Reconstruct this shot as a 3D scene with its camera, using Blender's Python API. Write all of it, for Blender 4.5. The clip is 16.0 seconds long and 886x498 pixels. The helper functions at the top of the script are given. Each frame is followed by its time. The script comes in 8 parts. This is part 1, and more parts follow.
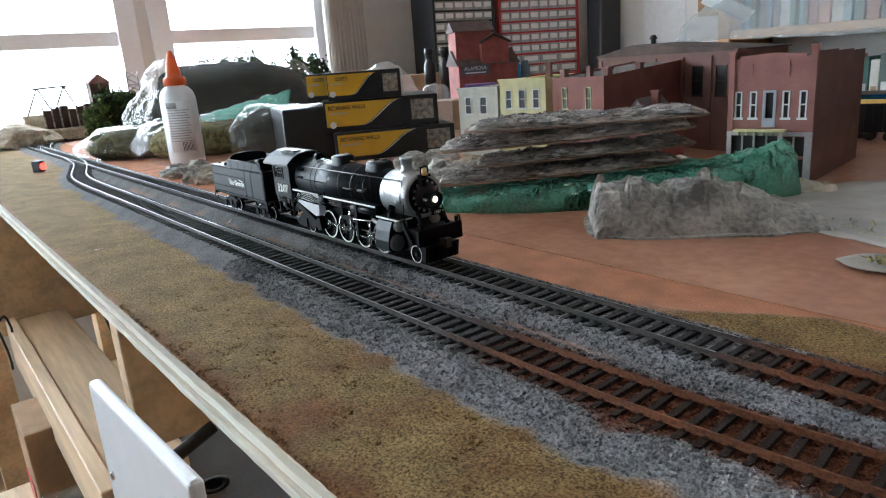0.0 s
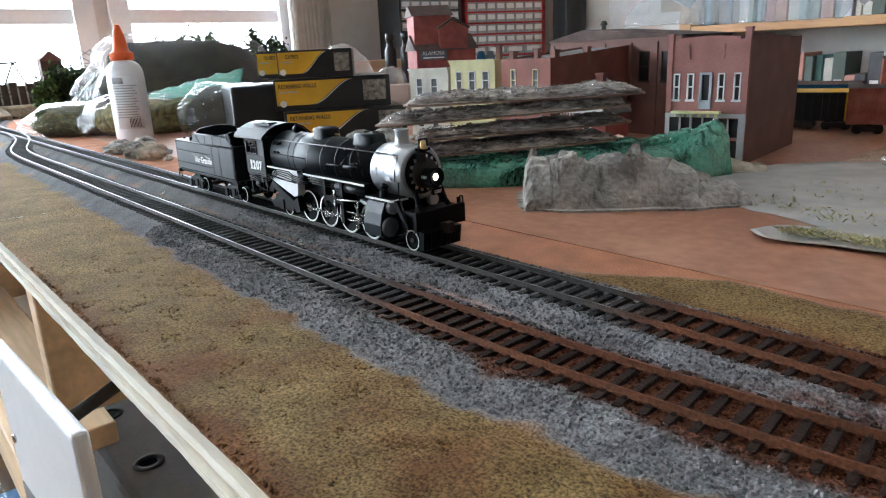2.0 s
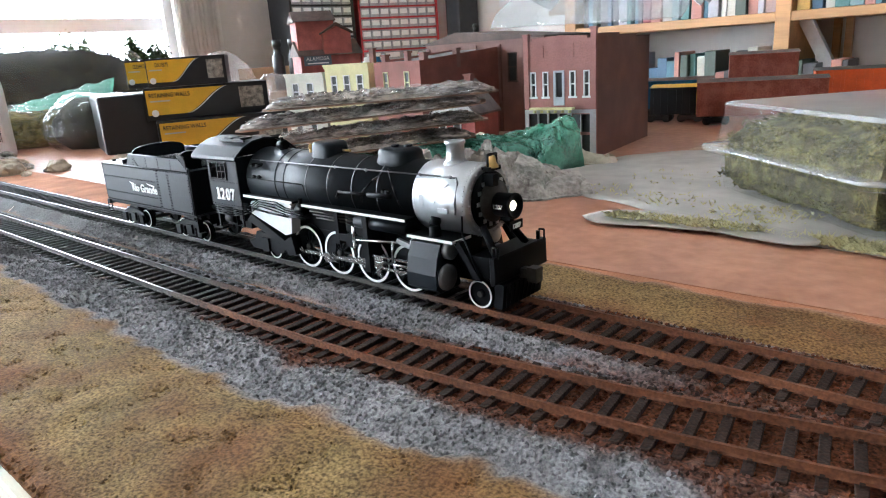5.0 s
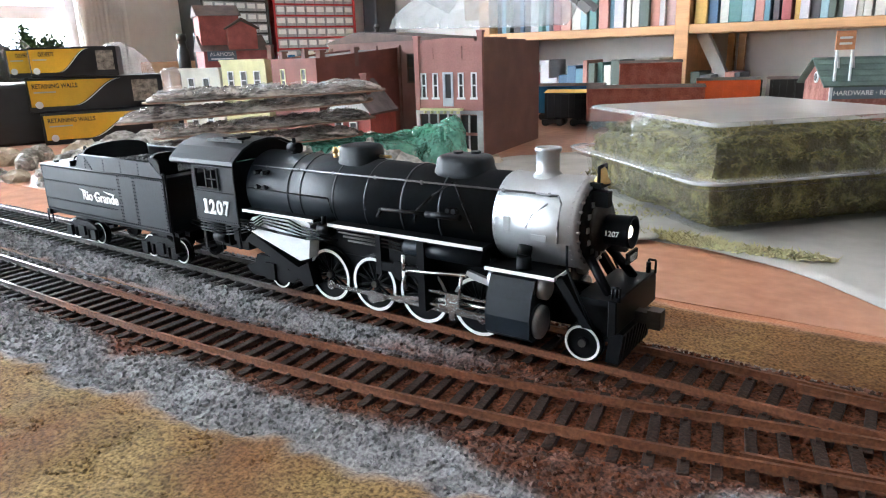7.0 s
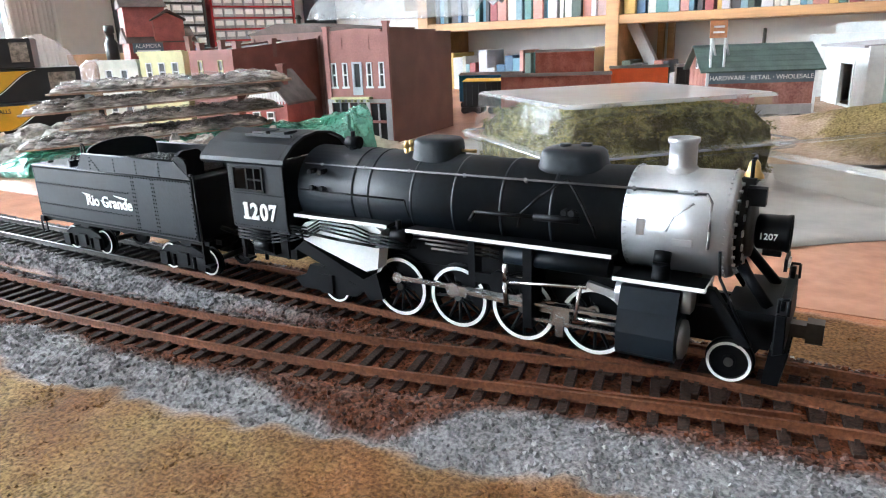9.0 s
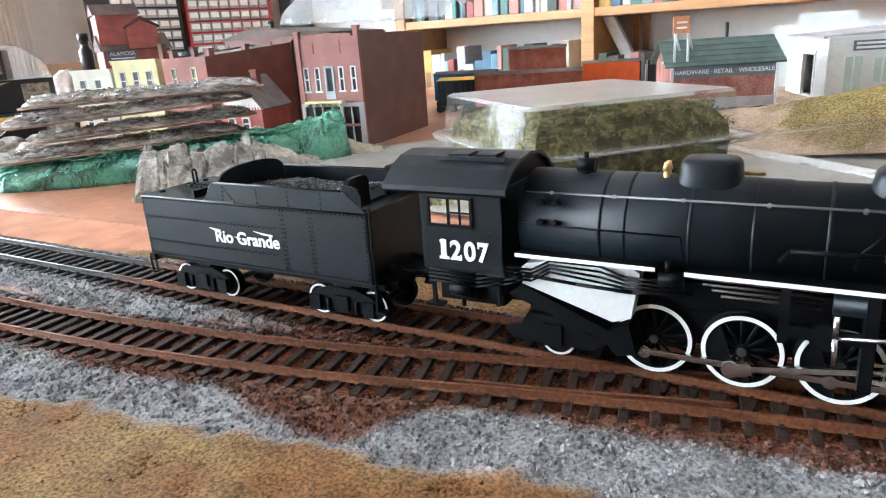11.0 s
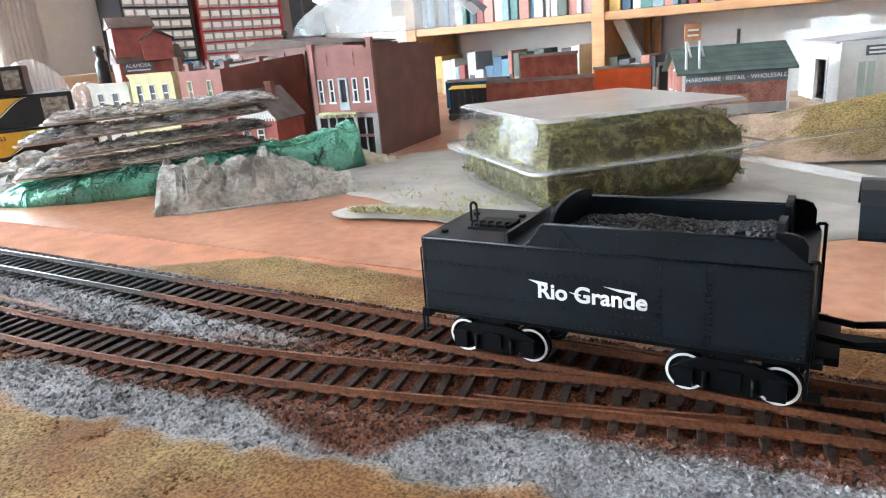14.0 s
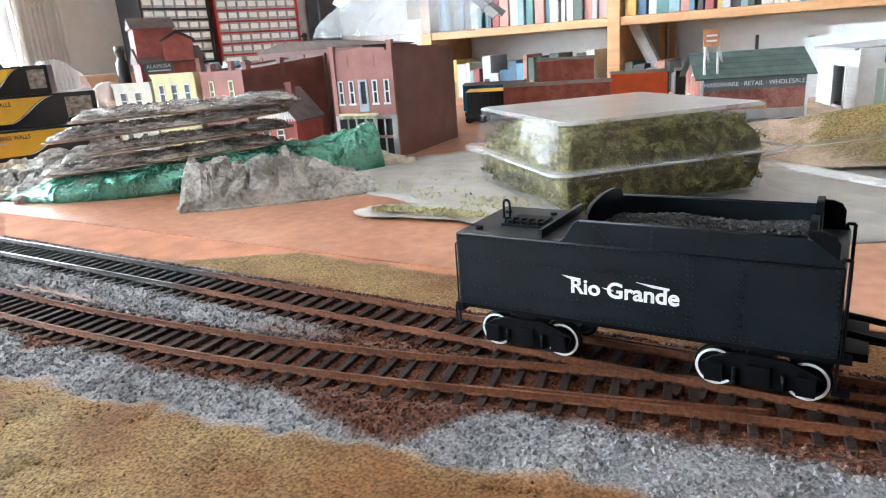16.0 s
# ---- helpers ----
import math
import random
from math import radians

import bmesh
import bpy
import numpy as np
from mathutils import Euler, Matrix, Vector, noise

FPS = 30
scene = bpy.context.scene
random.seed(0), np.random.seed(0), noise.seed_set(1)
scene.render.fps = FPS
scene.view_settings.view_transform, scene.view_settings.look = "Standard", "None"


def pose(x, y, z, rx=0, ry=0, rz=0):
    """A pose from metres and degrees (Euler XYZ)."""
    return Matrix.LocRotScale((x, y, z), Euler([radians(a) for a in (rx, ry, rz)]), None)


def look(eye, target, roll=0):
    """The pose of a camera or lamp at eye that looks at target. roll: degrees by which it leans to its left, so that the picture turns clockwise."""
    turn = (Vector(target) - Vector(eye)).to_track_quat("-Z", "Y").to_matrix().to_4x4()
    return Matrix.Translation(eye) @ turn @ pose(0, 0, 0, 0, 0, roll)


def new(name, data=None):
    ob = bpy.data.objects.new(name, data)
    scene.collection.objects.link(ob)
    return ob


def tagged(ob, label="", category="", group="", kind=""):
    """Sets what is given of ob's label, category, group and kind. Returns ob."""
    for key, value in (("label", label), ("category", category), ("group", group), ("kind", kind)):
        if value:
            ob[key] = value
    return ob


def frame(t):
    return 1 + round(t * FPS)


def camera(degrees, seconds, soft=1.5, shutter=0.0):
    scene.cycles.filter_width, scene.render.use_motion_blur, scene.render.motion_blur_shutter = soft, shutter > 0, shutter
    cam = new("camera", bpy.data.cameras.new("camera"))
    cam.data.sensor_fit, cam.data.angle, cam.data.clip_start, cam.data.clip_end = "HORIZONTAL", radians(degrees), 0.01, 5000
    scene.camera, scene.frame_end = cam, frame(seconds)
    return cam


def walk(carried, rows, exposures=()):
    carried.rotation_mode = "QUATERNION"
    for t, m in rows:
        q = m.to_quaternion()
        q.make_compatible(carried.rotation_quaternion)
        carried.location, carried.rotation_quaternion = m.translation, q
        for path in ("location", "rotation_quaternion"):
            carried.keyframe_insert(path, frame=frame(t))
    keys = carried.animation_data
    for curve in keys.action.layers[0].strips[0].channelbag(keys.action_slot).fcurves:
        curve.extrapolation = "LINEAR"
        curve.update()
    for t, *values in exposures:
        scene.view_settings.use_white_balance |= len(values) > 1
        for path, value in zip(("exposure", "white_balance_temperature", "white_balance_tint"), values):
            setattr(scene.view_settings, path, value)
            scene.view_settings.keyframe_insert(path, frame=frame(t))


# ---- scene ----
cam = camera(66.4, 16.0, soft=1.1)
# seconds, eye, target, roll; x runs along the railway, y away from the table's front edge, z up from the table top
PATH = [
    (0, (0.27957, -0.21747, 0.11358), (-0.10086, 0.07858, -0.01920), -4.23),
    (0.5, (0.28293, -0.21540, 0.11421), (-0.09531, 0.08342, -0.01861), -4.22),
    (1, (0.28880, -0.21137, 0.10753), (-0.08467, 0.09210, -0.02823), -3.43),
    (1.5, (0.29518, -0.20523, 0.10299), (-0.07420, 0.10228, -0.03482), -3.03),
    (2, (0.29736, -0.20028, 0.09789), (-0.06796, 0.11167, -0.04077), -2.71),
    (2.5, (0.30132, -0.19573, 0.09673), (-0.05748, 0.12347, -0.04246), -2.49),
    (3, (0.30510, -0.19146, 0.09662), (-0.04798, 0.13338, -0.04414), -2.68),
    (3.5, (0.30882, -0.18645, 0.09377), (-0.03592, 0.14674, -0.04815), -2.66),
    (4, (0.31349, -0.18271, 0.09382), (-0.02436, 0.15815, -0.04641), -2.81),
    (4.2, (0.31647, -0.18154, 0.09308), (-0.01810, 0.16206, -0.04836), -3.19),
    (6.3, (0.34431, -0.17618, 0.09333), (0.04468, 0.20020, -0.04289), -2.51),
    (6.5, (0.34597, -0.17363, 0.09151), (0.05138, 0.20523, -0.04880), -2.27),
    (7, (0.35739, -0.16782, 0.08980), (0.07831, 0.22300, -0.04937), -1.85),
    (7.5, (0.36782, -0.16982, 0.09117), (0.09691, 0.22616, -0.04958), -1.85),
    (8, (0.38382, -0.16526, 0.09033), (0.12557, 0.23905, -0.05052), -1.73),
    (8.5, (0.39205, -0.16589, 0.08764), (0.14038, 0.24098, -0.05768), -1.68),
    (8.7, (0.39674, -0.16693, 0.08761), (0.14472, 0.23958, -0.05810), -1.95),
    (10.8, (0.41483, -0.16725, 0.09295), (0.17196, 0.24352, -0.05633), -3.57),
    (11, (0.41481, -0.16829, 0.09283), (0.17195, 0.24234, -0.05684), -3.81),
    (11.5, (0.41501, -0.16780, 0.09416), (0.17063, 0.24188, -0.05565), -4.14),
    (12, (0.41524, -0.16932, 0.09740), (0.16773, 0.23870, -0.05178), -4.68),
    (12.5, (0.41530, -0.17140, 0.09699), (0.16614, 0.23614, -0.05077), -4.57),
    (13, (0.41513, -0.17147, 0.09735), (0.16499, 0.23564, -0.04993), -4.65),
    (13.5, (0.41497, -0.17168, 0.09787), (0.16481, 0.23569, -0.04865), -4.59),
    (14, (0.41512, -0.17184, 0.09815), (0.16432, 0.23524, -0.04809), -4.67),
    (14.5, (0.41531, -0.17311, 0.09910), (0.16274, 0.23286, -0.04718), -4.77),
    (15, (0.41493, -0.17648, 0.09837), (0.16015, 0.22870, -0.04624), -4.45),
    (15.5, (0.41460, -0.17734, 0.09819), (0.15883, 0.22813, -0.04386), -4.19),
    (16, (0.41388, -0.18053, 0.09806), (0.15608, 0.22322, -0.04520), -4.15),
]
walk(cam, [(t, look(eye, target, roll)) for t, eye, target, roll in PATH], exposures=[(0, -0.3, 5600, 3), (4, 0.38, 5700, 6), (8, 0.9, 5700, 6), (11, 1.15, 5700, 5), (16, 1.05, 5700, 5)])

# ---- light ----
world = bpy.data.worlds.new("world")
scene.world = world
world.use_nodes = True
wt = world.node_tree
sky = wt.nodes.new("ShaderNodeTexSky")
sky.sky_type, sky.sun_disc = "NISHITA", False
sky.sun_elevation, sky.sun_rotation = radians(35), radians(-60)
wt.nodes["Background"].inputs[1].default_value = 0.12
wt.links.new(sky.outputs[0], wt.nodes["Background"].inputs[0])


# ---- materials ----
def material(name, col, rough=0.6, metal=0.0, var=0.25, scale=60.0, bump=0.0, bscale=None, col2=None, spec=0.5, island=False, fine=0.0, stretch=None):
    """Base colour broken up by broad stains and fine grain, with relief; scale counts blotches per metre."""
    m = bpy.data.materials.new(name)
    m.use_nodes = True
    nt = m.node_tree
    b = nt.nodes["Principled BSDF"]
    b.inputs["Roughness"].default_value, b.inputs["Metallic"].default_value = rough, metal
    b.inputs["Specular IOR Level"].default_value = spec
    tc = nt.nodes.new("ShaderNodeTexCoord")
    vec = tc.outputs["Object"]
    if stretch:
        mp = nt.nodes.new("ShaderNodeMapping")
        mp.inputs["Scale"].default_value = stretch
        nt.links.new(vec, mp.inputs[0])
        vec = mp.outputs[0]
    n1 = nt.nodes.new("ShaderNodeTexNoise")
    n1.inputs["Scale"].default_value, n1.inputs["Detail"].default_value = scale, 3
    nt.links.new(vec, n1.inputs["Vector"])
    n2 = nt.nodes.new("ShaderNodeTexNoise")
    n2.inputs["Scale"].default_value, n2.inputs["Detail"].default_value = (bscale or scale * 9), 4
    nt.links.new(vec, n2.inputs["Vector"])
    dark = tuple(c * (1 - var) for c in col)
    light = col2 or tuple(min(1, c * (1 + var)) for c in col)
    ramp = nt.nodes.new("ShaderNodeValToRGB")
    ramp.color_ramp.elements[0].position, ramp.color_ramp.elements[1].position = 0.36, 0.66
    ramp.color_ramp.elements[0].color, ramp.color_ramp.elements[1].color = (*dark, 1), (*light, 1)
    mix = nt.nodes.new("ShaderNodeMath")
    mix.operation = "MULTIPLY_ADD"
    nt.links.new(n2.outputs[0], mix.inputs[0])
    mix.inputs[1].default_value = 0.5 + fine
    sub = nt.nodes.new("ShaderNodeMath")
    sub.operation = "MULTIPLY_ADD"
    nt.links.new(n1.outputs[0], sub.inputs[0])
    sub.inputs[1].default_value, sub.inputs[2].default_value = 0.9 - fine, -0.2
    nt.links.new(sub.outputs[0], mix.inputs[2])
    fac = mix.outputs[0]
    if island:
        geo = nt.nodes.new("ShaderNodeNewGeometry")
        oi = nt.nodes.new("ShaderNodeObjectInfo")
        ad = nt.nodes.new("ShaderNodeMath")
        ad.operation = "ADD"
        nt.links.new(geo.outputs["Random Per Island"], ad.inputs[0])
        nt.links.new(oi.outputs["Random"], ad.inputs[1])
        av = nt.nodes.new("ShaderNodeMath")
        av.operation = "MULTIPLY_ADD"
        nt.links.new(ad.outputs[0], av.inputs[0])
        av.inputs[1].default_value, av.inputs[2].default_value = 0.42, -0.42
        s2 = nt.nodes.new("ShaderNodeMath")
        s2.operation = "ADD"
        nt.links.new(fac, s2.inputs[0])
        nt.links.new(av.outputs[0], s2.inputs[1])
        fac = s2.outputs[0]
    nt.links.new(fac, ramp.inputs[0])
    nt.links.new(ramp.outputs[0], b.inputs["Base Color"])
    if bump:
        bp = nt.nodes.new("ShaderNodeBump")
        bp.inputs["Strength"].default_value, bp.inputs["Distance"].default_value = min(1.0, bump), 0.002 * max(1.0, bump)
        nt.links.new(n2.outputs[0], bp.inputs["Height"])
        nt.links.new(bp.outputs[0], b.inputs["Normal"])
    return m


def clear(name, tint=(1, 1, 1), rough=0.06, milky=0.15, white=(0.9, 0.9, 0.88), bumpy=0.0, bscale=60.0, gloss=(0.04, 0.55)):
    """Thin clear plastic: mostly see-through, glossy, a little milky."""
    m = bpy.data.materials.new(name)
    m.use_nodes = True
    nt = m.node_tree
    out = nt.nodes["Material Output"]
    tr = nt.nodes.new("ShaderNodeBsdfTransparent")
    tr.inputs[0].default_value = (*tint, 1)
    pr = nt.nodes["Principled BSDF"]
    pr.inputs["Base Color"].default_value, pr.inputs["Roughness"].default_value = (*white, 1), rough
    lw = nt.nodes.new("ShaderNodeLayerWeight")
    lw.inputs[0].default_value = 0.5
    pw = nt.nodes.new("ShaderNodeMath")
    pw.operation, pw.inputs[1].default_value = "POWER", 4.0
    nt.links.new(lw.outputs["Facing"], pw.inputs[0])
    fr = nt.nodes.new("ShaderNodeMath")
    fr.operation, fr.inputs[1].default_value, fr.inputs[2].default_value = "MULTIPLY_ADD", gloss[1], gloss[0]
    nt.links.new(pw.outputs[0], fr.inputs[0])
    gl = nt.nodes.new("ShaderNodeBsdfGlossy")
    gl.inputs["Roughness"].default_value = rough
    m1, m2 = nt.nodes.new("ShaderNodeMixShader"), nt.nodes.new("ShaderNodeMixShader")
    m1.inputs[0].default_value = milky
    nt.links.new(tr.outputs[0], m1.inputs[1])
    nt.links.new(pr.outputs[0], m1.inputs[2])
    nt.links.new(fr.outputs[0], m2.inputs[0])
    nt.links.new(m1.outputs[0], m2.inputs[1])
    nt.links.new(gl.outputs[0], m2.inputs[2])
    nt.links.new(m2.outputs[0], out.inputs[0])
    nz = nt.nodes.new("ShaderNodeTexNoise")
    nz.inputs["Scale"].default_value, nz.inputs["Detail"].default_value = bscale, 3
    tc = nt.nodes.new("ShaderNodeTexCoord")
    nt.links.new(tc.outputs["Object"], nz.inputs["Vector"])
    if bumpy:
        bp = nt.nodes.new("ShaderNodeBump")
        bp.inputs["Strength"].default_value, bp.inputs["Distance"].default_value = min(1, bumpy), 0.004 * max(1, bumpy)
        nt.links.new(nz.outputs[0], bp.inputs["Height"])
        for nd in (pr, gl, lw):
            nt.links.new(bp.outputs[0], nd.inputs["Normal"])
    ra = nt.nodes.new("ShaderNodeMapRange")
    ra.inputs["To Min"].default_value, ra.inputs["To Max"].default_value = milky * 0.5, min(1, milky * 1.5)
    nt.links.new(nz.outputs[0], ra.inputs[0])
    nt.links.new(ra.outputs[0], m1.inputs[0])
    return m


def glowing(name, col, power):
    m = material(name, col, 0.3)
    b = m.node_tree.nodes["Principled BSDF"]
    b.inputs["Emission Color"].default_value, b.inputs["Emission Strength"].default_value = (*col, 1), power
    return m


def layered(name, base, layers, rough=0.9, bump=0.6, gscale=900.0, island=False):
    """Ground paint: base colours, then colours laid on where the mesh's own masks say; grain over all."""
    m = bpy.data.materials.new(name)
    m.use_nodes = True
    nt = m.node_tree
    b = nt.nodes["Principled BSDF"]
    b.inputs["Roughness"].default_value = rough
    b.inputs["Specular IOR Level"].default_value = 0.25
    tc = nt.nodes.new("ShaderNodeTexCoord")

    def noise_at(sc, det=3):
        nz = nt.nodes.new("ShaderNodeTexNoise")
        nz.inputs["Scale"].default_value, nz.inputs["Detail"].default_value = sc, det
        nt.links.new(tc.outputs["Object"], nz.inputs["Vector"])
        return nz.outputs[0]

    grain, blot = noise_at(gscale), noise_at(45)
    rnd = grain
    if island:
        geo = nt.nodes.new("ShaderNodeNewGeometry")
        rnd = geo.outputs["Random Per Island"]

    def two(a, c):
        r = nt.nodes.new("ShaderNodeValToRGB")
        lo, hi = (0.05, 0.95) if island else (0.33, 0.67)
        r.color_ramp.elements[0].position, r.color_ramp.elements[1].position = lo, hi
        r.color_ramp.elements[0].color, r.color_ramp.elements[1].color = (*a, 1), (*c, 1)
        nt.links.new(rnd, r.inputs[0])
        return r.outputs[0]

    cur = two(*base)
    for attr, a, c in layers:
        at = nt.nodes.new("ShaderNodeAttribute")
        at.attribute_name = attr
        mx = nt.nodes.new("ShaderNodeMix")
        mx.data_type = "RGBA"
        nt.links.new(at.outputs["Fac"], mx.inputs[0])
        nt.links.new(cur, mx.inputs[6])
        nt.links.new(two(a, c), mx.inputs[7])
        cur = mx.outputs[2]
    hs = nt.nodes.new("ShaderNodeHueSaturation")
    mr = nt.nodes.new("ShaderNodeMapRange")
    mr.inputs["From Min"].default_value, mr.inputs["From Max"].default_value = 0.3, 0.7
    mr.inputs["To Min"].default_value, mr.inputs["To Max"].default_value = 0.78, 1.2
    nt.links.new(blot, mr.inputs[0])
    nt.links.new(mr.outputs[0], hs.inputs["Value"])
    nt.links.new(cur, hs.inputs["Color"])
    nt.links.new(hs.outputs[0], b.inputs["Base Color"])
    if bump:
        bp = nt.nodes.new("ShaderNodeBump")
        bp.inputs["Strength"].default_value, bp.inputs["Distance"].default_value = bump, 0.0012
        nt.links.new(grain, bp.inputs["Height"])
        nt.links.new(bp.outputs[0], b.inputs["Normal"])
    return m


M = {}
M["loco"] = material("loco_black", (0.0036, 0.0064, 0.0098), 0.42, var=0.3, scale=90, bump=0.03, spec=0.25)
M["flank"] = material("flank_silver_paint", (0.72, 0.73, 0.74), 0.38, 0.25, var=0.06, scale=160)
M["loco2"] = material("loco_black_matt", (0.0022, 0.0027, 0.0036), 0.5, var=0.3, scale=120, spec=0.12)
M["silver"] = material("silver_paint", (0.43, 0.44, 0.45), 0.37, 0.85, var=0.05, scale=130)
M["steel"] = material("bright_steel", (0.6, 0.59, 0.57), 0.27, 1.0, var=0.2, scale=200)
M["white"] = material("white_paint", (0.82, 0.82, 0.8), 0.5, var=0.05)
M["greymetal"] = material("grey_metal", (0.2, 0.2, 0.205), 0.42, 0.7, var=0.15, scale=200)
M["brass"] = material("brass", (0.7, 0.48, 0.2), 0.3, 1.0, var=0.2)
M["coal"] = material("coal", (0.0025, 0.0025, 0.003), 0.3, var=0.6, scale=900, bump=0.3, island=True)
M["bulb"] = glowing("headlight_glow", (1.0, 0.86, 0.62), 4)
M["redlight"] = glowing("signal_glow", (1.0, 0.03, 0.02), 9)
M["rail"] = material("nickel_rail", (0.27, 0.265, 0.26), 0.36, 1.0, var=0.2, scale=150)
# terracotta paint, paled so that haze is part of its colour
M["orange_foam"] = material("terracotta_foam_hazed", (0.42, 0.175, 0.092), 0.42, var=0.2, scale=9, bump=0.12, bscale=120, col2=(0.52, 0.26, 0.155))
M["ply"] = material("plywood_edge", (0.86, 0.81, 0.70), 0.7, var=0.2, scale=20, bscale=300, bump=0.3, stretch=(0.15, 1, 4))
M["ply2"] = material("plywood_dark_ply", (0.6, 0.51, 0.4), 0.8, var=0.25, scale=20, bscale=300, bump=0.3, stretch=(0.2, 1, 4))
M["pine"] = material("pine_board", (0.68, 0.50, 0.31), 0.55, var=0.2, scale=10, bscale=60, bump=0.05, stretch=(0.25, 3, 3))
# paint lightened to stand in for veiling glare near the windows
M["wallp"] = material("wall_paint_glare_lifted", (0.79, 0.77, 0.74), 0.85, var=0.04, scale=4)
# unseen walls: dark colour chosen to hold back bounce on the right
M["panel"] = material("unseen_wall_dark", (0.2, 0.17, 0.145), 0.7, var=0.15, scale=6, stretch=(1, 1, 0.1))
M["ceil"] = material("ceiling_paint", (0.74, 0.73, 0.71), 0.9, var=0.03, scale=4)
M["trimw"] = material("window_trim_white", (0.9, 0.92, 0.95), 0.45, var=0.03, scale=8)
M["curtain"] = material("curtain_cloth", (0.84, 0.83, 0.8), 0.85, var=0.06, scale=30)
def through_cloth(m, share):
    """Turns part of a cloth's diffuse light into light that passes through it."""
    nt = m.node_tree
    tl, mx = nt.nodes.new("ShaderNodeBsdfTranslucent"), nt.nodes.new("ShaderNodeMixShader")
    tl.inputs[0].default_value = (0.88, 0.87, 0.84, 1)
    mx.inputs[0].default_value = share
    nt.links.new(nt.nodes["Principled BSDF"].outputs[0], mx.inputs[1])
    nt.links.new(tl.outputs[0], mx.inputs[2])
    nt.links.new(mx.outputs[0], nt.nodes["Material Output"].inputs[0])


through_cloth(M["curtain"], 0.55)
M["glass"] = clear("window_glass", milky=0.0, rough=0.02)
M["woodfloor"] = material("floor_boards", (0.36, 0.2, 0.095), 0.4, var=0.25, scale=8, stretch=(0.2, 2, 1))
M["brick_pink"] = material("painted_brick_pink", (0.31, 0.14, 0.122), 0.75, var=0.14, scale=50, bscale=700, bump=0.2)
M["brick_brown"] = material("painted_brick_brown", (0.185, 0.095, 0.078), 0.75, var=0.15, scale=40, bscale=700, bump=0.2)
M["brick_red"] = material("painted_brick_red", (0.2, 0.075, 0.058), 0.75, var=0.2, scale=40, bscale=700, bump=0.2)
M["barn"] = material("barn_red_siding", (0.30, 0.085, 0.07), 0.75, var=0.2, scale=60, bump=0.1)
M["cream"] = material("cream_siding", (0.62, 0.6, 0.33), 0.7, var=0.1, scale=60)
M["offwhite"] = material("offwhite_siding", (0.6, 0.6, 0.52), 0.7, var=0.1, scale=60)
M["greysill"] = material("grey_stone_trim", (0.38, 0.37, 0.38), 0.7, var=0.12)
M["palebl"] = material("pale_blue_trim", (0.42, 0.46, 0.52), 0.6, var=0.08)
M["palegreen"] = material("pale_green_paint", (0.5, 0.62, 0.57), 0.6, var=0.08)
M["dark"] = material("dark_void", (0.015, 0.014, 0.014), 0.4, var=0.3)
M["roofbrown"] = material("brown_roof", (0.085, 0.055, 0.045), 0.85, var=0.25, scale=80, bump=0.2)
M["roofgrey"] = material("grey_roof", (0.13, 0.115, 0.11), 0.85, var=0.25, scale=80, bump=0.2)
M["roofgreen"] = material("green_roof", (0.085, 0.12, 0.105), 0.8, var=0.2, scale=80)
M["lime"] = material("lime_roof", (0.36, 0.45, 0.12), 0.8, var=0.2)
M["rock"] = material("plaster_rock", (0.33, 0.305, 0.27), 0.85, var=0.45, scale=34, bscale=300, bump=0.8, col2=(0.56, 0.535, 0.49))
M["rockwarm"] = material("plaster_rock_warm", (0.5, 0.4, 0.28), 0.9, var=0.35, scale=40, bscale=190, bump=0.7, col2=(0.62, 0.55, 0.44))
M["bark"] = material("bark_slab", (0.16, 0.125, 0.10), 0.34, var=0.65, scale=110, bscale=380, bump=1.0, col2=(0.6, 0.54, 0.48), stretch=(0.5, 1, 2))
M["barkplate"] = material("slab_card", (0.25, 0.16, 0.11), 0.8, var=0.25, scale=40)
M["wrapgreen"] = clear("green_bubble_wrap", (0.5, 0.9, 0.74), 0.16, 0.5, (0.3, 0.72, 0.55), bumpy=1.0, bscale=330)
M["wrap"] = clear("clear_bag_plastic", (0.95, 0.96, 0.97), 0.06, 0.03, (0.85, 0.86, 0.88), bumpy=0.8, bscale=80)
M["wrapfog"] = clear("cloudy_bag_plastic", (0.97, 0.97, 0.97), 0.16, 0.2, (0.93, 0.94, 0.95), bumpy=1.0, bscale=40)
M["wrapmilk"] = clear("milky_bag_plastic", (0.92, 0.93, 0.93), 0.22, 0.34, (0.5, 0.51, 0.51), bumpy=0.9, bscale=45, gloss=(0.008, 0.12))
M["tub"] = clear("clear_tub_plastic", (0.985, 0.99, 0.98), 0.07, 0.05, (0.85, 0.85, 0.82), bumpy=0.25, bscale=30, gloss=(0.003, 0.14))
# extra milkiness puts bright edge glints into the rim's colour
M["tubrim"] = clear("tub_rim_glint_white", (0.97, 0.98, 0.98), 0.1, 0.3, (0.93, 0.94, 0.95))
# milky white stands in for wall and ceiling reflected on the clear lid
M["tubtop"] = clear("lid_top_reflection_white", (0.97, 0.975, 0.97), 0.3, 0.22, (0.9, 0.91, 0.92), bumpy=0.1, bscale=25)
M["waxpaper"] = material("wax_paper", (0.39, 0.37, 0.34), 0.45, var=0.14, scale=25, bump=0.1, bscale=80)
M["moss"] = material("moss_fibre", (0.15, 0.13, 0.032), 0.95, var=0.5, scale=140, bscale=900, bump=1.0, col2=(0.30, 0.26, 0.085), island=True)
M["mossdark"] = material("dark_moss_fibre", (0.034, 0.032, 0.017), 0.95, var=0.5, scale=60, bscale=700, bump=1.0)
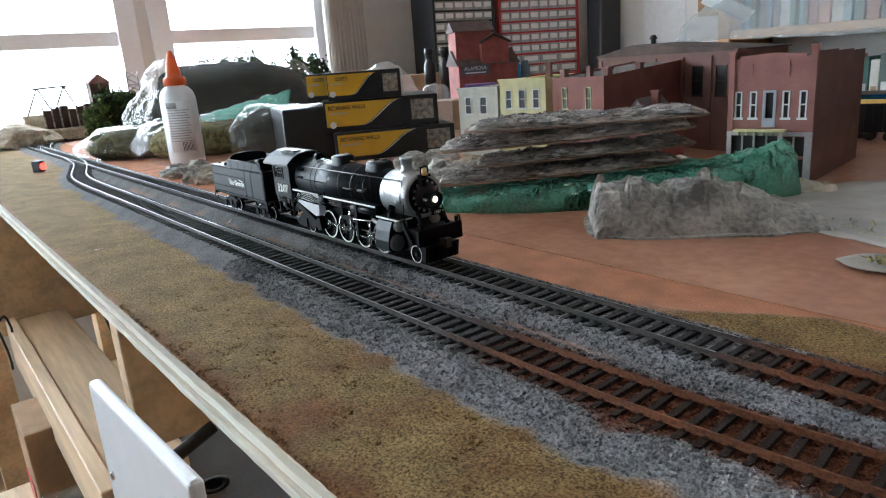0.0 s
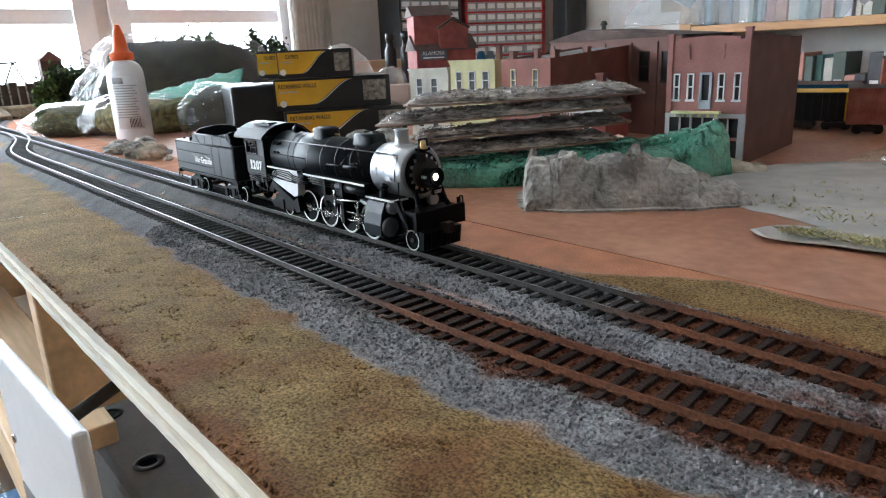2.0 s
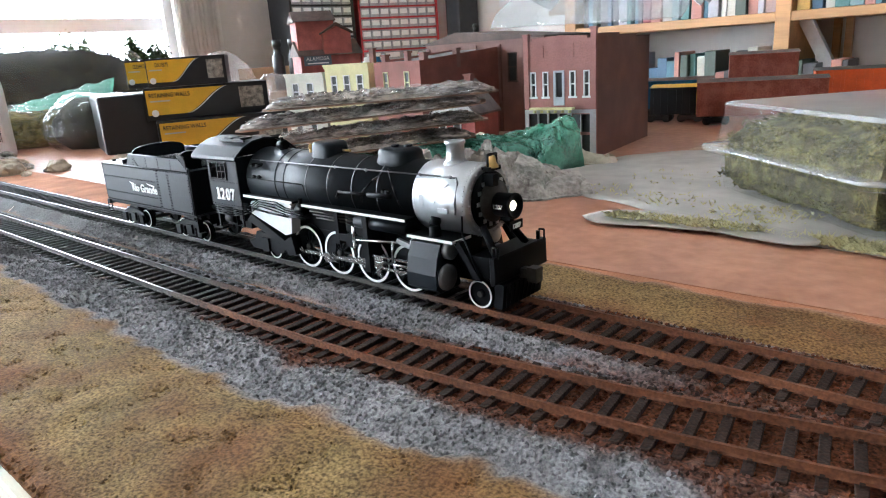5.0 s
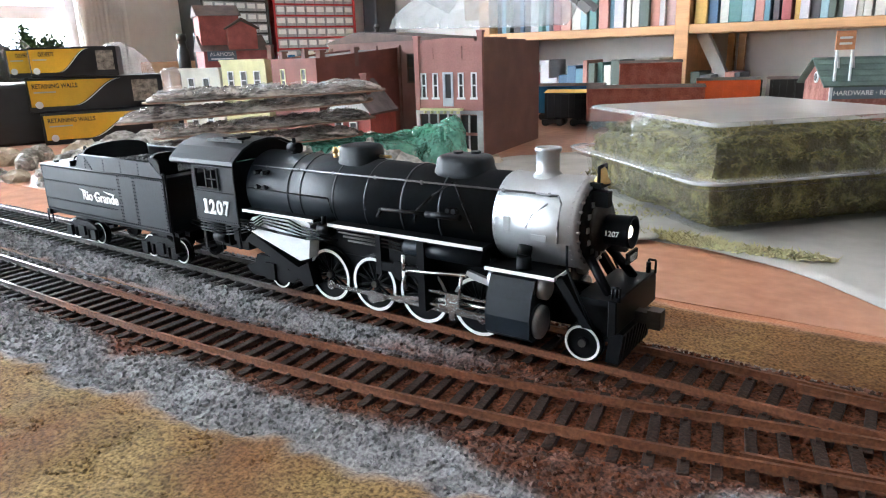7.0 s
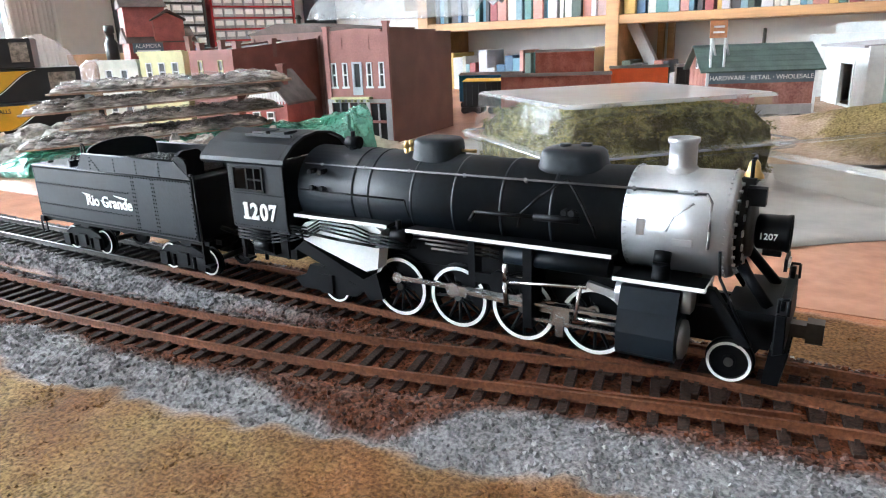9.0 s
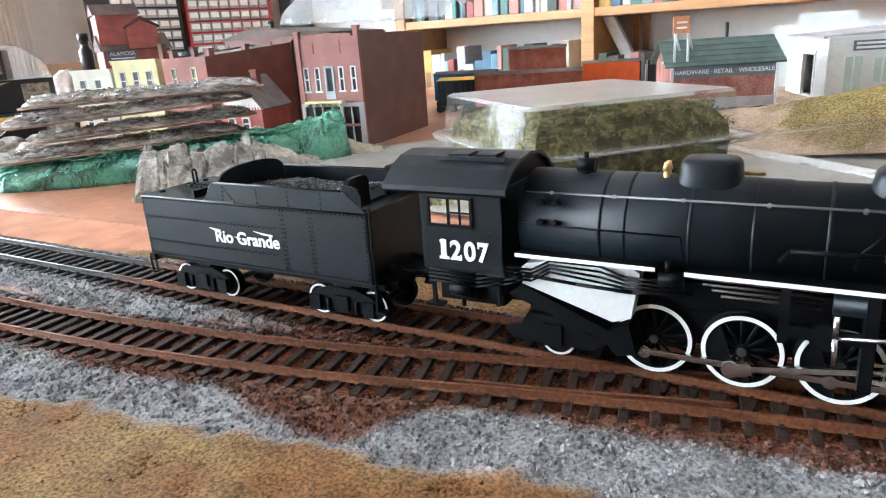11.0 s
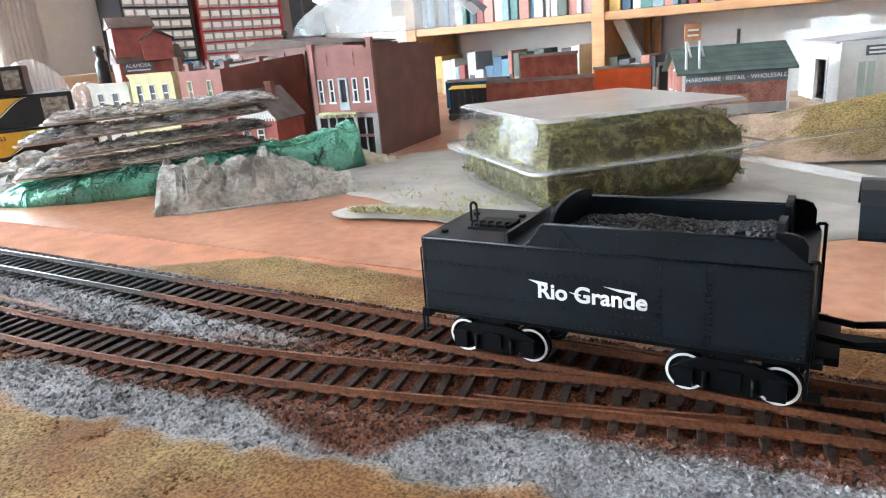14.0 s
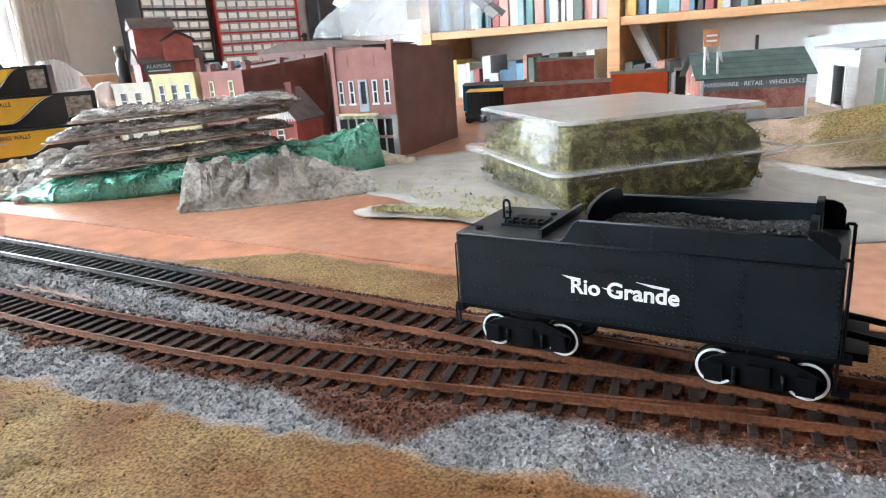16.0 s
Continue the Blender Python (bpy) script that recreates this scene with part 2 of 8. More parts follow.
M["leaf"] = material("model_foliage", (0.055, 0.1, 0.025), 0.9, var=0.5, scale=100, col2=(0.12, 0.19, 0.05), island=True)
M["gluewhite"] = material("bottle_plastic", (0.78, 0.79, 0.8), 0.35, var=0.04)
M["glueorange"] = material("orange_cap_plastic", (0.85, 0.13, 0.015), 0.35, var=0.08)
M["print"] = material("grey_print", (0.45, 0.46, 0.48), 0.6, var=0.1)
M["boxblack"] = material("black_carton", (0.012, 0.012, 0.013), 0.35, var=0.2)
M["boxyellow"] = material("yellow_carton", (0.72, 0.42, 0.02), 0.4, var=0.06)
M["boxpic"] = material("carton_picture", (0.25, 0.22, 0.18), 0.5, var=0.6, scale=150)
M["cabblack"] = material("cabinet_black", (0.02, 0.02, 0.022), 0.4, var=0.2)
M["cabred"] = material("cabinet_red", (0.45, 0.03, 0.035), 0.4, var=0.1)
# fronts whitened to put the window's haze into their colour
M["drawer"] = clear("drawer_plastic_hazed", (0.8, 0.84, 0.88), 0.2, 0.62, (0.74, 0.77, 0.82))
M["label"] = material("paper_label", (0.84, 0.85, 0.86), 0.7, var=0.04)
M["shelfwood"] = material("shelf_oak", (0.58, 0.33, 0.15), 0.5, var=0.15, scale=12, bscale=70, stretch=(0.2, 2, 2))
M["depotred"] = material("weathered_red_boards", (0.3, 0.1, 0.075), 0.8, var=0.35, scale=60, bump=0.15, col2=(0.42, 0.2, 0.16))
M["slate"] = material("blue_grey_paint", (0.12, 0.15, 0.18), 0.7, var=0.15)
M["cleanwhite"] = material("white_siding", (0.72, 0.74, 0.74), 0.7, var=0.08, scale=50)
M["signorange"] = material("faded_orange_sign", (0.5, 0.22, 0.1), 0.7, var=0.15)
M["caror"] = material("orange_car_paint", (0.62, 0.1, 0.015), 0.5, var=0.12)
M["carred"] = material("boxcar_red", (0.3, 0.07, 0.04), 0.65, var=0.25, scale=70, col2=(0.38, 0.13, 0.09))
M["sand"] = material("sand_ground", (0.5, 0.36, 0.26), 0.95, var=0.2, scale=30, bscale=600, bump=0.6)
M["greyplastic"] = material("grey_plastic", (0.24, 0.245, 0.25), 0.5, var=0.1, scale=25)
M["blueplastic"] = material("blue_plastic", (0.01, 0.14, 0.3), 0.4, var=0.1)
M["wire"] = material("black_wire", (0.012, 0.012, 0.012), 0.5)
M["kraft"] = material("cardboard", (0.36, 0.23, 0.13), 0.8, var=0.1)
M["darkmetal"] = material("dark_metal", (0.05, 0.045, 0.04), 0.5, 0.6, var=0.3)
M["purple"] = material("purple_carton", (0.13, 0.06, 0.22), 0.5, var=0.2)
BOOKCOLS = [(0.02, 0.12, 0.25), (0.35, 0.03, 0.03), (0.7, 0.68, 0.6), (0.05, 0.22, 0.2), (0.6, 0.25, 0.18), (0.1, 0.3, 0.42), (0.72, 0.45, 0.05), (0.02, 0.02, 0.03), (0.5, 0.35, 0.33), (0.28, 0.45, 0.5), (0.62, 0.62, 0.66), (0.03, 0.07, 0.04)]
# cover colours mixed towards white, painting in the room's haze
BOOKM = [material("book_cloth_hazed", tuple(0.78 * v + 0.09 for v in c), 0.6, var=0.1, scale=20) for c in BOOKCOLS]

# rust-sprayed rail sides and ties, by a mask on the mesh
M["railside"] = layered("rail_side", ((0.05, 0.045, 0.042), (0.08, 0.07, 0.065)), [("rust", (0.09, 0.034, 0.016), (0.165, 0.062, 0.028))], 0.7, 0.2)
M["tie"] = layered("railway_tie", ((0.022, 0.02, 0.019), (0.045, 0.042, 0.04)), [("rust", (0.017, 0.0095, 0.0065), (0.042, 0.021, 0.014))], 0.85, 0.4)
# the orange layer is paled for haze like the table top
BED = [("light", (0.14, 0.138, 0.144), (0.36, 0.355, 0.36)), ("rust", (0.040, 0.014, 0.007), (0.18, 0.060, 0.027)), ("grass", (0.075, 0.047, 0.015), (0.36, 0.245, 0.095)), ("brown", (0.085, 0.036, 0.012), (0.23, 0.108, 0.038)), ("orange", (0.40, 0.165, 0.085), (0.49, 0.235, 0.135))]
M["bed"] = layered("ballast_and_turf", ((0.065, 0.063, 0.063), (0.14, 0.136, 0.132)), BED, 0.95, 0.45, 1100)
M["grains"] = layered("loose_grains", ((0.075, 0.072, 0.072), (0.19, 0.185, 0.18)), BED, 0.95, 0.0, 850, island=True)


# ---- mesh helpers ----
def bmn():
    return bmesh.new()


def box(bm, x0, x1, y0, y1, z0, z1, mi=0):
    vs = [bm.verts.new((x, y, z)) for z in (z0, z1) for y in (y0, y1) for x in (x0, x1)]
    for q in ((0, 2, 3, 1), (4, 5, 7, 6), (0, 1, 5, 4), (2, 6, 7, 3), (0, 4, 6, 2), (1, 3, 7, 5)):
        bm.faces.new([vs[i] for i in q]).material_index = mi


def prism(bm, pts, axis, a0, a1, mi=0):
    """Extrudes a closed outline (2D) along an axis from a0 to a1."""
    def at(p, a):
        return {"x": (a, p[0], p[1]), "y": (p[0], a, p[1]), "z": (p[0], p[1], a)}[axis]
    v0, v1 = [bm.verts.new(at(p, a0)) for p in pts], [bm.verts.new(at(p, a1)) for p in pts]
    k = len(pts)
    fs = [bm.faces.new(v0[::-1]), bm.faces.new(v1)]
    for i in range(k):
        fs.append(bm.faces.new((v0[i], v0[(i + 1) % k], v1[(i + 1) % k], v1[i])))
    for f in fs:
        f.material_index = mi


def lathe(bm, prof, axis="z", at=(0, 0, 0), seg=24, mi=0, smooth=True):
    """Turns a profile of (radius, height) round an axis through at."""
    rings = []
    for r, h in prof:
        ring = []
        for i in range(seg):
            a = 2 * math.pi * i / seg
            c, s = max(r, 1e-6) * math.cos(a), max(r, 1e-6) * math.sin(a)
            p = {"z": (c, s, h), "x": (h, c, s), "y": (s, h, c)}[axis]
            ring.append(bm.verts.new((p[0] + at[0], p[1] + at[1], p[2] + at[2])))
        rings.append(ring)
    for r0, r1 in zip(rings, rings[1:]):
        for i in range(seg):
            f = bm.faces.new((r0[i], r0[(i + 1) % seg], r1[(i + 1) % seg], r1[i]))
            f.material_index, f.smooth = mi, smooth
    bm.faces.new(rings[0][::-1]).material_index = mi
    bm.faces.new(rings[-1]).material_index = mi


def cyl(bm, p0, p1, r, seg=12, mi=0, r1=None):
    p0, p1 = Vector(p0), Vector(p1)
    q = (p1 - p0).to_track_quat("Z", "Y")
    a, b = [], []
    for i in range(seg):
        w = 2 * math.pi * i / seg
        e = Vector((math.cos(w), math.sin(w), 0))
        a.append(bm.verts.new(p0 + q @ (e * r)))
        b.append(bm.verts.new(p1 + q @ (e * (r if r1 is None else r1))))
    for i in range(seg):
        f = bm.faces.new((a[i], a[(i + 1) % seg], b[(i + 1) % seg], b[i]))
        f.material_index, f.smooth = mi, True
    bm.faces.new(a[::-1]).material_index = mi
    bm.faces.new(b).material_index = mi


def pipe(bm, pts, r, seg=8, mi=0):
    for p, q in zip(pts, pts[1:]):
        cyl(bm, p, q, r, seg, mi)


def ball(bm, c, r, mi=0, sub=2, squash=(1, 1, 1), rough=0.0, freq=60.0):
    res = bmesh.ops.create_icosphere(bm, subdivisions=sub, radius=1.0)
    for v in res["verts"]:
        k = 1 + rough * noise.noise(Vector(v.co) * freq * r + Vector(c) * 37)
        v.co = Vector(c) + Vector((v.co.x * r * squash[0] * k, v.co.y * r * squash[1] * k, v.co.z * r * squash[2] * k))
        for f in v.link_faces:
            f.material_index, f.smooth = mi, rough == 0


def wall_with_holes(bm, w, z0, z1, th, holes, y=0.0, x=0.0):
    """A front wall in the xz plane, th deep, in one piece, with rectangular holes (xa, xb, za, zb) through it."""
    xs = sorted({0.0, w, *[h[0] for h in holes], *[h[1] for h in holes]})
    zs = sorted({z0, z1, *[h[2] for h in holes], *[h[3] for h in holes]})
    vs = {}

    def at(i, j, k):
        if (i, j, k) not in vs:
            vs[i, j, k] = bm.verts.new((x + xs[i], y + th * k, zs[j]))
        return vs[i, j, k]

    full = set()
    for i in range(len(xs) - 1):
        for j in range(len(zs) - 1):
            cx, cz = (xs[i] + xs[i + 1]) / 2, (zs[j] + zs[j + 1]) / 2
            if not any(h[0] < cx < h[1] and h[2] < cz < h[3] for h in holes):
                full.add((i, j))
    for i, j in full:
        for k in (0, 1):
            bm.faces.new([at(i, j, k), at(i + 1, j, k), at(i + 1, j + 1, k), at(i, j + 1, k)])
        for ni, nj, p, q in ((i - 1, j, (i, j), (i, j + 1)), (i + 1, j, (i + 1, j), (i + 1, j + 1)), (i, j - 1, (i, j), (i + 1, j)), (i, j + 1, (i, j + 1), (i + 1, j + 1))):
            if (ni, nj) not in full:
                bm.faces.new([at(*p, 0), at(*q, 0), at(*q, 1), at(*p, 1)])


def bevel(bm, w, seg=2):
    bmesh.ops.bevel(bm, geom=list(bm.edges), offset=w, segments=seg, affect="EDGES", profile=0.5)


def mesh_of(bm, name, mats, normals=True):
    if normals:
        bmesh.ops.recalc_face_normals(bm, faces=bm.faces)
    me = bpy.data.meshes.new(name)
    bm.to_mesh(me)
    bm.free()
    for m in mats if isinstance(mats, (list, tuple)) else [mats]:
        me.materials.append(m)
    return me


def part(name, bm, mats, parent, label="", at=None):
    ob = new(name, mesh_of(bm, name, mats))
    ob.parent = parent
    if at is not None:
        ob.matrix_basis = at
    if label:
        ob["label"] = label
    return ob


def thing(name, m, label, category, group="", kind=""):
    ob = new(name)
    ob.empty_display_size = 0.01
    ob.matrix_basis = m
    return tagged(ob, label, category, group, kind)


def solid(name, bm, mats, label, category="", kind="", group="", m=None):
    ob = new(name, mesh_of(bm, name, mats))
    if m is not None:
        ob.matrix_basis = m
    return tagged(ob, label, category, group, kind)


def lettering(name, text, mat, parent, m, height, width=None, depth=0.0002, bold=0.0, shear=0.0):
    """Text as a thin mesh, standing in the xz plane of m and read from -y."""
    cu = bpy.data.curves.new(name, "FONT")
    cu.body, cu.size, cu.extrude, cu.offset, cu.shear = text, 1.0, 0.01, bold, shear
    cu.align_x, cu.align_y = "CENTER", "CENTER"
    tmp = bpy.data.objects.new(name, cu)
    me = bpy.data.meshes.new_from_object(tmp)
    bpy.data.objects.remove(tmp)
    xs, ys = [v.co.x for v in me.vertices], [v.co.y for v in me.vertices]
    k = height / (max(ys) - min(ys))
    kx = (width / (max(xs) - min(xs))) if width else k
    cx, cy = (max(xs) + min(xs)) / 2, (max(ys) + min(ys)) / 2
    for v in me.vertices:
        v.co = Vector(((v.co.x - cx) * kx, -v.co.z / 0.01 * depth, (v.co.y - cy) * k))
    me.materials.clear()
    me.materials.append(mat)
    ob = new(name, me)
    ob.parent, ob.matrix_basis = parent, m
    return ob


# ---- room ----
XW, YB, XE, YF, ZF, ZC = -1.9, 2.05, 2.6, -2.0, -0.92, 1.5
WT = 0.12


def room():
    # window wall: piers, apron and head round four windows
    wins = [(-1.82, -1.12), (-1.05, -0.40), (-0.33, 0.372), (0.472, 1.01)]
    z0, z1 = -0.12, 0.92
    bm = bmn()
    ys = [YF] + [e for wn in wins for e in wn] + [YB + WT]
    for a, b in zip(ys[::2], ys[1::2]):
        box(bm, XW - WT, XW, a, b, ZF, ZC)
    for a, b in wins:
        box(bm, XW - WT, XW, a, b, ZF, z0)
        box(bm, XW - WT, XW, a, b, z1, ZC)
    solid("wall_west", bm, M["wallp"], "warm grey painted wall round four windows", kind="structure")
    for i, (a, b) in enumerate(wins):
        w = thing(f"window_{i + 1}", pose(XW, (a + b) / 2, z0), "white double-hung window bright with overcast daylight", "window", kind="structure")
        h, hw = z1 - z0, (b - a) / 2
        for nm, q in (("window_frame", (-hw - 0.03, -hw + 0.025)), ("window_frame", (hw - 0.025, hw + 0.03))):
            bm = bmn()
            box(bm, -0.06, 0.018, q[0], q[1], -0.02, h)
            part(nm, bm, M["trimw"], w)
        bm = bmn()
        box(bm, -0.075, 0.0, -hw + 0.025, hw - 0.025, 0.345, 0.385)
        part("meeting_rail", bm, M["trimw"], w)
        bm = bmn()
        box(bm, -0.07, -0.005, -hw + 0.025, hw - 0.025, 0.0, 0.04)
        part("bottom_rail", bm, M["trimw"], w)
        bm = bmn()
        box(bm, -0.05, 0.05, -hw - 0.03, hw + 0.03, -0.05, -0.02)
        part("window_sill", bm, M["trimw"], w)
        for za, zb in ((0.04, 0.345), (0.385, h)):
            bm = bmn()
            box(bm, -0.05, -0.047, -hw + 0.025, hw - 0.025, za, zb)
            part("pane", bm, M["glass"], w).visible_shadow = False
    # wall with the bookcase, and unseen walls behind the viewer, darkened against bounce light
    bm = bmn()
    box(bm, XW, XE, YB, YB + WT, ZF, ZC)
    solid("wall_north", bm, M["wallp"], "warm grey painted wall behind the bookcase", kind="structure")
    bm = bmn()
    box(bm, XE, XE + WT, YF, YB + WT, ZF, ZC)
    solid("wall_east", bm, M["panel"], "unseen wall darkened against bounce light", kind="structure")
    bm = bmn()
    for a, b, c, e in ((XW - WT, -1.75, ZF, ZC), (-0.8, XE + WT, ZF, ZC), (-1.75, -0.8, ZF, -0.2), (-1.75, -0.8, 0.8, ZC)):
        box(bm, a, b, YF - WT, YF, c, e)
    solid("wall_south", bm, M["panel"], "unseen wall darkened against bounce light, with an assumed window opening", kind="structure")
    bm = bmn()
    box(bm, XW - WT, XE + WT, YF - WT, YB + WT, ZF - 0.05, ZF)
    solid("floor", bm, M["woodfloor"], "varnished wooden floor", kind="structure")
    bm = bmn()
    box(bm, XW - WT, XE + WT, YF - WT, YB + WT, ZC, ZC + 0.05)
    solid("ceiling", bm, M["ceil"], "white ceiling", kind="structure")


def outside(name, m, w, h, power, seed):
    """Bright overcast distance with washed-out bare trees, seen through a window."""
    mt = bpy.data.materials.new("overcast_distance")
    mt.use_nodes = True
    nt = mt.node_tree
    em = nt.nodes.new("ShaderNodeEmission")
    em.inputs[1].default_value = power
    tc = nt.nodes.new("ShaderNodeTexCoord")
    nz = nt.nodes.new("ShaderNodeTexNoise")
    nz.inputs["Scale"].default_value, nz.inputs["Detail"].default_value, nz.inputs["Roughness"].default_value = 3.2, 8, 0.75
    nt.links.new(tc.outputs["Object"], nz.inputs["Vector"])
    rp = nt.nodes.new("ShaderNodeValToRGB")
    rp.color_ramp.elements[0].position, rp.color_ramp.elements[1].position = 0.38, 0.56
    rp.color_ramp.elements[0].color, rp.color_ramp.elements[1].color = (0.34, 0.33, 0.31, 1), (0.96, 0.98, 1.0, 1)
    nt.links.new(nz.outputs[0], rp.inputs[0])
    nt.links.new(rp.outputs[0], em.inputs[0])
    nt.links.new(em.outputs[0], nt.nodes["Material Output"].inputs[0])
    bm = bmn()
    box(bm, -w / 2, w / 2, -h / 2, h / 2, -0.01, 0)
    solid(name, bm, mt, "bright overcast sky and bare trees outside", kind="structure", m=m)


room()
outside("backdrop_west", look((-2.9, -0.3, 0.6), (0, -0.3, 0.6)) @ pose(0, 0, 0, 180, 0, 0), 5.6, 3.0, 25.0, 1)
# added glow for an unseen window, inferred from the bright plywood edge
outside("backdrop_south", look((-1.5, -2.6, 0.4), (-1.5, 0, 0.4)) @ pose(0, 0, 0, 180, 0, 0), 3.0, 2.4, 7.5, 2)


def curtain():
    bm = bmn()
    k, z0, z1 = 60, -0.3, 1.25
    rows = []
    for z in (z0, 0.2, 0.7, z1):
        rows.append([bm.verts.new((XW + 0.06 + 0.018 * math.sin(i * 1.15) + 0.006 * math.sin(i * 2.7 + z * 3), 0.995 + 0.165 * i / k, z)) for i in range(k + 1)])
    for a, b in zip(rows, rows[1:]):
        for i in range(k):
            bm.faces.new((a[i], a[i + 1], b[i + 1], b[i])).smooth = True
    ob = solid("curtain", bm, M["curtain"], "off-white pleated curtain drawn to the window's side", "curtain")
    sm = ob.modifiers.new("thick", "SOLIDIFY")
    sm.thickness = 0.003


curtain()

# ---- table ----
EDGE, TX0, TX1, TY1 = -0.1450, -1.85, 1.3, 0.98
PLY = 0.016


def noise2(x, y, k, z=0.0):
    return noise.noise(Vector((x * k, y * k, z)))


def table():
    t = thing("train_table", pose(0, 0, -PLY), "plywood model railway table with a rough-sawn edge", "table")
    lay = 4
    for i in range(lay):
        bm = bmn()
        d = 0.0016 * (i % 2)
        z0 = PLY * i / lay
        xs = [TX0 + (TX1 - TX0) * j / 300 for j in range(301)]
        lo, hi, lo2, hi2 = [], [], [], []
        for x in xs:
            e = EDGE + d + 0.0006 * noise2(x, i, 140) + 0.0004 * noise2(x, i, 35) + 0.001 * (i == 3)
            lo.append(bm.verts.new((x, e, z0)))
            hi.append(bm.verts.new((x, e + 0.0004 * noise2(x, i + 7, 200), z0 + PLY / lay - (0.0002 if i < 3 else 0.0012))))
            lo2.append(bm.verts.new((x, TY1, z0)))
            hi2.append(bm.verts.new((x, TY1, z0 + PLY / lay - (0.0002 if i < 3 else 0.0012))))
        for j in range(300):
            bm.faces.new((lo[j], lo[j + 1], hi[j + 1], hi[j]))
            bm.faces.new((hi[j], hi[j + 1], hi2[j + 1], hi2[j]))
            bm.faces.new((lo2[j], lo2[j + 1], lo[j + 1], lo[j]))
        part("plywood_layer", bm, M["ply"] if i % 2 == 0 else M["ply2"], t)
    for nm, x0, x1, y0, y1, z0, z1, lab in (
        ("apron", TX0, TX1, EDGE + 0.05, EDGE + 0.069, -0.09, 0.0, "brown stained apron board"),
        ("crossbeam", -0.72, -0.70, EDGE - 0.03, TY1, -0.165, -0.001, ""),
        ("crossbeam", -0.155, -0.136, EDGE + 0.004, TY1, -0.09, 0.0, ""),
        ("leg", -0.78, -0.74, EDGE - 0.06, EDGE - 0.02, ZF + PLY, -0.05, "pine post"),
        ("leg", 1.1, 1.14, EDGE + 0.08, EDGE + 0.12, ZF + PLY, 0.0, "pine post"),
        ("leg", -0.95, -0.91, EDGE + 0.12, EDGE + 0.16, ZF + PLY, 0.0, "pine post"),
    ):
        bm = bmn()
        box(bm, x0, x1, y0, y1, z0, z1)
        bevel(bm, 0.001, 1)
        part(nm, bm, M["pine"], t, lab)


table()

# ---- track plan: x, y of the centre lines ----
GAUGE, RAILTOP = 0.0172, 0.008


def smoothline(ctrl, step=0.004):
    """Catmull-Rom through control points, resampled evenly."""
    p = [Vector(c) for c in ctrl]
    p = [2 * p[0] - p[1]] + p + [2 * p[-1] - p[-2]]
    out = []
    for i in range(1, len(p) - 2):
        k = max(2, int((p[i + 1] - p[i]).length / 0.002))
        for j in range(k):
            u = j / k
            a, b, c, e = p[i - 1], p[i], p[i + 1], p[i + 2]
            out.append(0.5 * ((2 * b) + (c - a) * u + (2 * a - 5 * b + 4 * c - e) * u * u + (3 * b - a - 3 * c + e) * u ** 3))
    out.append(p[-2])
    res, acc = [out[0]], 0.0
    for a, b in zip(out, out[1:]):
        acc += (b - a).length
        if acc >= step:
            res.append(b)
            acc = 0.0
    return res


LINE_B = smoothline([(-1.84, 0.0), (-1.0, 0.0), (0, 0), (0.6, 0.0), (1.28, 0.0)])
LINE_F = smoothline([(-0.97, -0.001), (-0.853, -0.0105), (-0.77, -0.027), (-0.69, -0.044), (-0.6, -0.0515), (-0.4, -0.052), (0.0, -0.052), (0.09, -0.0517), (0.164, -0.0503), (0.239, -0.0437), (0.297, -0.0345), (0.35, -0.0225), (0.41, -0.0105), (0.47, -0.003), (0.53, -0.0002)])
LINE_C = smoothline([(-1.12, 0.001), (-1.25, 0.008), (-1.38, 0.035), (-1.47, 0.075), (-1.58, 0.13), (-1.66, 0.19), (-1.72, 0.27), (-1.75, 0.36), (-1.74, 0.5)])
LINES = [LINE_B, LINE_F, LINE_C]
ARR = [np.array([(p.x, p.y) for p in ln]) for ln in LINES]


def line_dist(x, y, which=(0, 1, 2)):
    best = 9.0
    for w in which:
        if w == 0:
            best = min(best, abs(y))
            continue
        a = ARR[w]
        best = min(best, float(np.sqrt(((a - (x, y)) ** 2).sum(1).min())))
    return best


def ss(a, b, v):
    u = min(1.0, max(0.0, (v - a) / (b - a)))
    return u * u * (3 - 2 * u)


# front toe of the ballast shoulder, and how far the rust spray reaches over it
TOE_X = (-0.85, -0.627, -0.213, -0.022, 0.075, 0.137, 0.17, 0.225, 0.268, 0.298, 0.329, 0.372, 0.45, 0.56)
TOE_Y = (-0.045, -0.072, -0.081, -0.086, -0.086, -0.0855, -0.084, -0.079, -0.0715, -0.067, -0.0615, -0.059, -0.05, -0.036)
SPRAY_X = (0.08, 0.12, 0.15, 0.165, 0.185, 0.2, 0.225, 0.25, 0.27, 0.29, 0.31, 0.322, 0.33, 0.337, 0.36, 0.41, 0.5)
SPRAY_Y = (-0.0605, -0.064, -0.067, -0.073, -0.061, -0.062, -0.0645, -0.060, -0.0565, -0.0585, -0.0615, -0.0585, -0.049, -0.042, -0.037, -0.033, -0.02)


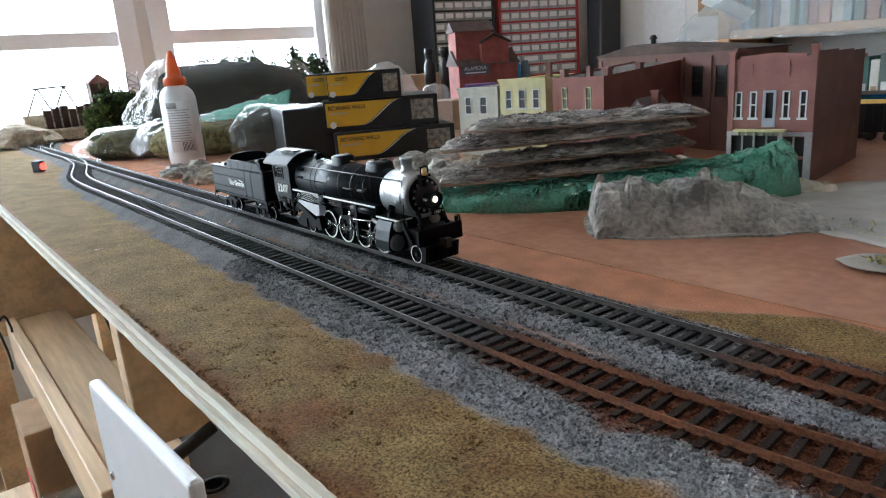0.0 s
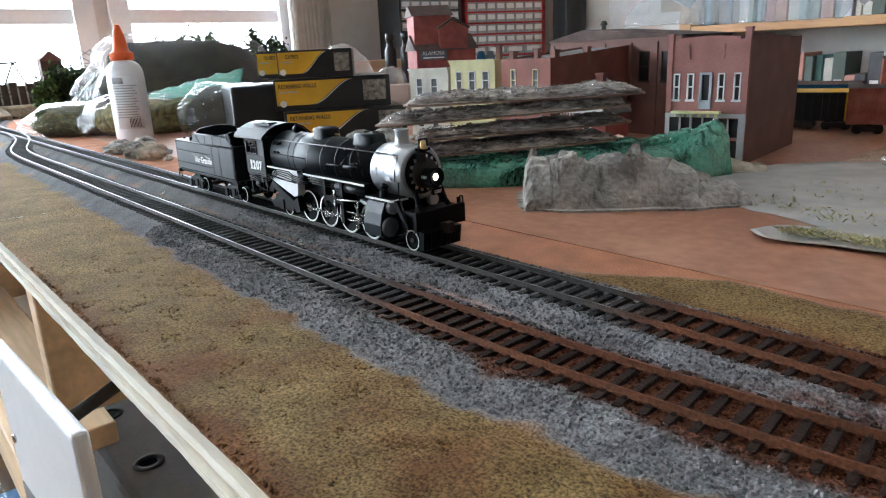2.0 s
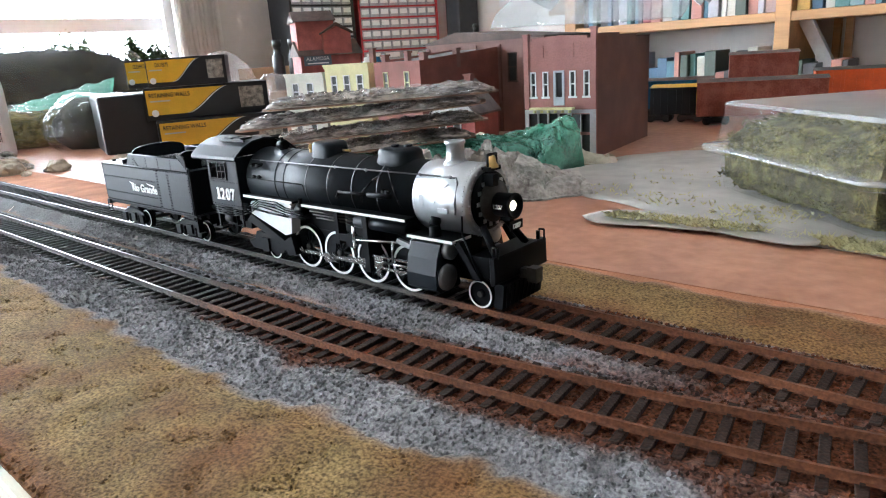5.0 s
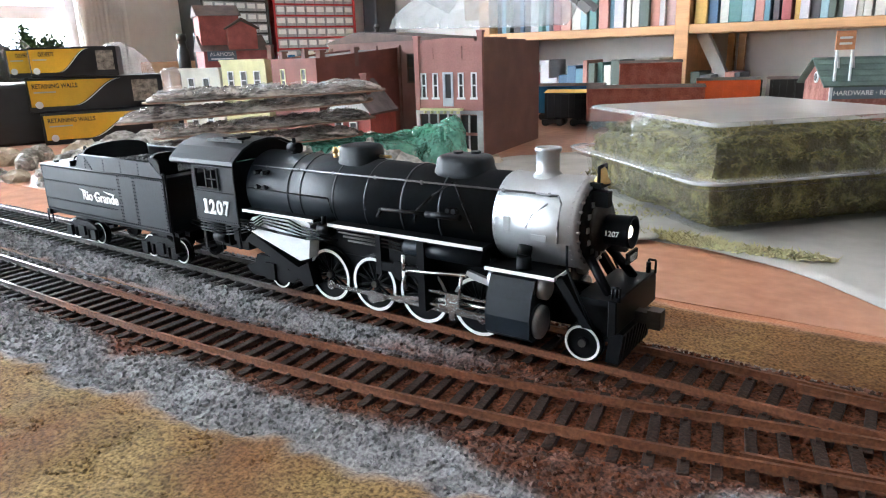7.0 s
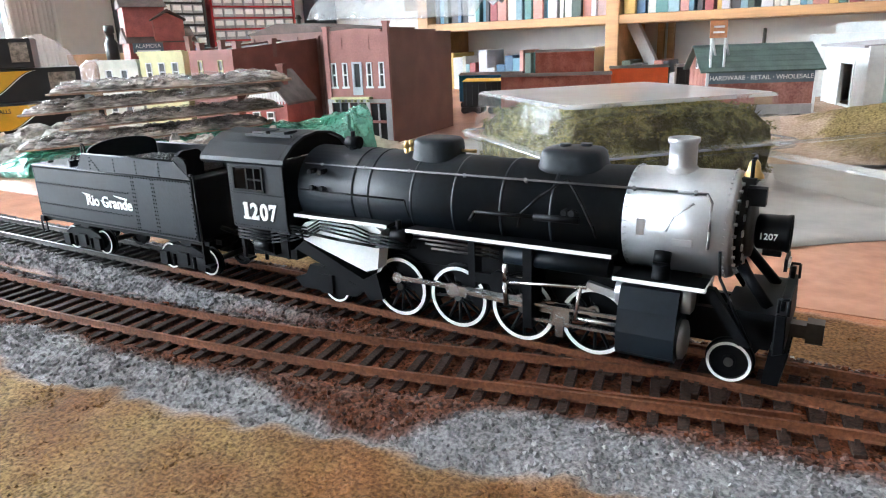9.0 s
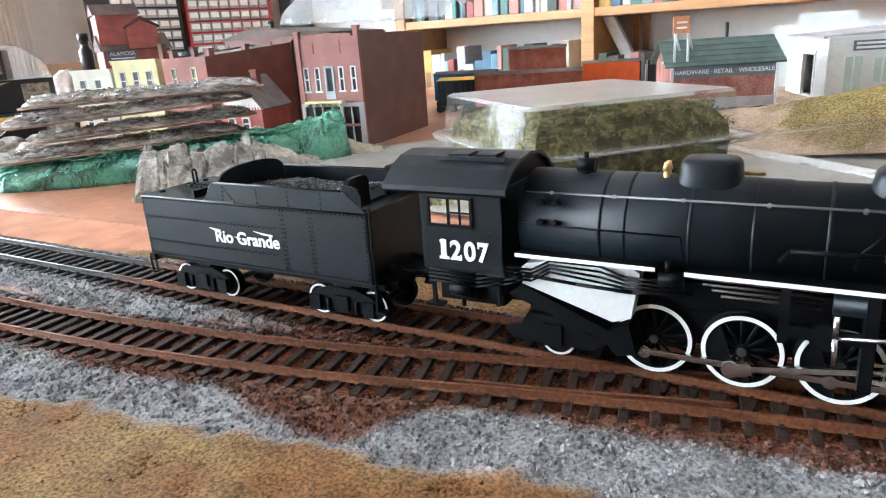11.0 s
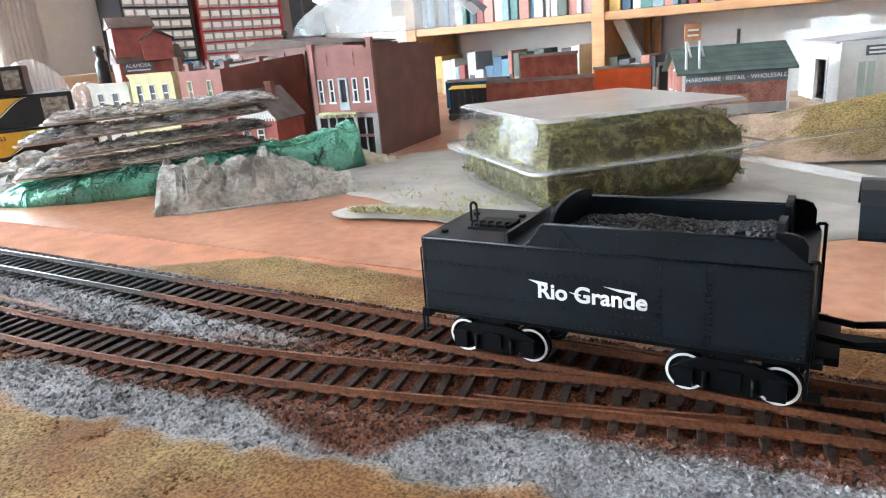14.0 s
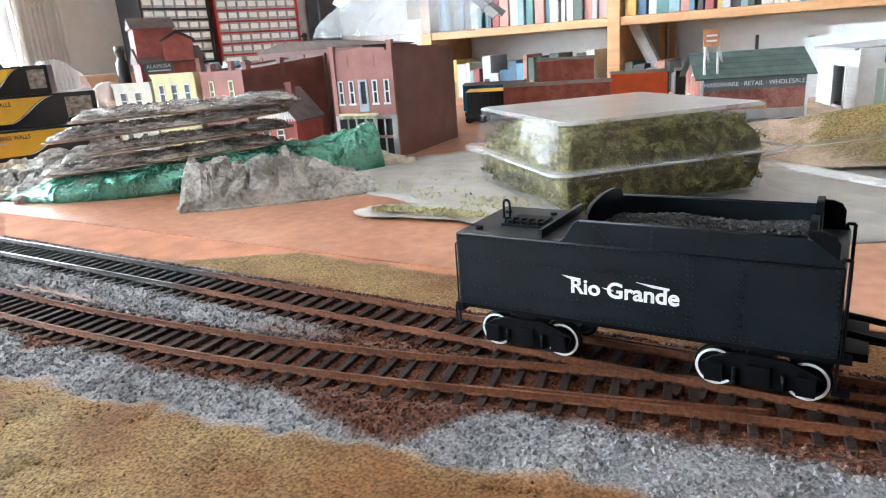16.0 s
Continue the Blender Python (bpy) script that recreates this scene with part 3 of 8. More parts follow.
def masks(x, y):
    """How light, rusty, turfed, browned and orange the ground is at a place, and its height there."""
    dB, dF, dC = abs(y), line_dist(x, y, (1,)) if -1.0 < x < 0.56 else 9.0, line_dist(x, y, (2,)) if x < -1.1 else 9.0
    dd = min(dB, dF, dC)
    n1, n2, n3 = noise2(x, y, 30), noise2(x, y, 110, 3), noise2(x, y, 400, 5)
    yF = float(np.interp(x, ARR[1][:, 0], ARR[1][:, 1])) if x < 0.53 else 0.0
    outer = y < yF - 0.004
    dr = dd
    if outer:
        toe = float(np.interp(x, TOE_X, TOE_Y))
        if x > -0.62 and dd > 0.011:
            dd = 0.011 + 0.0135 * (yF - y - 0.011) / max(0.008, yF - toe - 0.011)
    h = 0.0053 * (1 - ss(0.0155, 0.0255, dd)) - 0.0011 * (1 - ss(0.0105, 0.0135, min(dB, dF, dC)))
    edge = dd + 0.0035 * n1 + 0.0022 * n2
    bed = 1 - ss(0.0235, 0.0262, edge)
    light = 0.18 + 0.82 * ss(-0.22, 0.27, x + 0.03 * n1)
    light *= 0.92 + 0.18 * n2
    # rust sprayed along the rails
    inner = 1 - ss(0.0128, 0.0172, dr + 0.003 * n2 + 0.002 * n3)
    rF = ss(0.075, 0.11, x + 0.01 * n2) * inner * (dF < 0.022)
    rB = ss(0.155, 0.185, x + 0.008 * n2) * inner * (dB < 0.022)
    rust = max(rF, rB)
    # sprayed patches between the tracks
    for px, py, rx, ry in ((0.25, -0.022, 0.03, 0.004), (0.33, -0.018, 0.05, 0.010), (0.45, -0.020, 0.05, 0.006)):
        q = ((x - px) / rx) ** 2 + ((y - py) / ry) ** 2
        rust = max(rust, (1 - ss(0.5, 1.3, q + 0.7 * n2 + 0.4 * n1)) * (0.62 + 0.5 * n3))
    # brown spray all over the turnout, and out from the front rail
    turn = ss(0.225, 0.275, x + 0.02 * n1 + 0.01 * n2)
    if yF < y < 0.004:
        rust = max(rust, turn * (0.95 + 0.4 * n3))
    if outer and x > 0.07:
        reach = float(np.interp(x, SPRAY_X, SPRAY_Y))
        rust = max(rust, ss(0.07, 0.10, x + 0.01 * n2) * (1 - ss(-0.0015, 0.0025, reach - y + 0.0025 * n2 + 0.002 * n3)) * (0.92 + 0.35 * n3))
    if 0 < y:
        rust = max(rust, ss(0.17, 0.23, x) * (1 - ss(0.016, 0.021, dr + 0.003 * n2)))
    rust *= ss(0.02, 0.09, x)
    # turf: front strip, the gap between the tracks, a wedge behind the far track
    front = ss(0.0, 0.0045, y - EDGE + 0.003 + 0.002 * n1 + 0.002 * n2 + 0.003 * ss(0.05, 0.15, x)) if y < -0.03 else 0.0
    gapm = 1.0 if -0.05 < y < 0 and dd > 0.0245 else 0.0
    back = ss(0.10, 0.13, x) * (1 - ss(0.0, 0.006, y - (0.031 + 0.027 * ss(0.115, 0.175, x)) + 0.004 * n1)) * (1.0 if y > 0 else 0.0)
    grass = (1 - bed) * max(front, 0.75 * gapm * (1 if x > -0.6 else 0.2), back)
    brown = grass * min(1, max(0, 0.3 + 1.3 * n1 + 0.35 * n2) * ss(-0.1, 0.12, x) + 0.45 * ss(0.2, 0.36, x) + 0.75 * (1 - ss(0.0, 0.012, y - EDGE + 0.006 * n2)) * ss(-0.3, 0.1, x))
    if y > 0.0:
        brown = max(brown, back * (1 - bed) * min(1.0, 0.25 + 0.6 * ss(0.2, 0.34, x) + 0.4 * n1))
    orange = (1 - bed) * (1 - grass) * (1.0 if y > 0.0 or y < EDGE + 0.02 else 0.4)
    return min(1, max(0, light)), min(1, rust), min(1, grass), min(1, max(0, brown)), min(1, orange), h, bed


def painted(name, verts, faces, vals, mat):
    me = bpy.data.meshes.new(name)
    me.from_pydata(verts, [], faces)
    arr = np.array(vals, dtype=np.float32)
    for i, nm in enumerate(("light", "rust", "grass", "brown", "orange")):
        at = me.attributes.new(nm, "FLOAT", "POINT")
        at.data.foreach_set("value", np.ascontiguousarray(arr[:, i]))
    me.materials.append(mat)
    return me


def ground():
    # the modelled strip round the tracks: fine near the viewer, coarser far down the line
    def sheet(x0, x1, dx, y0, y1, dy):
        nx, ny = int(round((x1 - x0) / dx)), int(round((y1 - y0) / dy))
        vs, vals, fs = [], [], []
        for i in range(nx + 1):
            for j in range(ny + 1):
                x, y = x0 + dx * i, y0 + dy * j
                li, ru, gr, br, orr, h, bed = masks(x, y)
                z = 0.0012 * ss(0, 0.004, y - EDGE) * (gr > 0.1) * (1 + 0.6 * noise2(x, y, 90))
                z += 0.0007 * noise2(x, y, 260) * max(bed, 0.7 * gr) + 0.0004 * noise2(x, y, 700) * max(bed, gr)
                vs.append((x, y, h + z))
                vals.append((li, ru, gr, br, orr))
        for i in range(nx):
            for j in range(ny):
                a = i * (ny + 1) + j
                fs.append((a, a + ny + 1, a + ny + 2, a + 1))
        return vs, vals, fs

    ya, yb = EDGE + 0.0005, 0.0715
    va, la, fa = sheet(-0.25, 0.55, 0.0025, ya, yb, 0.0025)
    vb, lb, fb = sheet(-1.85, -0.25, 0.01, ya, yb, 0.005)
    vc, lc, fc = sheet(0.55, 1.29, 0.02, ya, yb, 0.01)
    n, k = len(va), len(va) + len(vb)
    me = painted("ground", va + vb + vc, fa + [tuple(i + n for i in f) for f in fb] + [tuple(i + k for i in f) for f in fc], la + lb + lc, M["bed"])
    for p in me.polygons:
        p.use_smooth = True
    tagged(new("ground", me), "grey ballast roadbed between olive and brown turf strips", kind="structure")
    bm = bmn()
    box(bm, TX0, TX1, 0.069, TY1, -0.003, 0.0004)
    solid("tabletop_ground", bm, M["orange_foam"], "bare terracotta-painted table top with scuffs", kind="structure")


ground()


def rails():
    """Each rail: running head and web, swept along its line."""
    def sweep(name, pts, label):
        bm = bmn()
        prof = [(-0.0009, 0.0), (0.0009, 0.0), (0.0009, -0.0), (0.0004, 0.0004), (0.00035, 0.0013), (0.00045, 0.0021), (-0.00045, 0.0021), (-0.00035, 0.0013), (-0.0004, 0.0004)]
        prof = [prof[i] for i in (0, 1, 3, 4, 5, 6, 7, 8)]
        rings, lay = [], bm.verts.layers.float.new("rust")
        for i, p in enumerate(pts):
            a, b = pts[max(0, i - 1)], pts[min(len(pts) - 1, i + 1)]
            t = (b - a).normalized()
            nn = Vector((-t.y, t.x))
            ring = []
            for u, v in prof:
                q = bm.verts.new((p.x + nn.x * u, p.y + nn.y * u, RAILTOP - 0.0021 + v))
                q[lay] = ss(0.06, 0.12, p.x) if p.y < -0.012 and p.x > -0.1 else ss(0.15, 0.19, p.x)
                ring.append(q)
            rings.append(ring)
        k = len(prof)
        for r0, r1 in zip(rings, rings[1:]):
            for i in range(k):
                f = bm.faces.new((r0[i], r0[(i + 1) % k], r1[(i + 1) % k], r1[i]))
                f.material_index = 1 if i == 4 and r0[i].co.x < (0.07 if r0[i].co.y < -0.03 else 0.16) else 0
        for rg in (rings[0], rings[-1]):
            bm.faces.new(rg)
        return bm

    def offset(pts, d):
        out = []
        for i, p in enumerate(pts):
            a, b = pts[max(0, i - 1)], pts[min(len(pts) - 1, i + 1)]
            t = (b - a).normalized()
            out.append(p + Vector((-t.y, t.x)) * d)
        return out

    things = []
    for nm, ln, lab in (("main_track", LINE_B, "straight model track with worn steel rails, rust-brown at one end"), ("siding_track", LINE_F, "front model track curving into a turnout, rust-brown at one end"), ("branch_track", LINE_C, "model branch track curving away behind the bags")):
        t = thing(nm, pose(0, 0, 0), lab, "railway track", "model railway tracks", "structure")
        things.append(t)
        for d in (-GAUGE / 2, GAUGE / 2):
            part("rail", sweep("rail", offset(ln, d), ""), [M["railside"], M["rail"]], t)
    # check rails and closure rails of the turnout in front
    for a in ([(0.335, -0.0345 + 0.0022), (0.36, -0.0285 + 0.0012), (0.40, -0.019 + 0.0016)], [(0.34, 0.0064), (0.40, 0.0066)], [(-0.80, -0.0115), (-0.87, -0.0008)]):
        part("check_rail", sweep("check_rail", smoothline(a), ""), [M["railside"], M["rail"]], things[1])
    return things


TRACKS = rails()


# ---- locomotive and tender ----
mm = 0.001


def mbox(bm, x0, x1, y0, y1, z0, z1, mi=0):
    box(bm, x0 * mm, x1 * mm, y0 * mm, y1 * mm, z0 * mm, z1 * mm, mi)


def mcyl(bm, a, b, r, seg=12, mi=0, r1=None):
    cyl(bm, [v * mm for v in a], [v * mm for v in b], r * mm, seg, mi, None if r1 is None else r1 * mm)


def mpipe(bm, pts, r, seg=8, mi=0):
    pipe(bm, [[v * mm for v in p] for p in pts], r * mm, seg, mi)


def mlathe(bm, prof, axis, at, seg=24, mi=0):
    lathe(bm, [(r * mm, h * mm) for r, h in prof], axis, [v * mm for v in at], seg, mi)


def spoked(r, spokes, side, counter=False, hub=1.6):
    """One wheel in its own plane, its face towards side (-1 or 1): tread, white tyre face, spokes, hub."""
    bm = bmn()
    seg = 36
    ri = r - (1.15 if spokes else 0.8)
    for prof, mi in (([(r + 0.5, -0.2), (r + 0.5, 0.35), (r, 0.5), (r, 2.2), (ri, 2.2), (ri, -0.2)], 0), ([(r - 0.05, 2.21), (r - 0.05, 2.32), (ri + 0.08, 2.32), (ri + 0.08, 2.21)], 1)):
        rings = []
        for pr, ph in prof:
            rings.append([bm.verts.new((pr * mm * math.cos(2 * math.pi * i / seg), side * ph * mm, pr * mm * math.sin(2 * math.pi * i / seg))) for i in range(seg)])
        for a, b in zip(rings, rings[1:] + rings[:1]):
            for i in range(seg):
                f = bm.faces.new((a[i], a[(i + 1) % seg], b[(i + 1) % seg], b[i]))
                f.material_index, f.smooth = mi, False
    for i in range(spokes):
        a = 2 * math.pi * i / spokes
        c, s = math.cos(a), math.sin(a)
        mcyl(bm, (c * hub * 0.8, side * 1.1, s * hub * 0.8), (c * (ri + 0.1), side * 1.1, s * (ri + 0.1)), 0.45, 6)
    if spokes == 0:
        mcyl(bm, (0, side * 0.6, 0), (0, side * 1.4, 0), ri + 0.1, 28)
    mcyl(bm, (0, side * 0.3, 0), (0, side * 2.1, 0), hub, 16)
    mcyl(bm, (0, side * 2.1, 0), (0, side * 2.6, 0), hub * 0.55, 12, 2)
    if counter:
        pts = [(ri * math.cos(a), ri * math.sin(a)) for a in [math.pi * (0.12 + 0.76 * k / 12) for k in range(13)]]
        prism(bm, [(x * mm, -z * mm) for x, z in pts], "y", side * 0.6 * mm, side * 1.8 * mm)
    return bm


def axle_set(parent, name, x, r, spokes, counter, half, wheel_name):
    bm = bmn()
    mcyl(bm, (0, -half, 0), (0, half, 0), 1.1, 10)
    ax = part(name, bm, M["darkmetal"], parent, at=pose(x * mm, 0, r * mm))
    for sd in (-1, 1):
        part(wheel_name, spoked(r, spokes, sd, counter), [M["loco2"], M["white"], M["steel"]], ax, "black spoked wheel with a white-painted tyre" if spokes else "black disc wheel with a white-painted tyre", pose(0, sd * 6.9 * mm, 0))
    return ax


DRIVE_X, RD, RP = (-32.8, -53.1, -73.4, -93.7), 9.2, 5.1
CRANK = 3.6


def locomotive():
    L = thing("locomotive", pose(0, 0, RAILTOP), "black model steam locomotive with silver smokebox and white-rimmed wheels", "locomotive")
    K, K2 = M["loco"], M["loco2"]
    CZ, R = 36.3, 12.4
    bm = bmn()
    mlathe(bm, [(R, -25.5), (R, -66), (R + 0.25, -66.2), (R + 0.9, -128)], "x", (0, 0, CZ), 48)
    boiler = part("boiler", bm, K, L)
    for x in (-44, -58, -72.5, -86, -101, -107):
        bm = bmn()
        rr = R + 0.12 + max(0, (-x - 66)) * 0.9 / 62
        mlathe(bm, [(rr, x - 0.45), (rr + 0.12, x - 0.4), (rr + 0.12, x + 0.4), (rr, x + 0.45)], "x", (0, 0, CZ), 48)
        part("boiler_band", bm, K, boiler)
    # firebox flanks, rivets and washout plugs
    bm = bmn()
    for sd in (-1, 1):
        for x, z in ((-122, 43.5), (-122, 38.5), (-118, 43.5), (-118, 38.5), (-38, 38.5), (-40, 38.5)):
            mcyl(bm, (x, sd * 9, z), (x, sd * 13.9, z), 0.8, 8)
            mcyl(bm, (x - 1.5, sd * 9, z), (x + 1.5, sd * 13.6, z), 0.5, 8)
    part("washout_plug", bm, K2, boiler)
    bm = bmn()
    mlathe(bm, [(R + 0.25, -25.8), (R + 0.25, -2.2), (R - 0.1, -1.6), (R - 1.0, -1.3), (10.3, -1.2), (10.2, -1.6), (0, -1.6)], "x", (0, 0, CZ), 48)
    for x in (-25.2, -3.0):
        for i in range(48):
            a = 2 * math.pi * i / 48
            mcyl(bm, (x, (R + 0.1) * math.cos(a), CZ + (R + 0.1) * math.sin(a)), (x, (R + 0.55) * math.cos(a), CZ + (R + 0.55) * math.sin(a)), 0.28, 6)
    for i in range(26):
        a = 2 * math.pi * i / 26
        mcyl(bm, (-1.6, 11.2 * math.cos(a), CZ + 11.2 * math.sin(a)), (-0.6, 11.2 * math.cos(a), CZ + 11.2 * math.sin(a)), 0.4, 6)
    mpipe(bm, [(-10, -10.7, CZ + 6.6), (-14, -12.0, CZ + 3.4), (-15.5, -12.5, CZ)], 0.35)
    mbox(bm, -14, -9.5, -12.8, -12.2, CZ - 3.2, CZ - 1.6)
    mbox(bm, -22.3, -20.5, -12.7, -12.0, CZ - 1.5, CZ + 2.5)
    sb = part("smokebox", bm, M["silver"], L, "silver-painted smokebox with rivet rows")
    for i in range(14):
        bm = bmn()
        a = 2 * math.pi * i / 14
        mbox(bm, -0.9, 0.5, 8.0 * math.cos(a) - 0.7, 8.0 * math.cos(a) + 0.7, CZ + 8.0 * math.sin(a) - 0.7, CZ + 8.0 * math.sin(a) + 0.7)
        part("clamp_dog", bm, M["silver"], sb)
    bm = bmn()
    mlathe(bm, [(10.15, -1.5), (10.1, -0.9), (9.3, -0.4), (8.9, 0.1), (0, 0.3)], "x", (0, 0, CZ), 40)
    part("smokebox_front", bm, M["loco2"], sb, "graphite black smokebox front")
    bm = bmn()
    mlathe(bm, [(7.4, 0.3), (7.2, 1.6), (3, 2.2), (0, 2.2)], "x", (0, 0, CZ), 32)
    part("smokebox_door", bm, M["darkmetal"], sb, "graphite smokebox door with clamp dogs")
    bm = bmn()
    mlathe(bm, [(4.9, 47.2), (4.7, 48.2), (3.9, 48.9), (3.25, 49.6), (3.2, 54.7), (3.6, 55.1), (3.7, 55.6), (3.6, 56.2), (2.8, 56.2), (2.7, 51), (0, 51)], "z", (-15.3, 0, 0), 28)
    part("chimney", bm, M["silver"], L, "silver chimney")

    def dome(x0, x1, hw, ztop, name):
        b2 = bmn()
        n = 28
        cx, hl = (x0 + x1) / 2, (x1 - x0) / 2
        rings = []
        for z, k in ((44, 1.06), (48.2, 1.05), (49.2, 1.0), (ztop - 2.2, 0.98), (ztop - 1.0, 0.94), (ztop - 0.3, 0.84), (ztop, 0.6), (ztop + 0.05, 0.05)):
            ring = []
            for i in range(n):
                a = 2 * math.pi * i / n
                c, s = math.cos(a), math.sin(a)
                ex = 0.62
                ring.append(b2.verts.new(((cx + hl * k * math.copysign(abs(c) ** ex, c)) * mm, hw * k * math.copysign(abs(s) ** ex, s) * mm, z * mm)))
            rings.append(ring)
        for a, b in zip(rings, rings[1:]):
            for i in range(n):
                b2.faces.new((a[i], a[(i + 1) % n], b[(i + 1) % n], b[i])).smooth = True
        b2.faces.new(rings[-1])
        b2.faces.new(rings[0][::-1])
        return part(name, b2, K, L)

    sd_dome = dome(-51, -34, 6.6, 52.8, "sand_dome")
    bm = bmn()
    for x, y in ((-45, 0), (-40, 2)):
        mcyl(bm, (x, y, 52.6), (x, y, 53.5), 1.6, 12)
    part("filler_cap", bm, K, sd_dome)
    dome(-90.6, -76.6, 6.2, 53.9, "steam_dome")
    bm = bmn()
    for y in (-2.2, 0.2):
        mcyl(bm, (-93.5, y, 48), (-93.5, y, 50.5), 0.7, 8)
        mcyl(bm, (-93.5, y, 50.5), (-93.5, y, 52.5), 1.0, 8, 0, 0.6)
    mcyl(bm, (-76.5, 1, 50), (-72, 1, 50), 0.5, 8)
    part("safety_valve", bm, M["brass"], L, "brass safety valves and whistle")
    bm = bmn()
    mcyl(bm, (-113.5, -2, 48), (-113.5, -2, 50), 1.4, 10)
    mcyl(bm, (-115.5, -2, 51.2), (-111, -2, 51.2), 1.9, 12)
    mcyl(bm, (-113.5, -2, 52.5), (-113.5, -2, 54.6), 0.7, 8)
    part("turret", bm, K2, L)
    # hand rails and stanchions
    for sd in (-1, 1):
        bm = bmn()
        y, z = sd * 9.6, CZ + 8.9
        mpipe(bm, [(-127, y, z), (-14, y, z), (-7.5, y, z - 0.1), (-6.2, sd * 10.6, z - 1.8), (-6.0, sd * 12.9, z - 8), (-6.0, sd * 13, z - 12)], 0.3, 6)
        for x in (-120, -104, -88, -70, -52, -24, -10):
            mcyl(bm, (x, sd * 8.6, CZ + 8), (x, y + sd * 0.3, z + 0.2), 0.55, 6)
        part("hand_rail", bm, M["greymetal"], L)
    # sand pipes and the power-reverse reach rod on the boiler flanks
    for sd in (-1, 1):
        bm = bmn()
        def on(x, a, k=0.3):
            return (x, sd * (R + k) * math.cos(a), CZ + (R + k) * math.sin(a))
        mpipe(bm, [on(-41, 0.85), on(-47, 0.45), on(-52, 0.05), on(-53, -0.25)], 0.35, 6)
        mpipe(bm, [on(-41, 0.85), on(-36, 0.35), on(-33, -0.05), on(-32, -0.3)], 0.35, 6)
        mpipe(bm, [on(-67, -0.2, 0.8), on(-65, 0.0, 0.8), on(-48, 0.02, 0.8)], 0.55, 6)
        mcyl(bm, on(-48, 0.02, 0.9), on(-36, 0.04, 0.9), 0.95, 8)
        mpipe(bm, [on(-127, 0.1, 0.9), on(-88, 0.08, 0.5), on(-87, -0.3, 0.5)], 0.3, 6)
        part("sand_pipe", bm, K2, L)
    # running boards with white edges
    for sd in (-1, 1):
        for x0, x1, z in ((-128, -92.5, 30.4), (-86, -27, 30.0), (-26.5, -5.5, 24.8)):
            bm = bmn()
            mbox(bm, x0, x1, min(sd * 8, sd * 15.9), max(sd * 8, sd * 15.9), z - 1.1, z - 0.1)
            rb = part("running_board", bm, K2, L)
            bm = bmn()
            mbox(bm, x0, x1, min(sd * 15.9, sd * 16.15), max(sd * 15.9, sd * 16.15), z - 1.0, z)
            if z < 28:
                mbox(bm, x1, x1 + 0.3, min(sd * 6, sd * 16.1), max(sd * 6, sd * 16.1), z - 1.0, z)
            part("edge_stripe", bm, M["white"], rb, "white running-board edge")
        bm = bmn()
        mcyl(bm, (-92, sd * 13.5, 27), (-86.5, sd * 13.5, 27), 2.0, 14)
        mcyl(bm, (-90, sd * 13.5, 28), (-90, sd * 13.5, 31.5), 0.9, 8)
        part("air_pump", bm, K2, L)
        bm = bmn()
        mcyl(bm, (-56, sd * 12.6, 25.6), (-28, sd * 12.6, 25.6), 2.6, 18)
        part("air_tank", bm, K, L)
        for j, z in enumerate((28.6, 27.4, 26.2, 25.0)):
            bm = bmn()
            x0 = -84 + j * 2
            mpipe(bm, [(x0, sd * 15.2, z), (-60, sd * 15.2, z), (-58, sd * 13.5, z - 1.0)], 0.32, 6)
            part("cooling_pipe", bm, M["darkmetal"], L)
        # ash pan with bright silver flank, pipes over it
        bm = bmn()
        prism(bm, [(x * mm, z * mm) for x, z in ((-131, 22.5), (-126, 27), (-116, 29), (-99, 29), (-96.5, 27.5), (-98.5, 15.5), (-103, 14)) ], "y", sd * 9 * mm, sd * 13.6 * mm)
        part("ash_pan", bm, M["flank"], L, "silver-painted firebox flank")
        bm = bmn()
        prism(bm, [(x * mm, z * mm) for x, z in ((-131, 18), (-127, 21), (-104, 11.5), (-99, 14), (-97, 6), (-102, 5), (-105, 8.5))], "y", sd * 9.5 * mm, sd * 13.9 * mm)
        part("frame_extension", bm, K2, L)
        for j in range(4):
            bm = bmn()
            z = 28.5 - j * 1.0
            mpipe(bm, [(-137, sd * 15, z - 2.6), (-124, sd * 15, z - 2.6), (-119, sd * 14.6, z + 0.2), (-106, sd * 14.6, z + 0.2 - 0.4 * j), (-100, sd * 14.4, z - 1.8), (-86, sd * 14.8, z - 2.4)], 0.3, 6)
            part("pipe_run", bm, K2, L)
        bm = bmn()
        mpipe(bm, [(-126, sd * 14.2, 24), (-112, sd * 14.4, 23.2), (-98, sd * 14.4, 22.8), (-84, sd * 14, 24.2)], 0.45, 6)
        part("feed_pipe", bm, K2, L)
    # main frames, cylinders, guides, pilot
    bm = bmn()
    for sd in (-1, 1):
        mbox(bm, -128, 8, sd * 5.6 - 0.9, sd * 5.6 + 0.9, 8.5, 17)
    mbox(bm, -100, -10, -6, 6, 14, 24)
    mbox(bm, -152, -98, -6, 6, 13, 19)
    part("main_frame", bm, K2, L)
    for sd in (-1, 1):
        bm = bmn()
        mcyl(bm, (-24, sd * 14.6, 11.2), (-10, sd * 14.6, 11.2), 5.0, 24)
        mcyl(bm, (-23, sd * 12.6, 20.4), (-11, sd * 12.6, 20.4), 3.6, 20)
        prism(bm, [(y * mm * sd, z * mm) for y, z in ((7, 6.2), (17.6, 6.0), (19.5, 7.6), (19.7, 12.5), (18.6, 18), (16.4, 23.0), (7, 23.5))], "x", -24.2 * mm, -10.6 * mm)
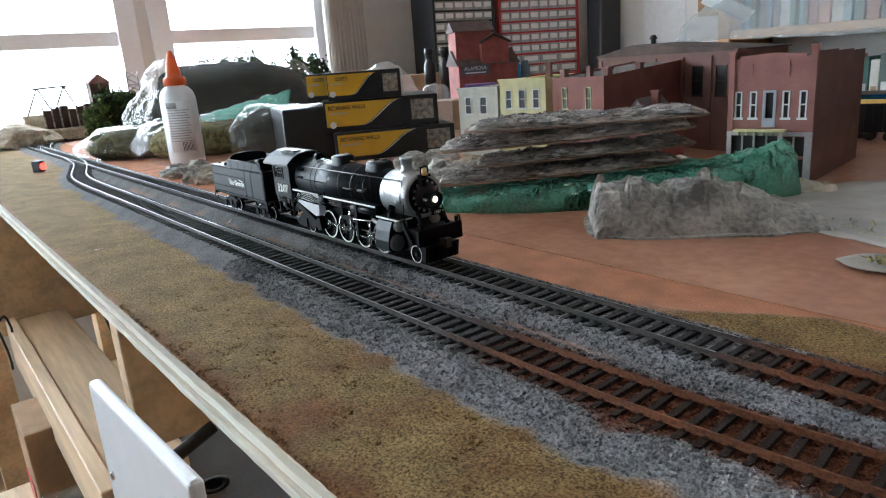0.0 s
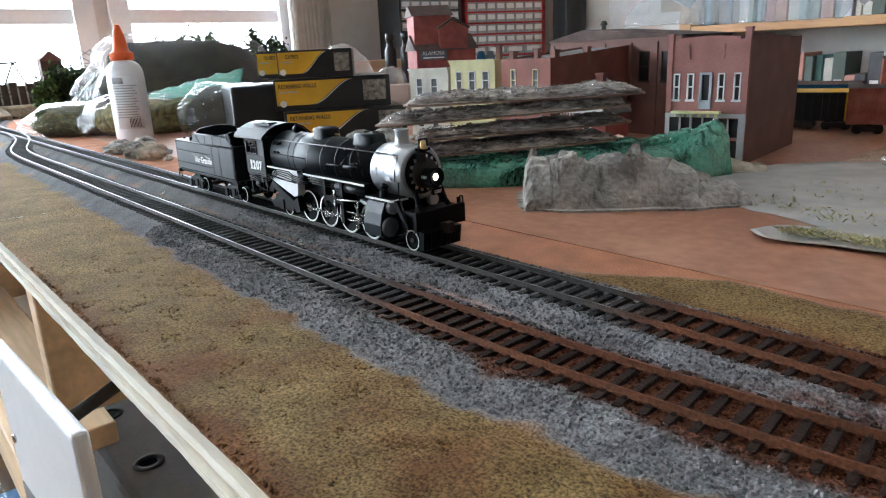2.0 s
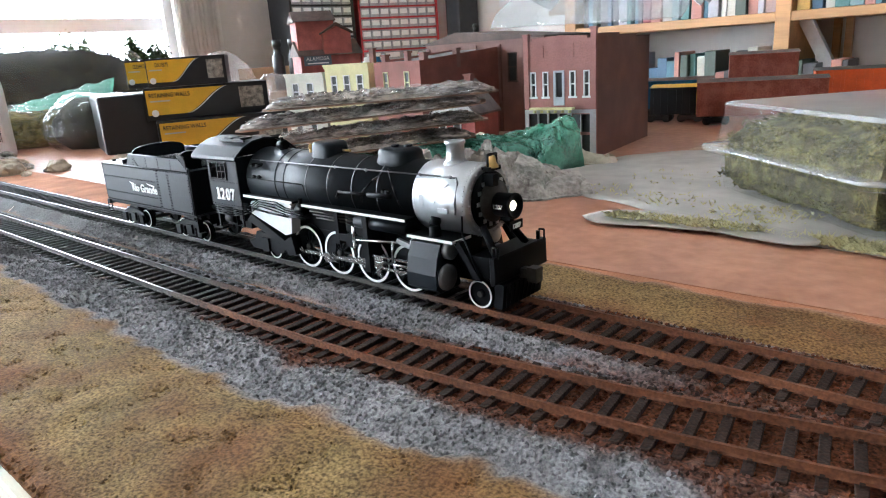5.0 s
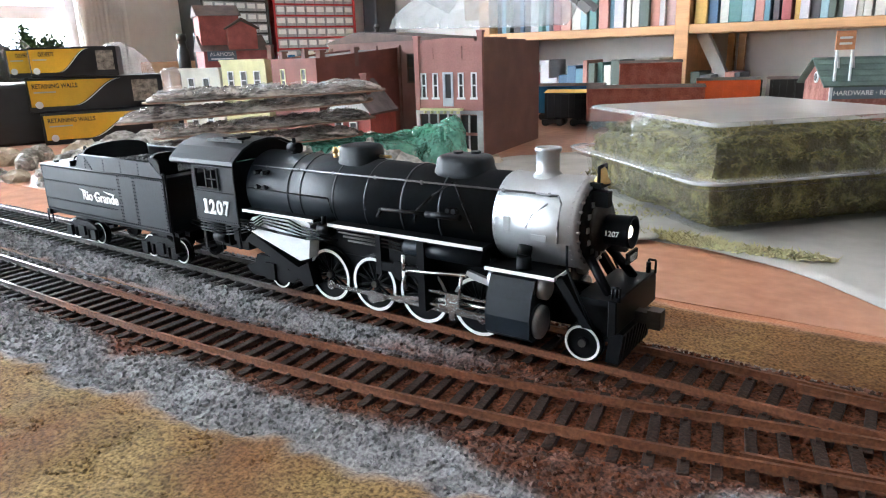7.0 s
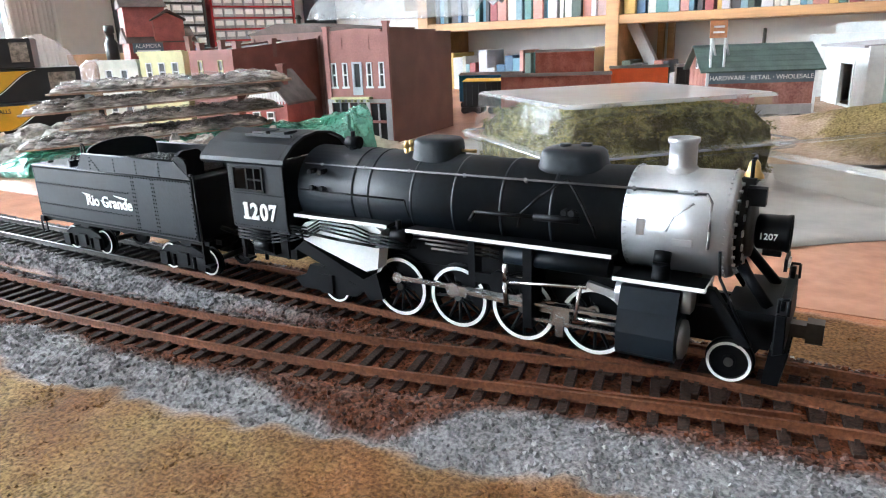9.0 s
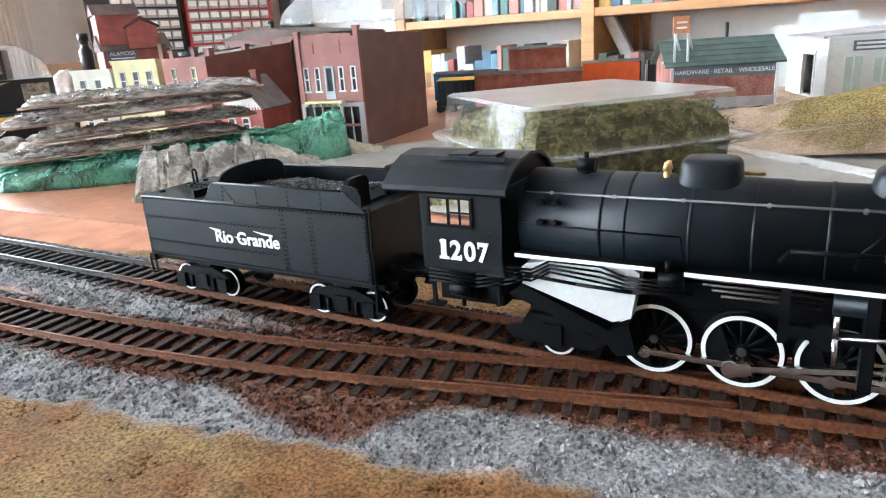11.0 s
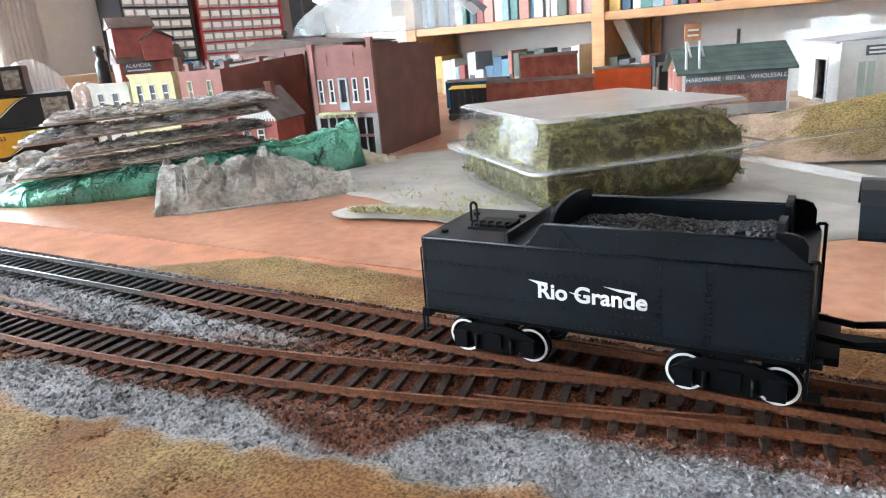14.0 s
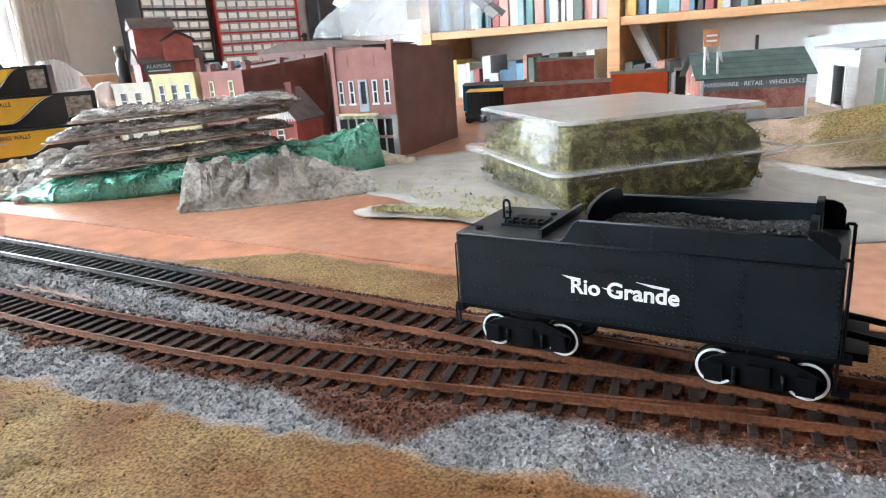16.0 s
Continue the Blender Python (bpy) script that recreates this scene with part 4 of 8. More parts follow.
        cy = part("cylinder", bm, K, L)
        bm = bmn()
        mlathe(bm, [(4.7, -10.3), (4.7, -9.2), (3.6, -8.7), (0, -8.6)], "x", (0, sd * 14.6, 11.2), 24)
        part("cylinder_cover", bm, M["greymetal"], cy, "dull grey cylinder cover")
        bm = bmn()
        mlathe(bm, [(3.3, -11.2), (3.3, -8.6), (2.6, -8.1), (0, -8)], "x", (0, sd * 12.6, 20.4), 20)
        part("valve_cover", bm, M["silver"], cy, "silver valve cover")
        bm = bmn()
        mlathe(bm, [(3.0, -26), (3.0, -22.8)], "x", (0, sd * 12.6, 20.4), 20)
        prism(bm, [(x * mm, z * mm) for x, z in ((-33, 22), (-26, 20.5), (-25.5, 18.5), (-31, 19.6), (-33.5, 20.6))], "y", sd * 13.4 * mm, sd * 14.8 * mm)
        part("valve_stem", bm, M["silver"], cy, "silver valve stem guide")
        bm = bmn()
        mcyl(bm, (-16, sd * 12.0, 22), (-16, sd * 12.6, 28.5), 2.4, 14, 0, 2.0)
        mcyl(bm, (-16, sd * 12.6, 28.5), (-16, sd * 11.4, 31), 2.0, 14)
        part("steam_pipe", bm, K2, L)
        for z in (13.6, 9.4):
            bm = bmn()
            mbox(bm, -49, -24, sd * 14.4 - 0.5, sd * 14.4 + 0.5, z - 0.4, z + 0.4)
            part("slide_bar", bm, M["steel"], L, "bright slide bar")
        bm = bmn()
        mbox(bm, -50, -47.5, min(sd * 7, sd * 16), max(sd * 7, sd * 16), 7, 30)
        mbox(bm, -66, -48, sd * 15.4 - 0.5, sd * 15.4 + 0.5, 17.5, 20.3)
        mcyl(bm, (-57, sd * 14.4, 18.5), (-57, sd * 16.2, 18.5), 3.0, 14)
        mbox(bm, -66, -64, min(sd * 12, sd * 16), max(sd * 12, sd * 16), 16, 29)
        part("motion_bracket", bm, K2, L)
        bm = bmn()
        mpipe(bm, [(-55, sd * 15.9, 24.0), (-55, sd * 16.2, 19), (-54.6, sd * 16.2, 12.5)], 0.75, 6)
        mpipe(bm, [(-55, sd * 16.2, 19), (-33, sd * 15.4, 20.6)], 0.5, 6)
        mpipe(bm, [(-34.5, sd * 15.4, 21), (-36, sd * 15.2, 11.5)], 0.55, 6)
        part("valve_rod", bm, M["steel"], L, "bright valve gear rods")
    # pilot deck, braces, steps, coupler
    bm = bmn()
    prism(bm, [(x * mm, z * mm) for x, z in ((9.2, 21.0), (11.4, 21.0), (11.6, 12), (9.2, 11))], "y", -15.2 * mm, 15.2 * mm)
    bevel(bm, 0.0003, 1)
    pilot = part("pilot_beam", bm, K2, L, "black pilot beam")
    bm = bmn()
    mbox(bm, 0.5, 9.2, -13.5, 13.5, 18.6, 20.2)
    part("deck", bm, K2, pilot)
    bm = bmn()
    prism(bm, [(x * mm, z * mm) for x, z in ((8.5, 11), (12.2, 11), (11, 2.4), (7.5, 2.4))], "y", -11.5 * mm, 11.5 * mm)
    part("footboard", bm, K2, pilot)
    bm = bmn()
    mbox(bm, -2, 9.2, -7, 7, 9, 18.6)
    part("bumper_frame", bm, K2, pilot)
    for j in range(9):
        bm = bmn()
        y = -10.5 + j * 2.6
        mcyl(bm, (12.0, y, 10.5), (10.6, y * 0.9, 2.4), 0.55, 6)
        part("pilot_bar", bm, K2, pilot)
    bm = bmn()
    mbox(bm, 11, 16.5, -1.6, 1.6, 11.0, 14.2)
    mbox(bm, 15, 18.6, -2.3, 1.5, 10.2, 15.2)
    part("coupler", bm, M["darkmetal"], pilot, "dark knuckle coupler")
    for sd in (-1, 1):
        bm = bmn()
        prism(bm, [(x * mm, z * mm) for x, z in ((-6.5, 24.5), (-3.6, 24.5), (5.0, 12.0), (2.2, 12.0))], "y", sd * 12.4 * mm, sd * 14.6 * mm)
        part("front_step", bm, K2, L)
        bm = bmn()
        mcyl(bm, (0.5, sd * 6.5, 28.5), (7.2, sd * 9.0, 20.0), 1.3, 10)
        part("deck_brace", bm, K2, L)
        bm = bmn()
        mpipe(bm, [(9.6, sd * 13.6, 20.5), (9.6, sd * 13.6, 24.2), (11.6, sd * 13.6, 24.2), (11.6, sd * 13.6, 20.5)], 0.35, 6)
        mcyl(bm, (10.2, sd * 11.8, 20.8), (10.2, sd * 11.8, 24), 0.7, 8)
        part("grab_iron", bm, K2, pilot)
        bm = bmn()
        mpipe(bm, [(-3.4, sd * 12.6, 33), (-2.8, sd * 13.6, 27), (4.5, sd * 14.0, 12.5)], 0.35, 6)
        part("step_rail", bm, K2, L)
    # headlight, number boards, bell
    bm = bmn()
    mlathe(bm, [(3.0, 2.0), (4.1, 2.6), (4.2, 8.6), (4.4, 8.9), (4.4, 9.6), (3.7, 9.6), (3.5, 8.4), (0, 8.3)], "x", (0, 0, 35.2), 24)
    mbox(bm, 4, 8, -1.2, 1.2, 29.8, 31.4)
    hl = part("headlight", bm, K2, L)
    bm = bmn()
    mlathe(bm, [(1.7, 8.5), (1.3, 8.9), (0, 9.0)], "x", (0, 0, 35.2), 20)
    part("lens", bm, M["bulb"], hl, "warm lit headlight lens")
    lettering("number_board", "1207", M["white"], hl, pose(5.4 * mm, -4.3 * mm, 35.2 * mm), 0.0014)
    lettering("number_plate", "1207", M["white"], L, pose(9.9 * mm, 0, 28.6 * mm, 0, 0, 90), 0.0016)
    bm = bmn()
    mbox(bm, 9.0, 9.7, -3.6, 3.6, 27.2, 30.2)
    part("plate", bm, K2, hl)
    bm = bmn()
    mbox(bm, -2.2, 1.6, -3.4, 3.4, 46.6, 48)
    for y in (-2.4, 2.4):
        mcyl(bm, (0.5, y, 47.5), (0.5, y, 52.2), 0.45, 8)
    mcyl(bm, (0.5, -2.4, 52), (0.5, 2.4, 52), 0.5, 8)
    mbox(bm, 0, 4, -4.5, -1.5, 42, 46)
    br = part("bell_bracket", bm, K2, L)
    bm = bmn()
    mlathe(bm, [(2.3, 47.6), (2.1, 48.4), (1.5, 49.2), (1.2, 51.0), (0.5, 51.8)], "z", (0.5, 0, 0), 18)
    part("bell", bm, M["brass"], br, "polished brass bell")
    # cab
    x0, x1, hw = -153.0, -128.0, 16.6
    bm = bmn()
    mbox(bm, x1 - 0.8, x1, -hw, hw, 23, 46.6)
    cab = part("cab", bm, K, L, at=pose(-3 * mm, 0, 0) @ Matrix.Diagonal((1, 0.94, 1, 1)))
    bm = bmn()
    mbox(bm, x0, x1 - 0.8, -hw + 0.75, hw - 0.75, 23, 24.5)
    part("cab_floor", bm, K2, cab)
    for sd in (-1, 1):
        bm = bmn()
        wall_with_holes(bm, 25 * mm, 23.5 * mm, 46.6 * mm, 0.7 * mm, [(2.8 * mm, 15.6 * mm, 36.4 * mm, 43.6 * mm)], min(sd * hw, sd * (hw - 0.7)) * mm, x0 * mm)
        part("cab_side", bm, K, cab)
    bm = bmn()
    arc = [(-18.2, 45.6), (-17.8, 46.9), (-16, 48.4), (-12.5, 51.0), (-7, 53.2), (0, 54.0), (7, 53.2), (12.5, 51.0), (16, 48.4), (17.8, 46.9), (18.2, 45.6)]
    inn = [(y * 0.965, z - 0.8) for y, z in arc][::-1]
    prism(bm, [(y * mm, z * mm) for y, z in arc + inn], "x", -164 * mm, -126.6 * mm)
    for a, b in ((-147, -141), (-139, -133)):
        mbox(bm, a, b, -9, -2.5, 53.2, 54.3)
    mbox(bm, -150, -130, -9.6, -8.9, 52.6, 53.6)
    part("roof", bm, K, cab)
    prism_pts = [(y * mm, z * mm) for y, z in arc[1:-1]]
    bm = bmn()
    prism(bm, prism_pts, "x", -129 * mm, -128.2 * mm)
    part("front_panel", bm, K2, cab)
    for sd in (-1, 1):
        bm = bmn()
        y0, y1 = min(sd * 16.7, sd * 17.3), max(sd * 16.7, sd * 17.3)
        mbox(bm, -150.8, -136.8, y0, y1, 35.8, 36.5)
        mbox(bm, -150.8, -136.8, y0, y1, 43.5, 44.1)
        for x in (-150.6, -144.4, -137.6):
            mbox(bm, x, x + 0.7, y0, y1, 36, 44)
        mbox(bm, -144, -137, y0 + 0.1, y1 - 0.1, 39.6, 40.1)
        mbox(bm, -140.9, -140.3, y0 + 0.1, y1 - 0.1, 36, 44)
        part("window_frame", bm, K2, cab)
        bm = bmn()
        for i in range(18):
            z = 24.5 + i * 1.2
            for x in (-152.4, -128.6):
                mcyl(bm, (x, sd * 16.5, z), (x, sd * 16.9, z), 0.22, 5)
        for i in range(20):
            for z in (35.0, 24.2):
                mcyl(bm, (-152 + i * 1.23, sd * 16.5, z), (-152 + i * 1.23, sd * 16.85, z), 0.2, 5)
        part("rivet_row", bm, K, cab)
    for ch, x, wd in (("1", -146.2, 1.7), ("2", -142.5, 3.5), ("0", -138.2, 3.5), ("7", -134.1, 3.3)):
        lettering("cab_figure", ch, M["white"], cab, pose(x * mm, -16.75 * mm, 29.3 * mm), 0.0056, wd * mm, bold=0.03)
    for xa, xb, za, zb in ((-147.6, -144.6, 26.5, 27.3), (-147.3, -146.2, 31.2, 31.9), (-141.2, -140.7, 26.5, 28.1), (-135.8, -135.3, 30.3, 32.1)):
        bm = bmn()
        mbox(bm, xa, xb, -17.0, -16.7, za, zb)
        part("figure_serif", bm, M["white"], cab, "white slab serif of a cab figure")
    bm = bmn()
    mbox(bm, -152, -128, -13, 13, 24.5, 26)
    mlathe(bm, [(9, -131), (9, -128.5)], "x", (0, 0, 35), 24)
    mbox(bm, -146, -141, -14, -9, 25, 33)
    part("backhead", bm, K2, cab)
    bm = bmn()
    for x, z0 in ((-151, 12), (-131, 14)):
        mbox(bm, x - 0.6, x + 0.6, -15.5, -14.6, z0, 24)
    mbox(bm, -153.5, -148.5, -16, -12.5, 11.5, 12.3)
    mbox(bm, -134, -130, -15, -12, 17, 22)
    mbox(bm, -142, -138, -14, -8, 14, 24)
    part("cab_step", bm, K2, cab)
    for j in range(4):
        bm = bmn()
        z = 22.8 - 1.15 * j
        mpipe(bm, [(-152, -15.9, z), (-137, -15.9, z - 0.2), (-129, -15.3, z + 1.2), (-124, -14.9, z + 2.6)], 0.33, 6)
        part("injector_pipe", bm, K2, cab)
    bm = bmn()
    mbox(bm, -151, -131, -11, 11, 12.5, 22.9)
    part("ash_hopper", bm, K2, cab)
    bm = bmn()
    mcyl(bm, (-146, -13.5, 17), (-139, -13.5, 17), 2.2, 14)
    mcyl(bm, (-142.5, -13.5, 12), (-142.5, -13.5, 17), 0.7, 8)
    part("injector", bm, K2, cab)
    bm = bmn()
    mbox(bm, -180, -150, -2, 2, 14.2, 16.2)
    mpipe(bm, [(-153, -6, 19), (-165, -6, 17), (-176, -6, 18.5)], 0.9, 6)
    mpipe(bm, [(-153, 6, 19), (-165, 6, 17), (-176, 6, 18.5)], 0.9, 6)
    part("drawbar", bm, K2, L)
    # trailing truck
    for sd in (-1, 1):
        bm = bmn()
        prism(bm, [(x * mm, z * mm) for x, z in ((-133, 7.6), (-130, 4.8), (-108, 4.8), (-104, 8), (-110, 9.5), (-113, 13.0), (-126, 13.0), (-128, 9.5))], "y", sd * 11.0 * mm, sd * 13.2 * mm)
        mbox(bm, -121.5, -116.5, sd * 13.2 - 0.9, sd * 13.2 + 0.9, 4.6, 10.8)
        part("trailing_truck", bm, K2, L)
    wheels = []
    wheels.append((axle_set(L, "pilot_axle", 0, RP, 0, False, 9.6, "pilot_wheel"), 0, RP))
    for i, x in enumerate(DRIVE_X):
        wheels.append((axle_set(L, "driving_axle", x, RD, 13, True, 9.6, "driving_wheel"), x, RD))
    wheels.append((axle_set(L, "trailing_axle", -119, RP, 0, False, 9.6, "trailing_wheel"), -119, RP))
    # rods: local origin on a crank pin
    rods = []
    for sd in (-1, 1):
        bm = bmn()
        y = sd * 10.6
        for a, b in zip(DRIVE_X, DRIVE_X[1:]):
            mbox(bm, b - DRIVE_X[3], a - DRIVE_X[3], -0.45, 0.45, -0.75, 0.75)
        for x in DRIVE_X:
            mcyl(bm, (x - DRIVE_X[3], -0.8, 0), (x - DRIVE_X[3], 0.8, 0), 1.6, 14)
            mcyl(bm, (x - DRIVE_X[3], -1.3, 0), (x - DRIVE_X[3], 1.3, 0), 0.8, 10)
        rods.append(("side", sd, y, part("side_rod", bm, M["steel"], L, "bright steel coupling rod")))
        bm = bmn()
        mbox(bm, 0, 33, -0.45, 0.45, -0.6, 0.7)
        mcyl(bm, (0, -0.9, 0), (0, 0.9, 0), 2.1, 14)
        mcyl(bm, (33, -0.8, 0), (33, 0.8, 0), 1.3, 12)
        mbox(bm, -1.0, 4.4, -0.7, 0.7, -1.5, 1.5)
        rods.append(("main", sd, sd * 12.3, part("main_rod", bm, M["steel"], L, "bright steel connecting rod")))
        bm = bmn()
        mbox(bm, -2.4, 2.4, -1.2, 1.2, -2.6, 2.6)
        mcyl(bm, (2, 0, 0), (16, 0, 0), 0.6, 8)
        mbox(bm, -1.2, 1.0, sd * 1.2 - 0.4, sd * 1.2 + 0.4, -5.5, 0)
        rods.append(("cross", sd, sd * 13.6, part("crosshead", bm, M["steel"], L, "bright steel crosshead")))
    return L, wheels, rods


def tender():
    OX = -223.0
    T = thing("tender", pose(0, 0, RAILTOP), "black model coal tender with white lettering and rivet rows", "tender")
    K, K2 = M["loco"], M["loco2"]
    x0, x1, hw = -273.3 - OX, -174.0 - OX, 16.6
    zb, zt, zc = 15.4, 37.6, 43.6
    # water tank: sides flare up to the coal bunker
    bm = bmn()
    mbox(bm, x0, x1, -hw, hw, zb, zt)
    bevel(bm, 0.0005, 2)
    tank = part("tank", bm, K, T)
    ca, cb = -238 - OX, -181 - OX
    for sd in (-1, 1):
        bm = bmn()
        pts = [(x0 + 32.5, zt - 0.2)]
        for k in range(9):
            u = k / 8
            pts.append((x0 + 32.5 + 5.5 * u, zt + (zc - zt) * ss(0, 1, u)))
        pts += [(cb - 1, zc), (cb + 1.0, zc - 1.2), (x1 - 0.4, zt + 0.4), (x1 - 0.2, zt - 0.2)]
        prism(bm, [(x * mm, z * mm) for x, z in pts], "y", sd * (hw - 0.9) * mm, sd * (hw - 0.05) * mm)
        part("bunker_side", bm, K, T)
        bm = bmn()
        mpipe(bm, [(p[0], sd * (hw - 0.3), p[1] + 0.1) for p in pts[:12]], 0.38, 6)
        mpipe(bm, [(x0 + 0.4, sd * hw, zt - 0.3), (x1 - 0.4, sd * hw, zt - 0.3)], 0.3, 6)
        part("beading", bm, K, T)
        # rivets
        bm = bmn()
        def rv(x, z):
            res = bmesh.ops.create_cone(bm, cap_ends=True, segments=5, radius1=0.36 * mm, radius2=0.2 * mm, depth=0.55 * mm)
            for v in res["verts"]:
                p = v.co.copy()
                v.co = Vector((x * mm + p.x, sd * (hw * mm + p.z + 0.1 * mm), z * mm + p.y))
        for i in range(62):
            x = x0 + 1.2 + i * 1.58
            rv(x, zt - 1.0)
            rv(x, zb + 1.1)
            if i < 40:
                for zz in (29.9, 21.2):
                    rv(x, zz + 0.35 * (i % 2))
        for i in range(14):
            z = zb + 2 + i * 1.45
            for x in (x0 + 1.0, x0 + 66, x0 + 67.2, x0 + 77.5, x0 + 78.7, x1 - 1.0):
                rv(x, z)
        for x in (x0 + 42, x0 + 57, x0 + 70, x0 + 83):
            for i in range(4):
                rv(x, zt + 0.6 + i * 1.4)
        for i in range(6):
            rv(x0 + 42.5 + i * 0.9, zc - 1.2 - i * 0.9)
        part("rivet_row", bm, K, T)["kind"] = "stuff"
    bm = bmn()
    mbox(bm, x0 + 26, x0 + 27, -hw + 1, hw - 1, zt, zc - 3.5)
    # arched bulkhead at the back of the coal and the front gates
    arch = [(-15.5, zt)] + [(15.5 * math.cos(math.pi - a), zt + 4.0 + 6.3 * math.sin(a) ** 0.5) for a in [math.pi * k / 16 for k in range(1, 16)]] + [(15.5, zt)]
    prism(bm, [(y * mm, z * mm) for y, z in arch], "x", (x0 + 39) * mm, (x0 + 40) * mm)
    part("coal_bulkhead", bm, K, T)
    for sd in (-1, 1):
        bm = bmn()
        gate = [(5.0, 28), (16.0, 28)] + [(16.0 - 3.5 * (1 - math.cos(q)), zc - 0.2 + 3.5 * math.sin(q)) for q in (0, 0.4, 0.8, 1.2, 1.57)] + [(7.5 - 2.5 * math.sin(q), zc + 0.8 + 2.5 * math.cos(q)) for q in (0, 0.5, 1.0, 1.57)]
        prism(bm, [(y * mm * sd, z * mm) for y, z in gate], "x", (cb - 1) * mm, (cb + 0.6) * mm)
        prism(bm, [((cb + x) * mm, z * mm) for x, z in ((-1, 30), (5.5, 30), (5.5, zc - 1.0), (4.5, zc + 0.8), (2.5, zc + 1.6), (-1, zc + 1.8))], "y", sd * 15.4 * mm, sd * 16.4 * mm)
        part("coal_gate", bm, K2, T)
        bm = bmn()
        mpipe(bm, [(x1 + 0.8, sd * 16, zb), (x1 + 0.8, sd * 16, zt + 1.6), (x1 - 1.0, sd * 16, zt + 1.6), (x1 - 1.0, sd * 16, zt - 2)], 0.45, 6)
        part("grab_iron", bm, K2, T)
        bm = bmn()
        mpipe(bm, [(x0 - 0.9, sd * 15.5, zb - 1), (x0 - 0.9, sd * 15.5, zt - 4), (x0, sd * 15.5, zt - 3.5)], 0.3, 6)
        mbox(bm, x0 - 2.2, x0 - 0.2, sd * 15.5 - 1.2, sd * 15.5 + 1.2, zb - 7.5, zb - 6.9)
        mbox(bm, x0 - 1.6, x0 - 1.0, sd * 15.5 - 1.2, sd * 15.5 - 0.7, zb - 7.5, zb - 1)
        mbox(bm, x0 - 1.6, x0 - 1.0, sd * 15.5 + 0.7, sd * 15.5 + 1.2, zb - 7.5, zb - 1)
        part("rear_step", bm, K2, T)
    bm = bmn()
    random.seed(4)
    for i in range(1500):
        x, y = random.uniform(x0 + 40.5, cb), random.uniform(-14.6, 14.6)
        z = zt + 0.4 + 3.7 * (1 - (y / 15.5) ** 2) * (0.75 + 0.25 * math.sin(x * 0.2)) + random.uniform(-0.4, 0.4)
        ball(bm, (x * mm, y * mm, z * mm), random.uniform(0.4, 0.85) * mm, 0, 1, (1, 0.9, 0.75), 0.5, 900)
    mbox(bm, x0 + 40, cb, -15.4, 15.4, zt - 1, zt + 0.8)
    part("coal_load", bm, M["coal"], T, "heap of glinting black coal")
    # deck fittings behind the bunker
    bm = bmn()
    mbox(bm, x0 + 11.5, x0 + 22.5, -5, 3, zt, zt + 1.4)
    for k in range(5):
        mpipe(bm, [(x0 + 11 + 2.6 * k, -6, zt + 0.2), (x0 + 11 + 2.6 * k, -5, zt + 2.0), (x0 + 11.8 + 2.6 * k, -3.5, zt + 2.0)], 0.35, 6)
    mbox(bm, x0 + 10, x0 + 24, -6.4, -5.6, zt, zt + 0.7)
    for p in ((x0 + 5, -11), (x0 + 5, 9), (x0 + 20, 10)):
        mcyl(bm, (*p, zt), (*p, zt + 0.8), 1.1, 10)
    part("water_hatch", bm, K2, T)
    bm = bmn()
    mpipe(bm, [(x0 + 6.8, 2, zt), (x0 + 6.8, 2, zt + 5), (x0 + 7.3, 2, zt + 5.8), (x0 + 8.3, 2, zt + 5.8), (x0 + 8.8, 2, zt + 5), (x0 + 8.8, 2, zt)], 0.42, 6)
    part("lifting_loop", bm, K2, T)
    # underframe
    bm = bmn()
    mbox(bm, x0 - 0.6, x1 + 3, -15, 15, zb - 1.6, zb)
    mbox(bm, x0 - 1.5, x0 + 1, -16.5, 16.5, zb - 2.6, zb)
    mbox(bm, x0 - 6, x0, -1.6, 1.6, zb - 4.5, zb - 2)
    mbox(bm, x0 - 8, x0 - 4.5, -1.8, 2.4, zb - 5.6, zb - 1.2)
    mbox(bm, x1 - 1, x1 + 6, -12, 12, zb - 1.6, zb + 0.4)
    for sd in (-1, 1):
        mbox(bm, x1 - 0.5, x1 + 3.2, sd * 14.4 - 1.6, sd * 14.4 + 1.6, zb - 9.5, zb - 8.6)
        mbox(bm, x1 - 0.2, x1 + 0.5, sd * 14.4 - 1.4, sd * 14.4 + 1.4, zb - 9, zb)
    part("underframe", bm, K2, T)
    lettering("lettering", "Rio Grande", M["white"], T, pose(x0 * mm + 0.0500, -(hw + 0.06) * mm, 25.6 * mm), 0.0044, 0.0285, bold=0.022, shear=0.0)
    bm = bmn()
    for pts in (((-16.9, 28.3), (-11.6, 27.8), (-11.6, 27.25), (-14.2, 27.25)), ((-5.7, 26.0), (-2.6, 25.65), (-2.6, 25.25), (-4.0, 25.4)), ((3.4, 28.6), (11.7, 27.85), (11.7, 27.3), (7.4, 27.6))):
        prism(bm, [((p[0] + x0 + 50.0) * mm, p[1] * mm) for p in pts], "y", -(hw + 0.25) * mm, -(hw - 0.1) * mm)
    part("lettering_flourish", bm, M["white"], T)
    axles = []
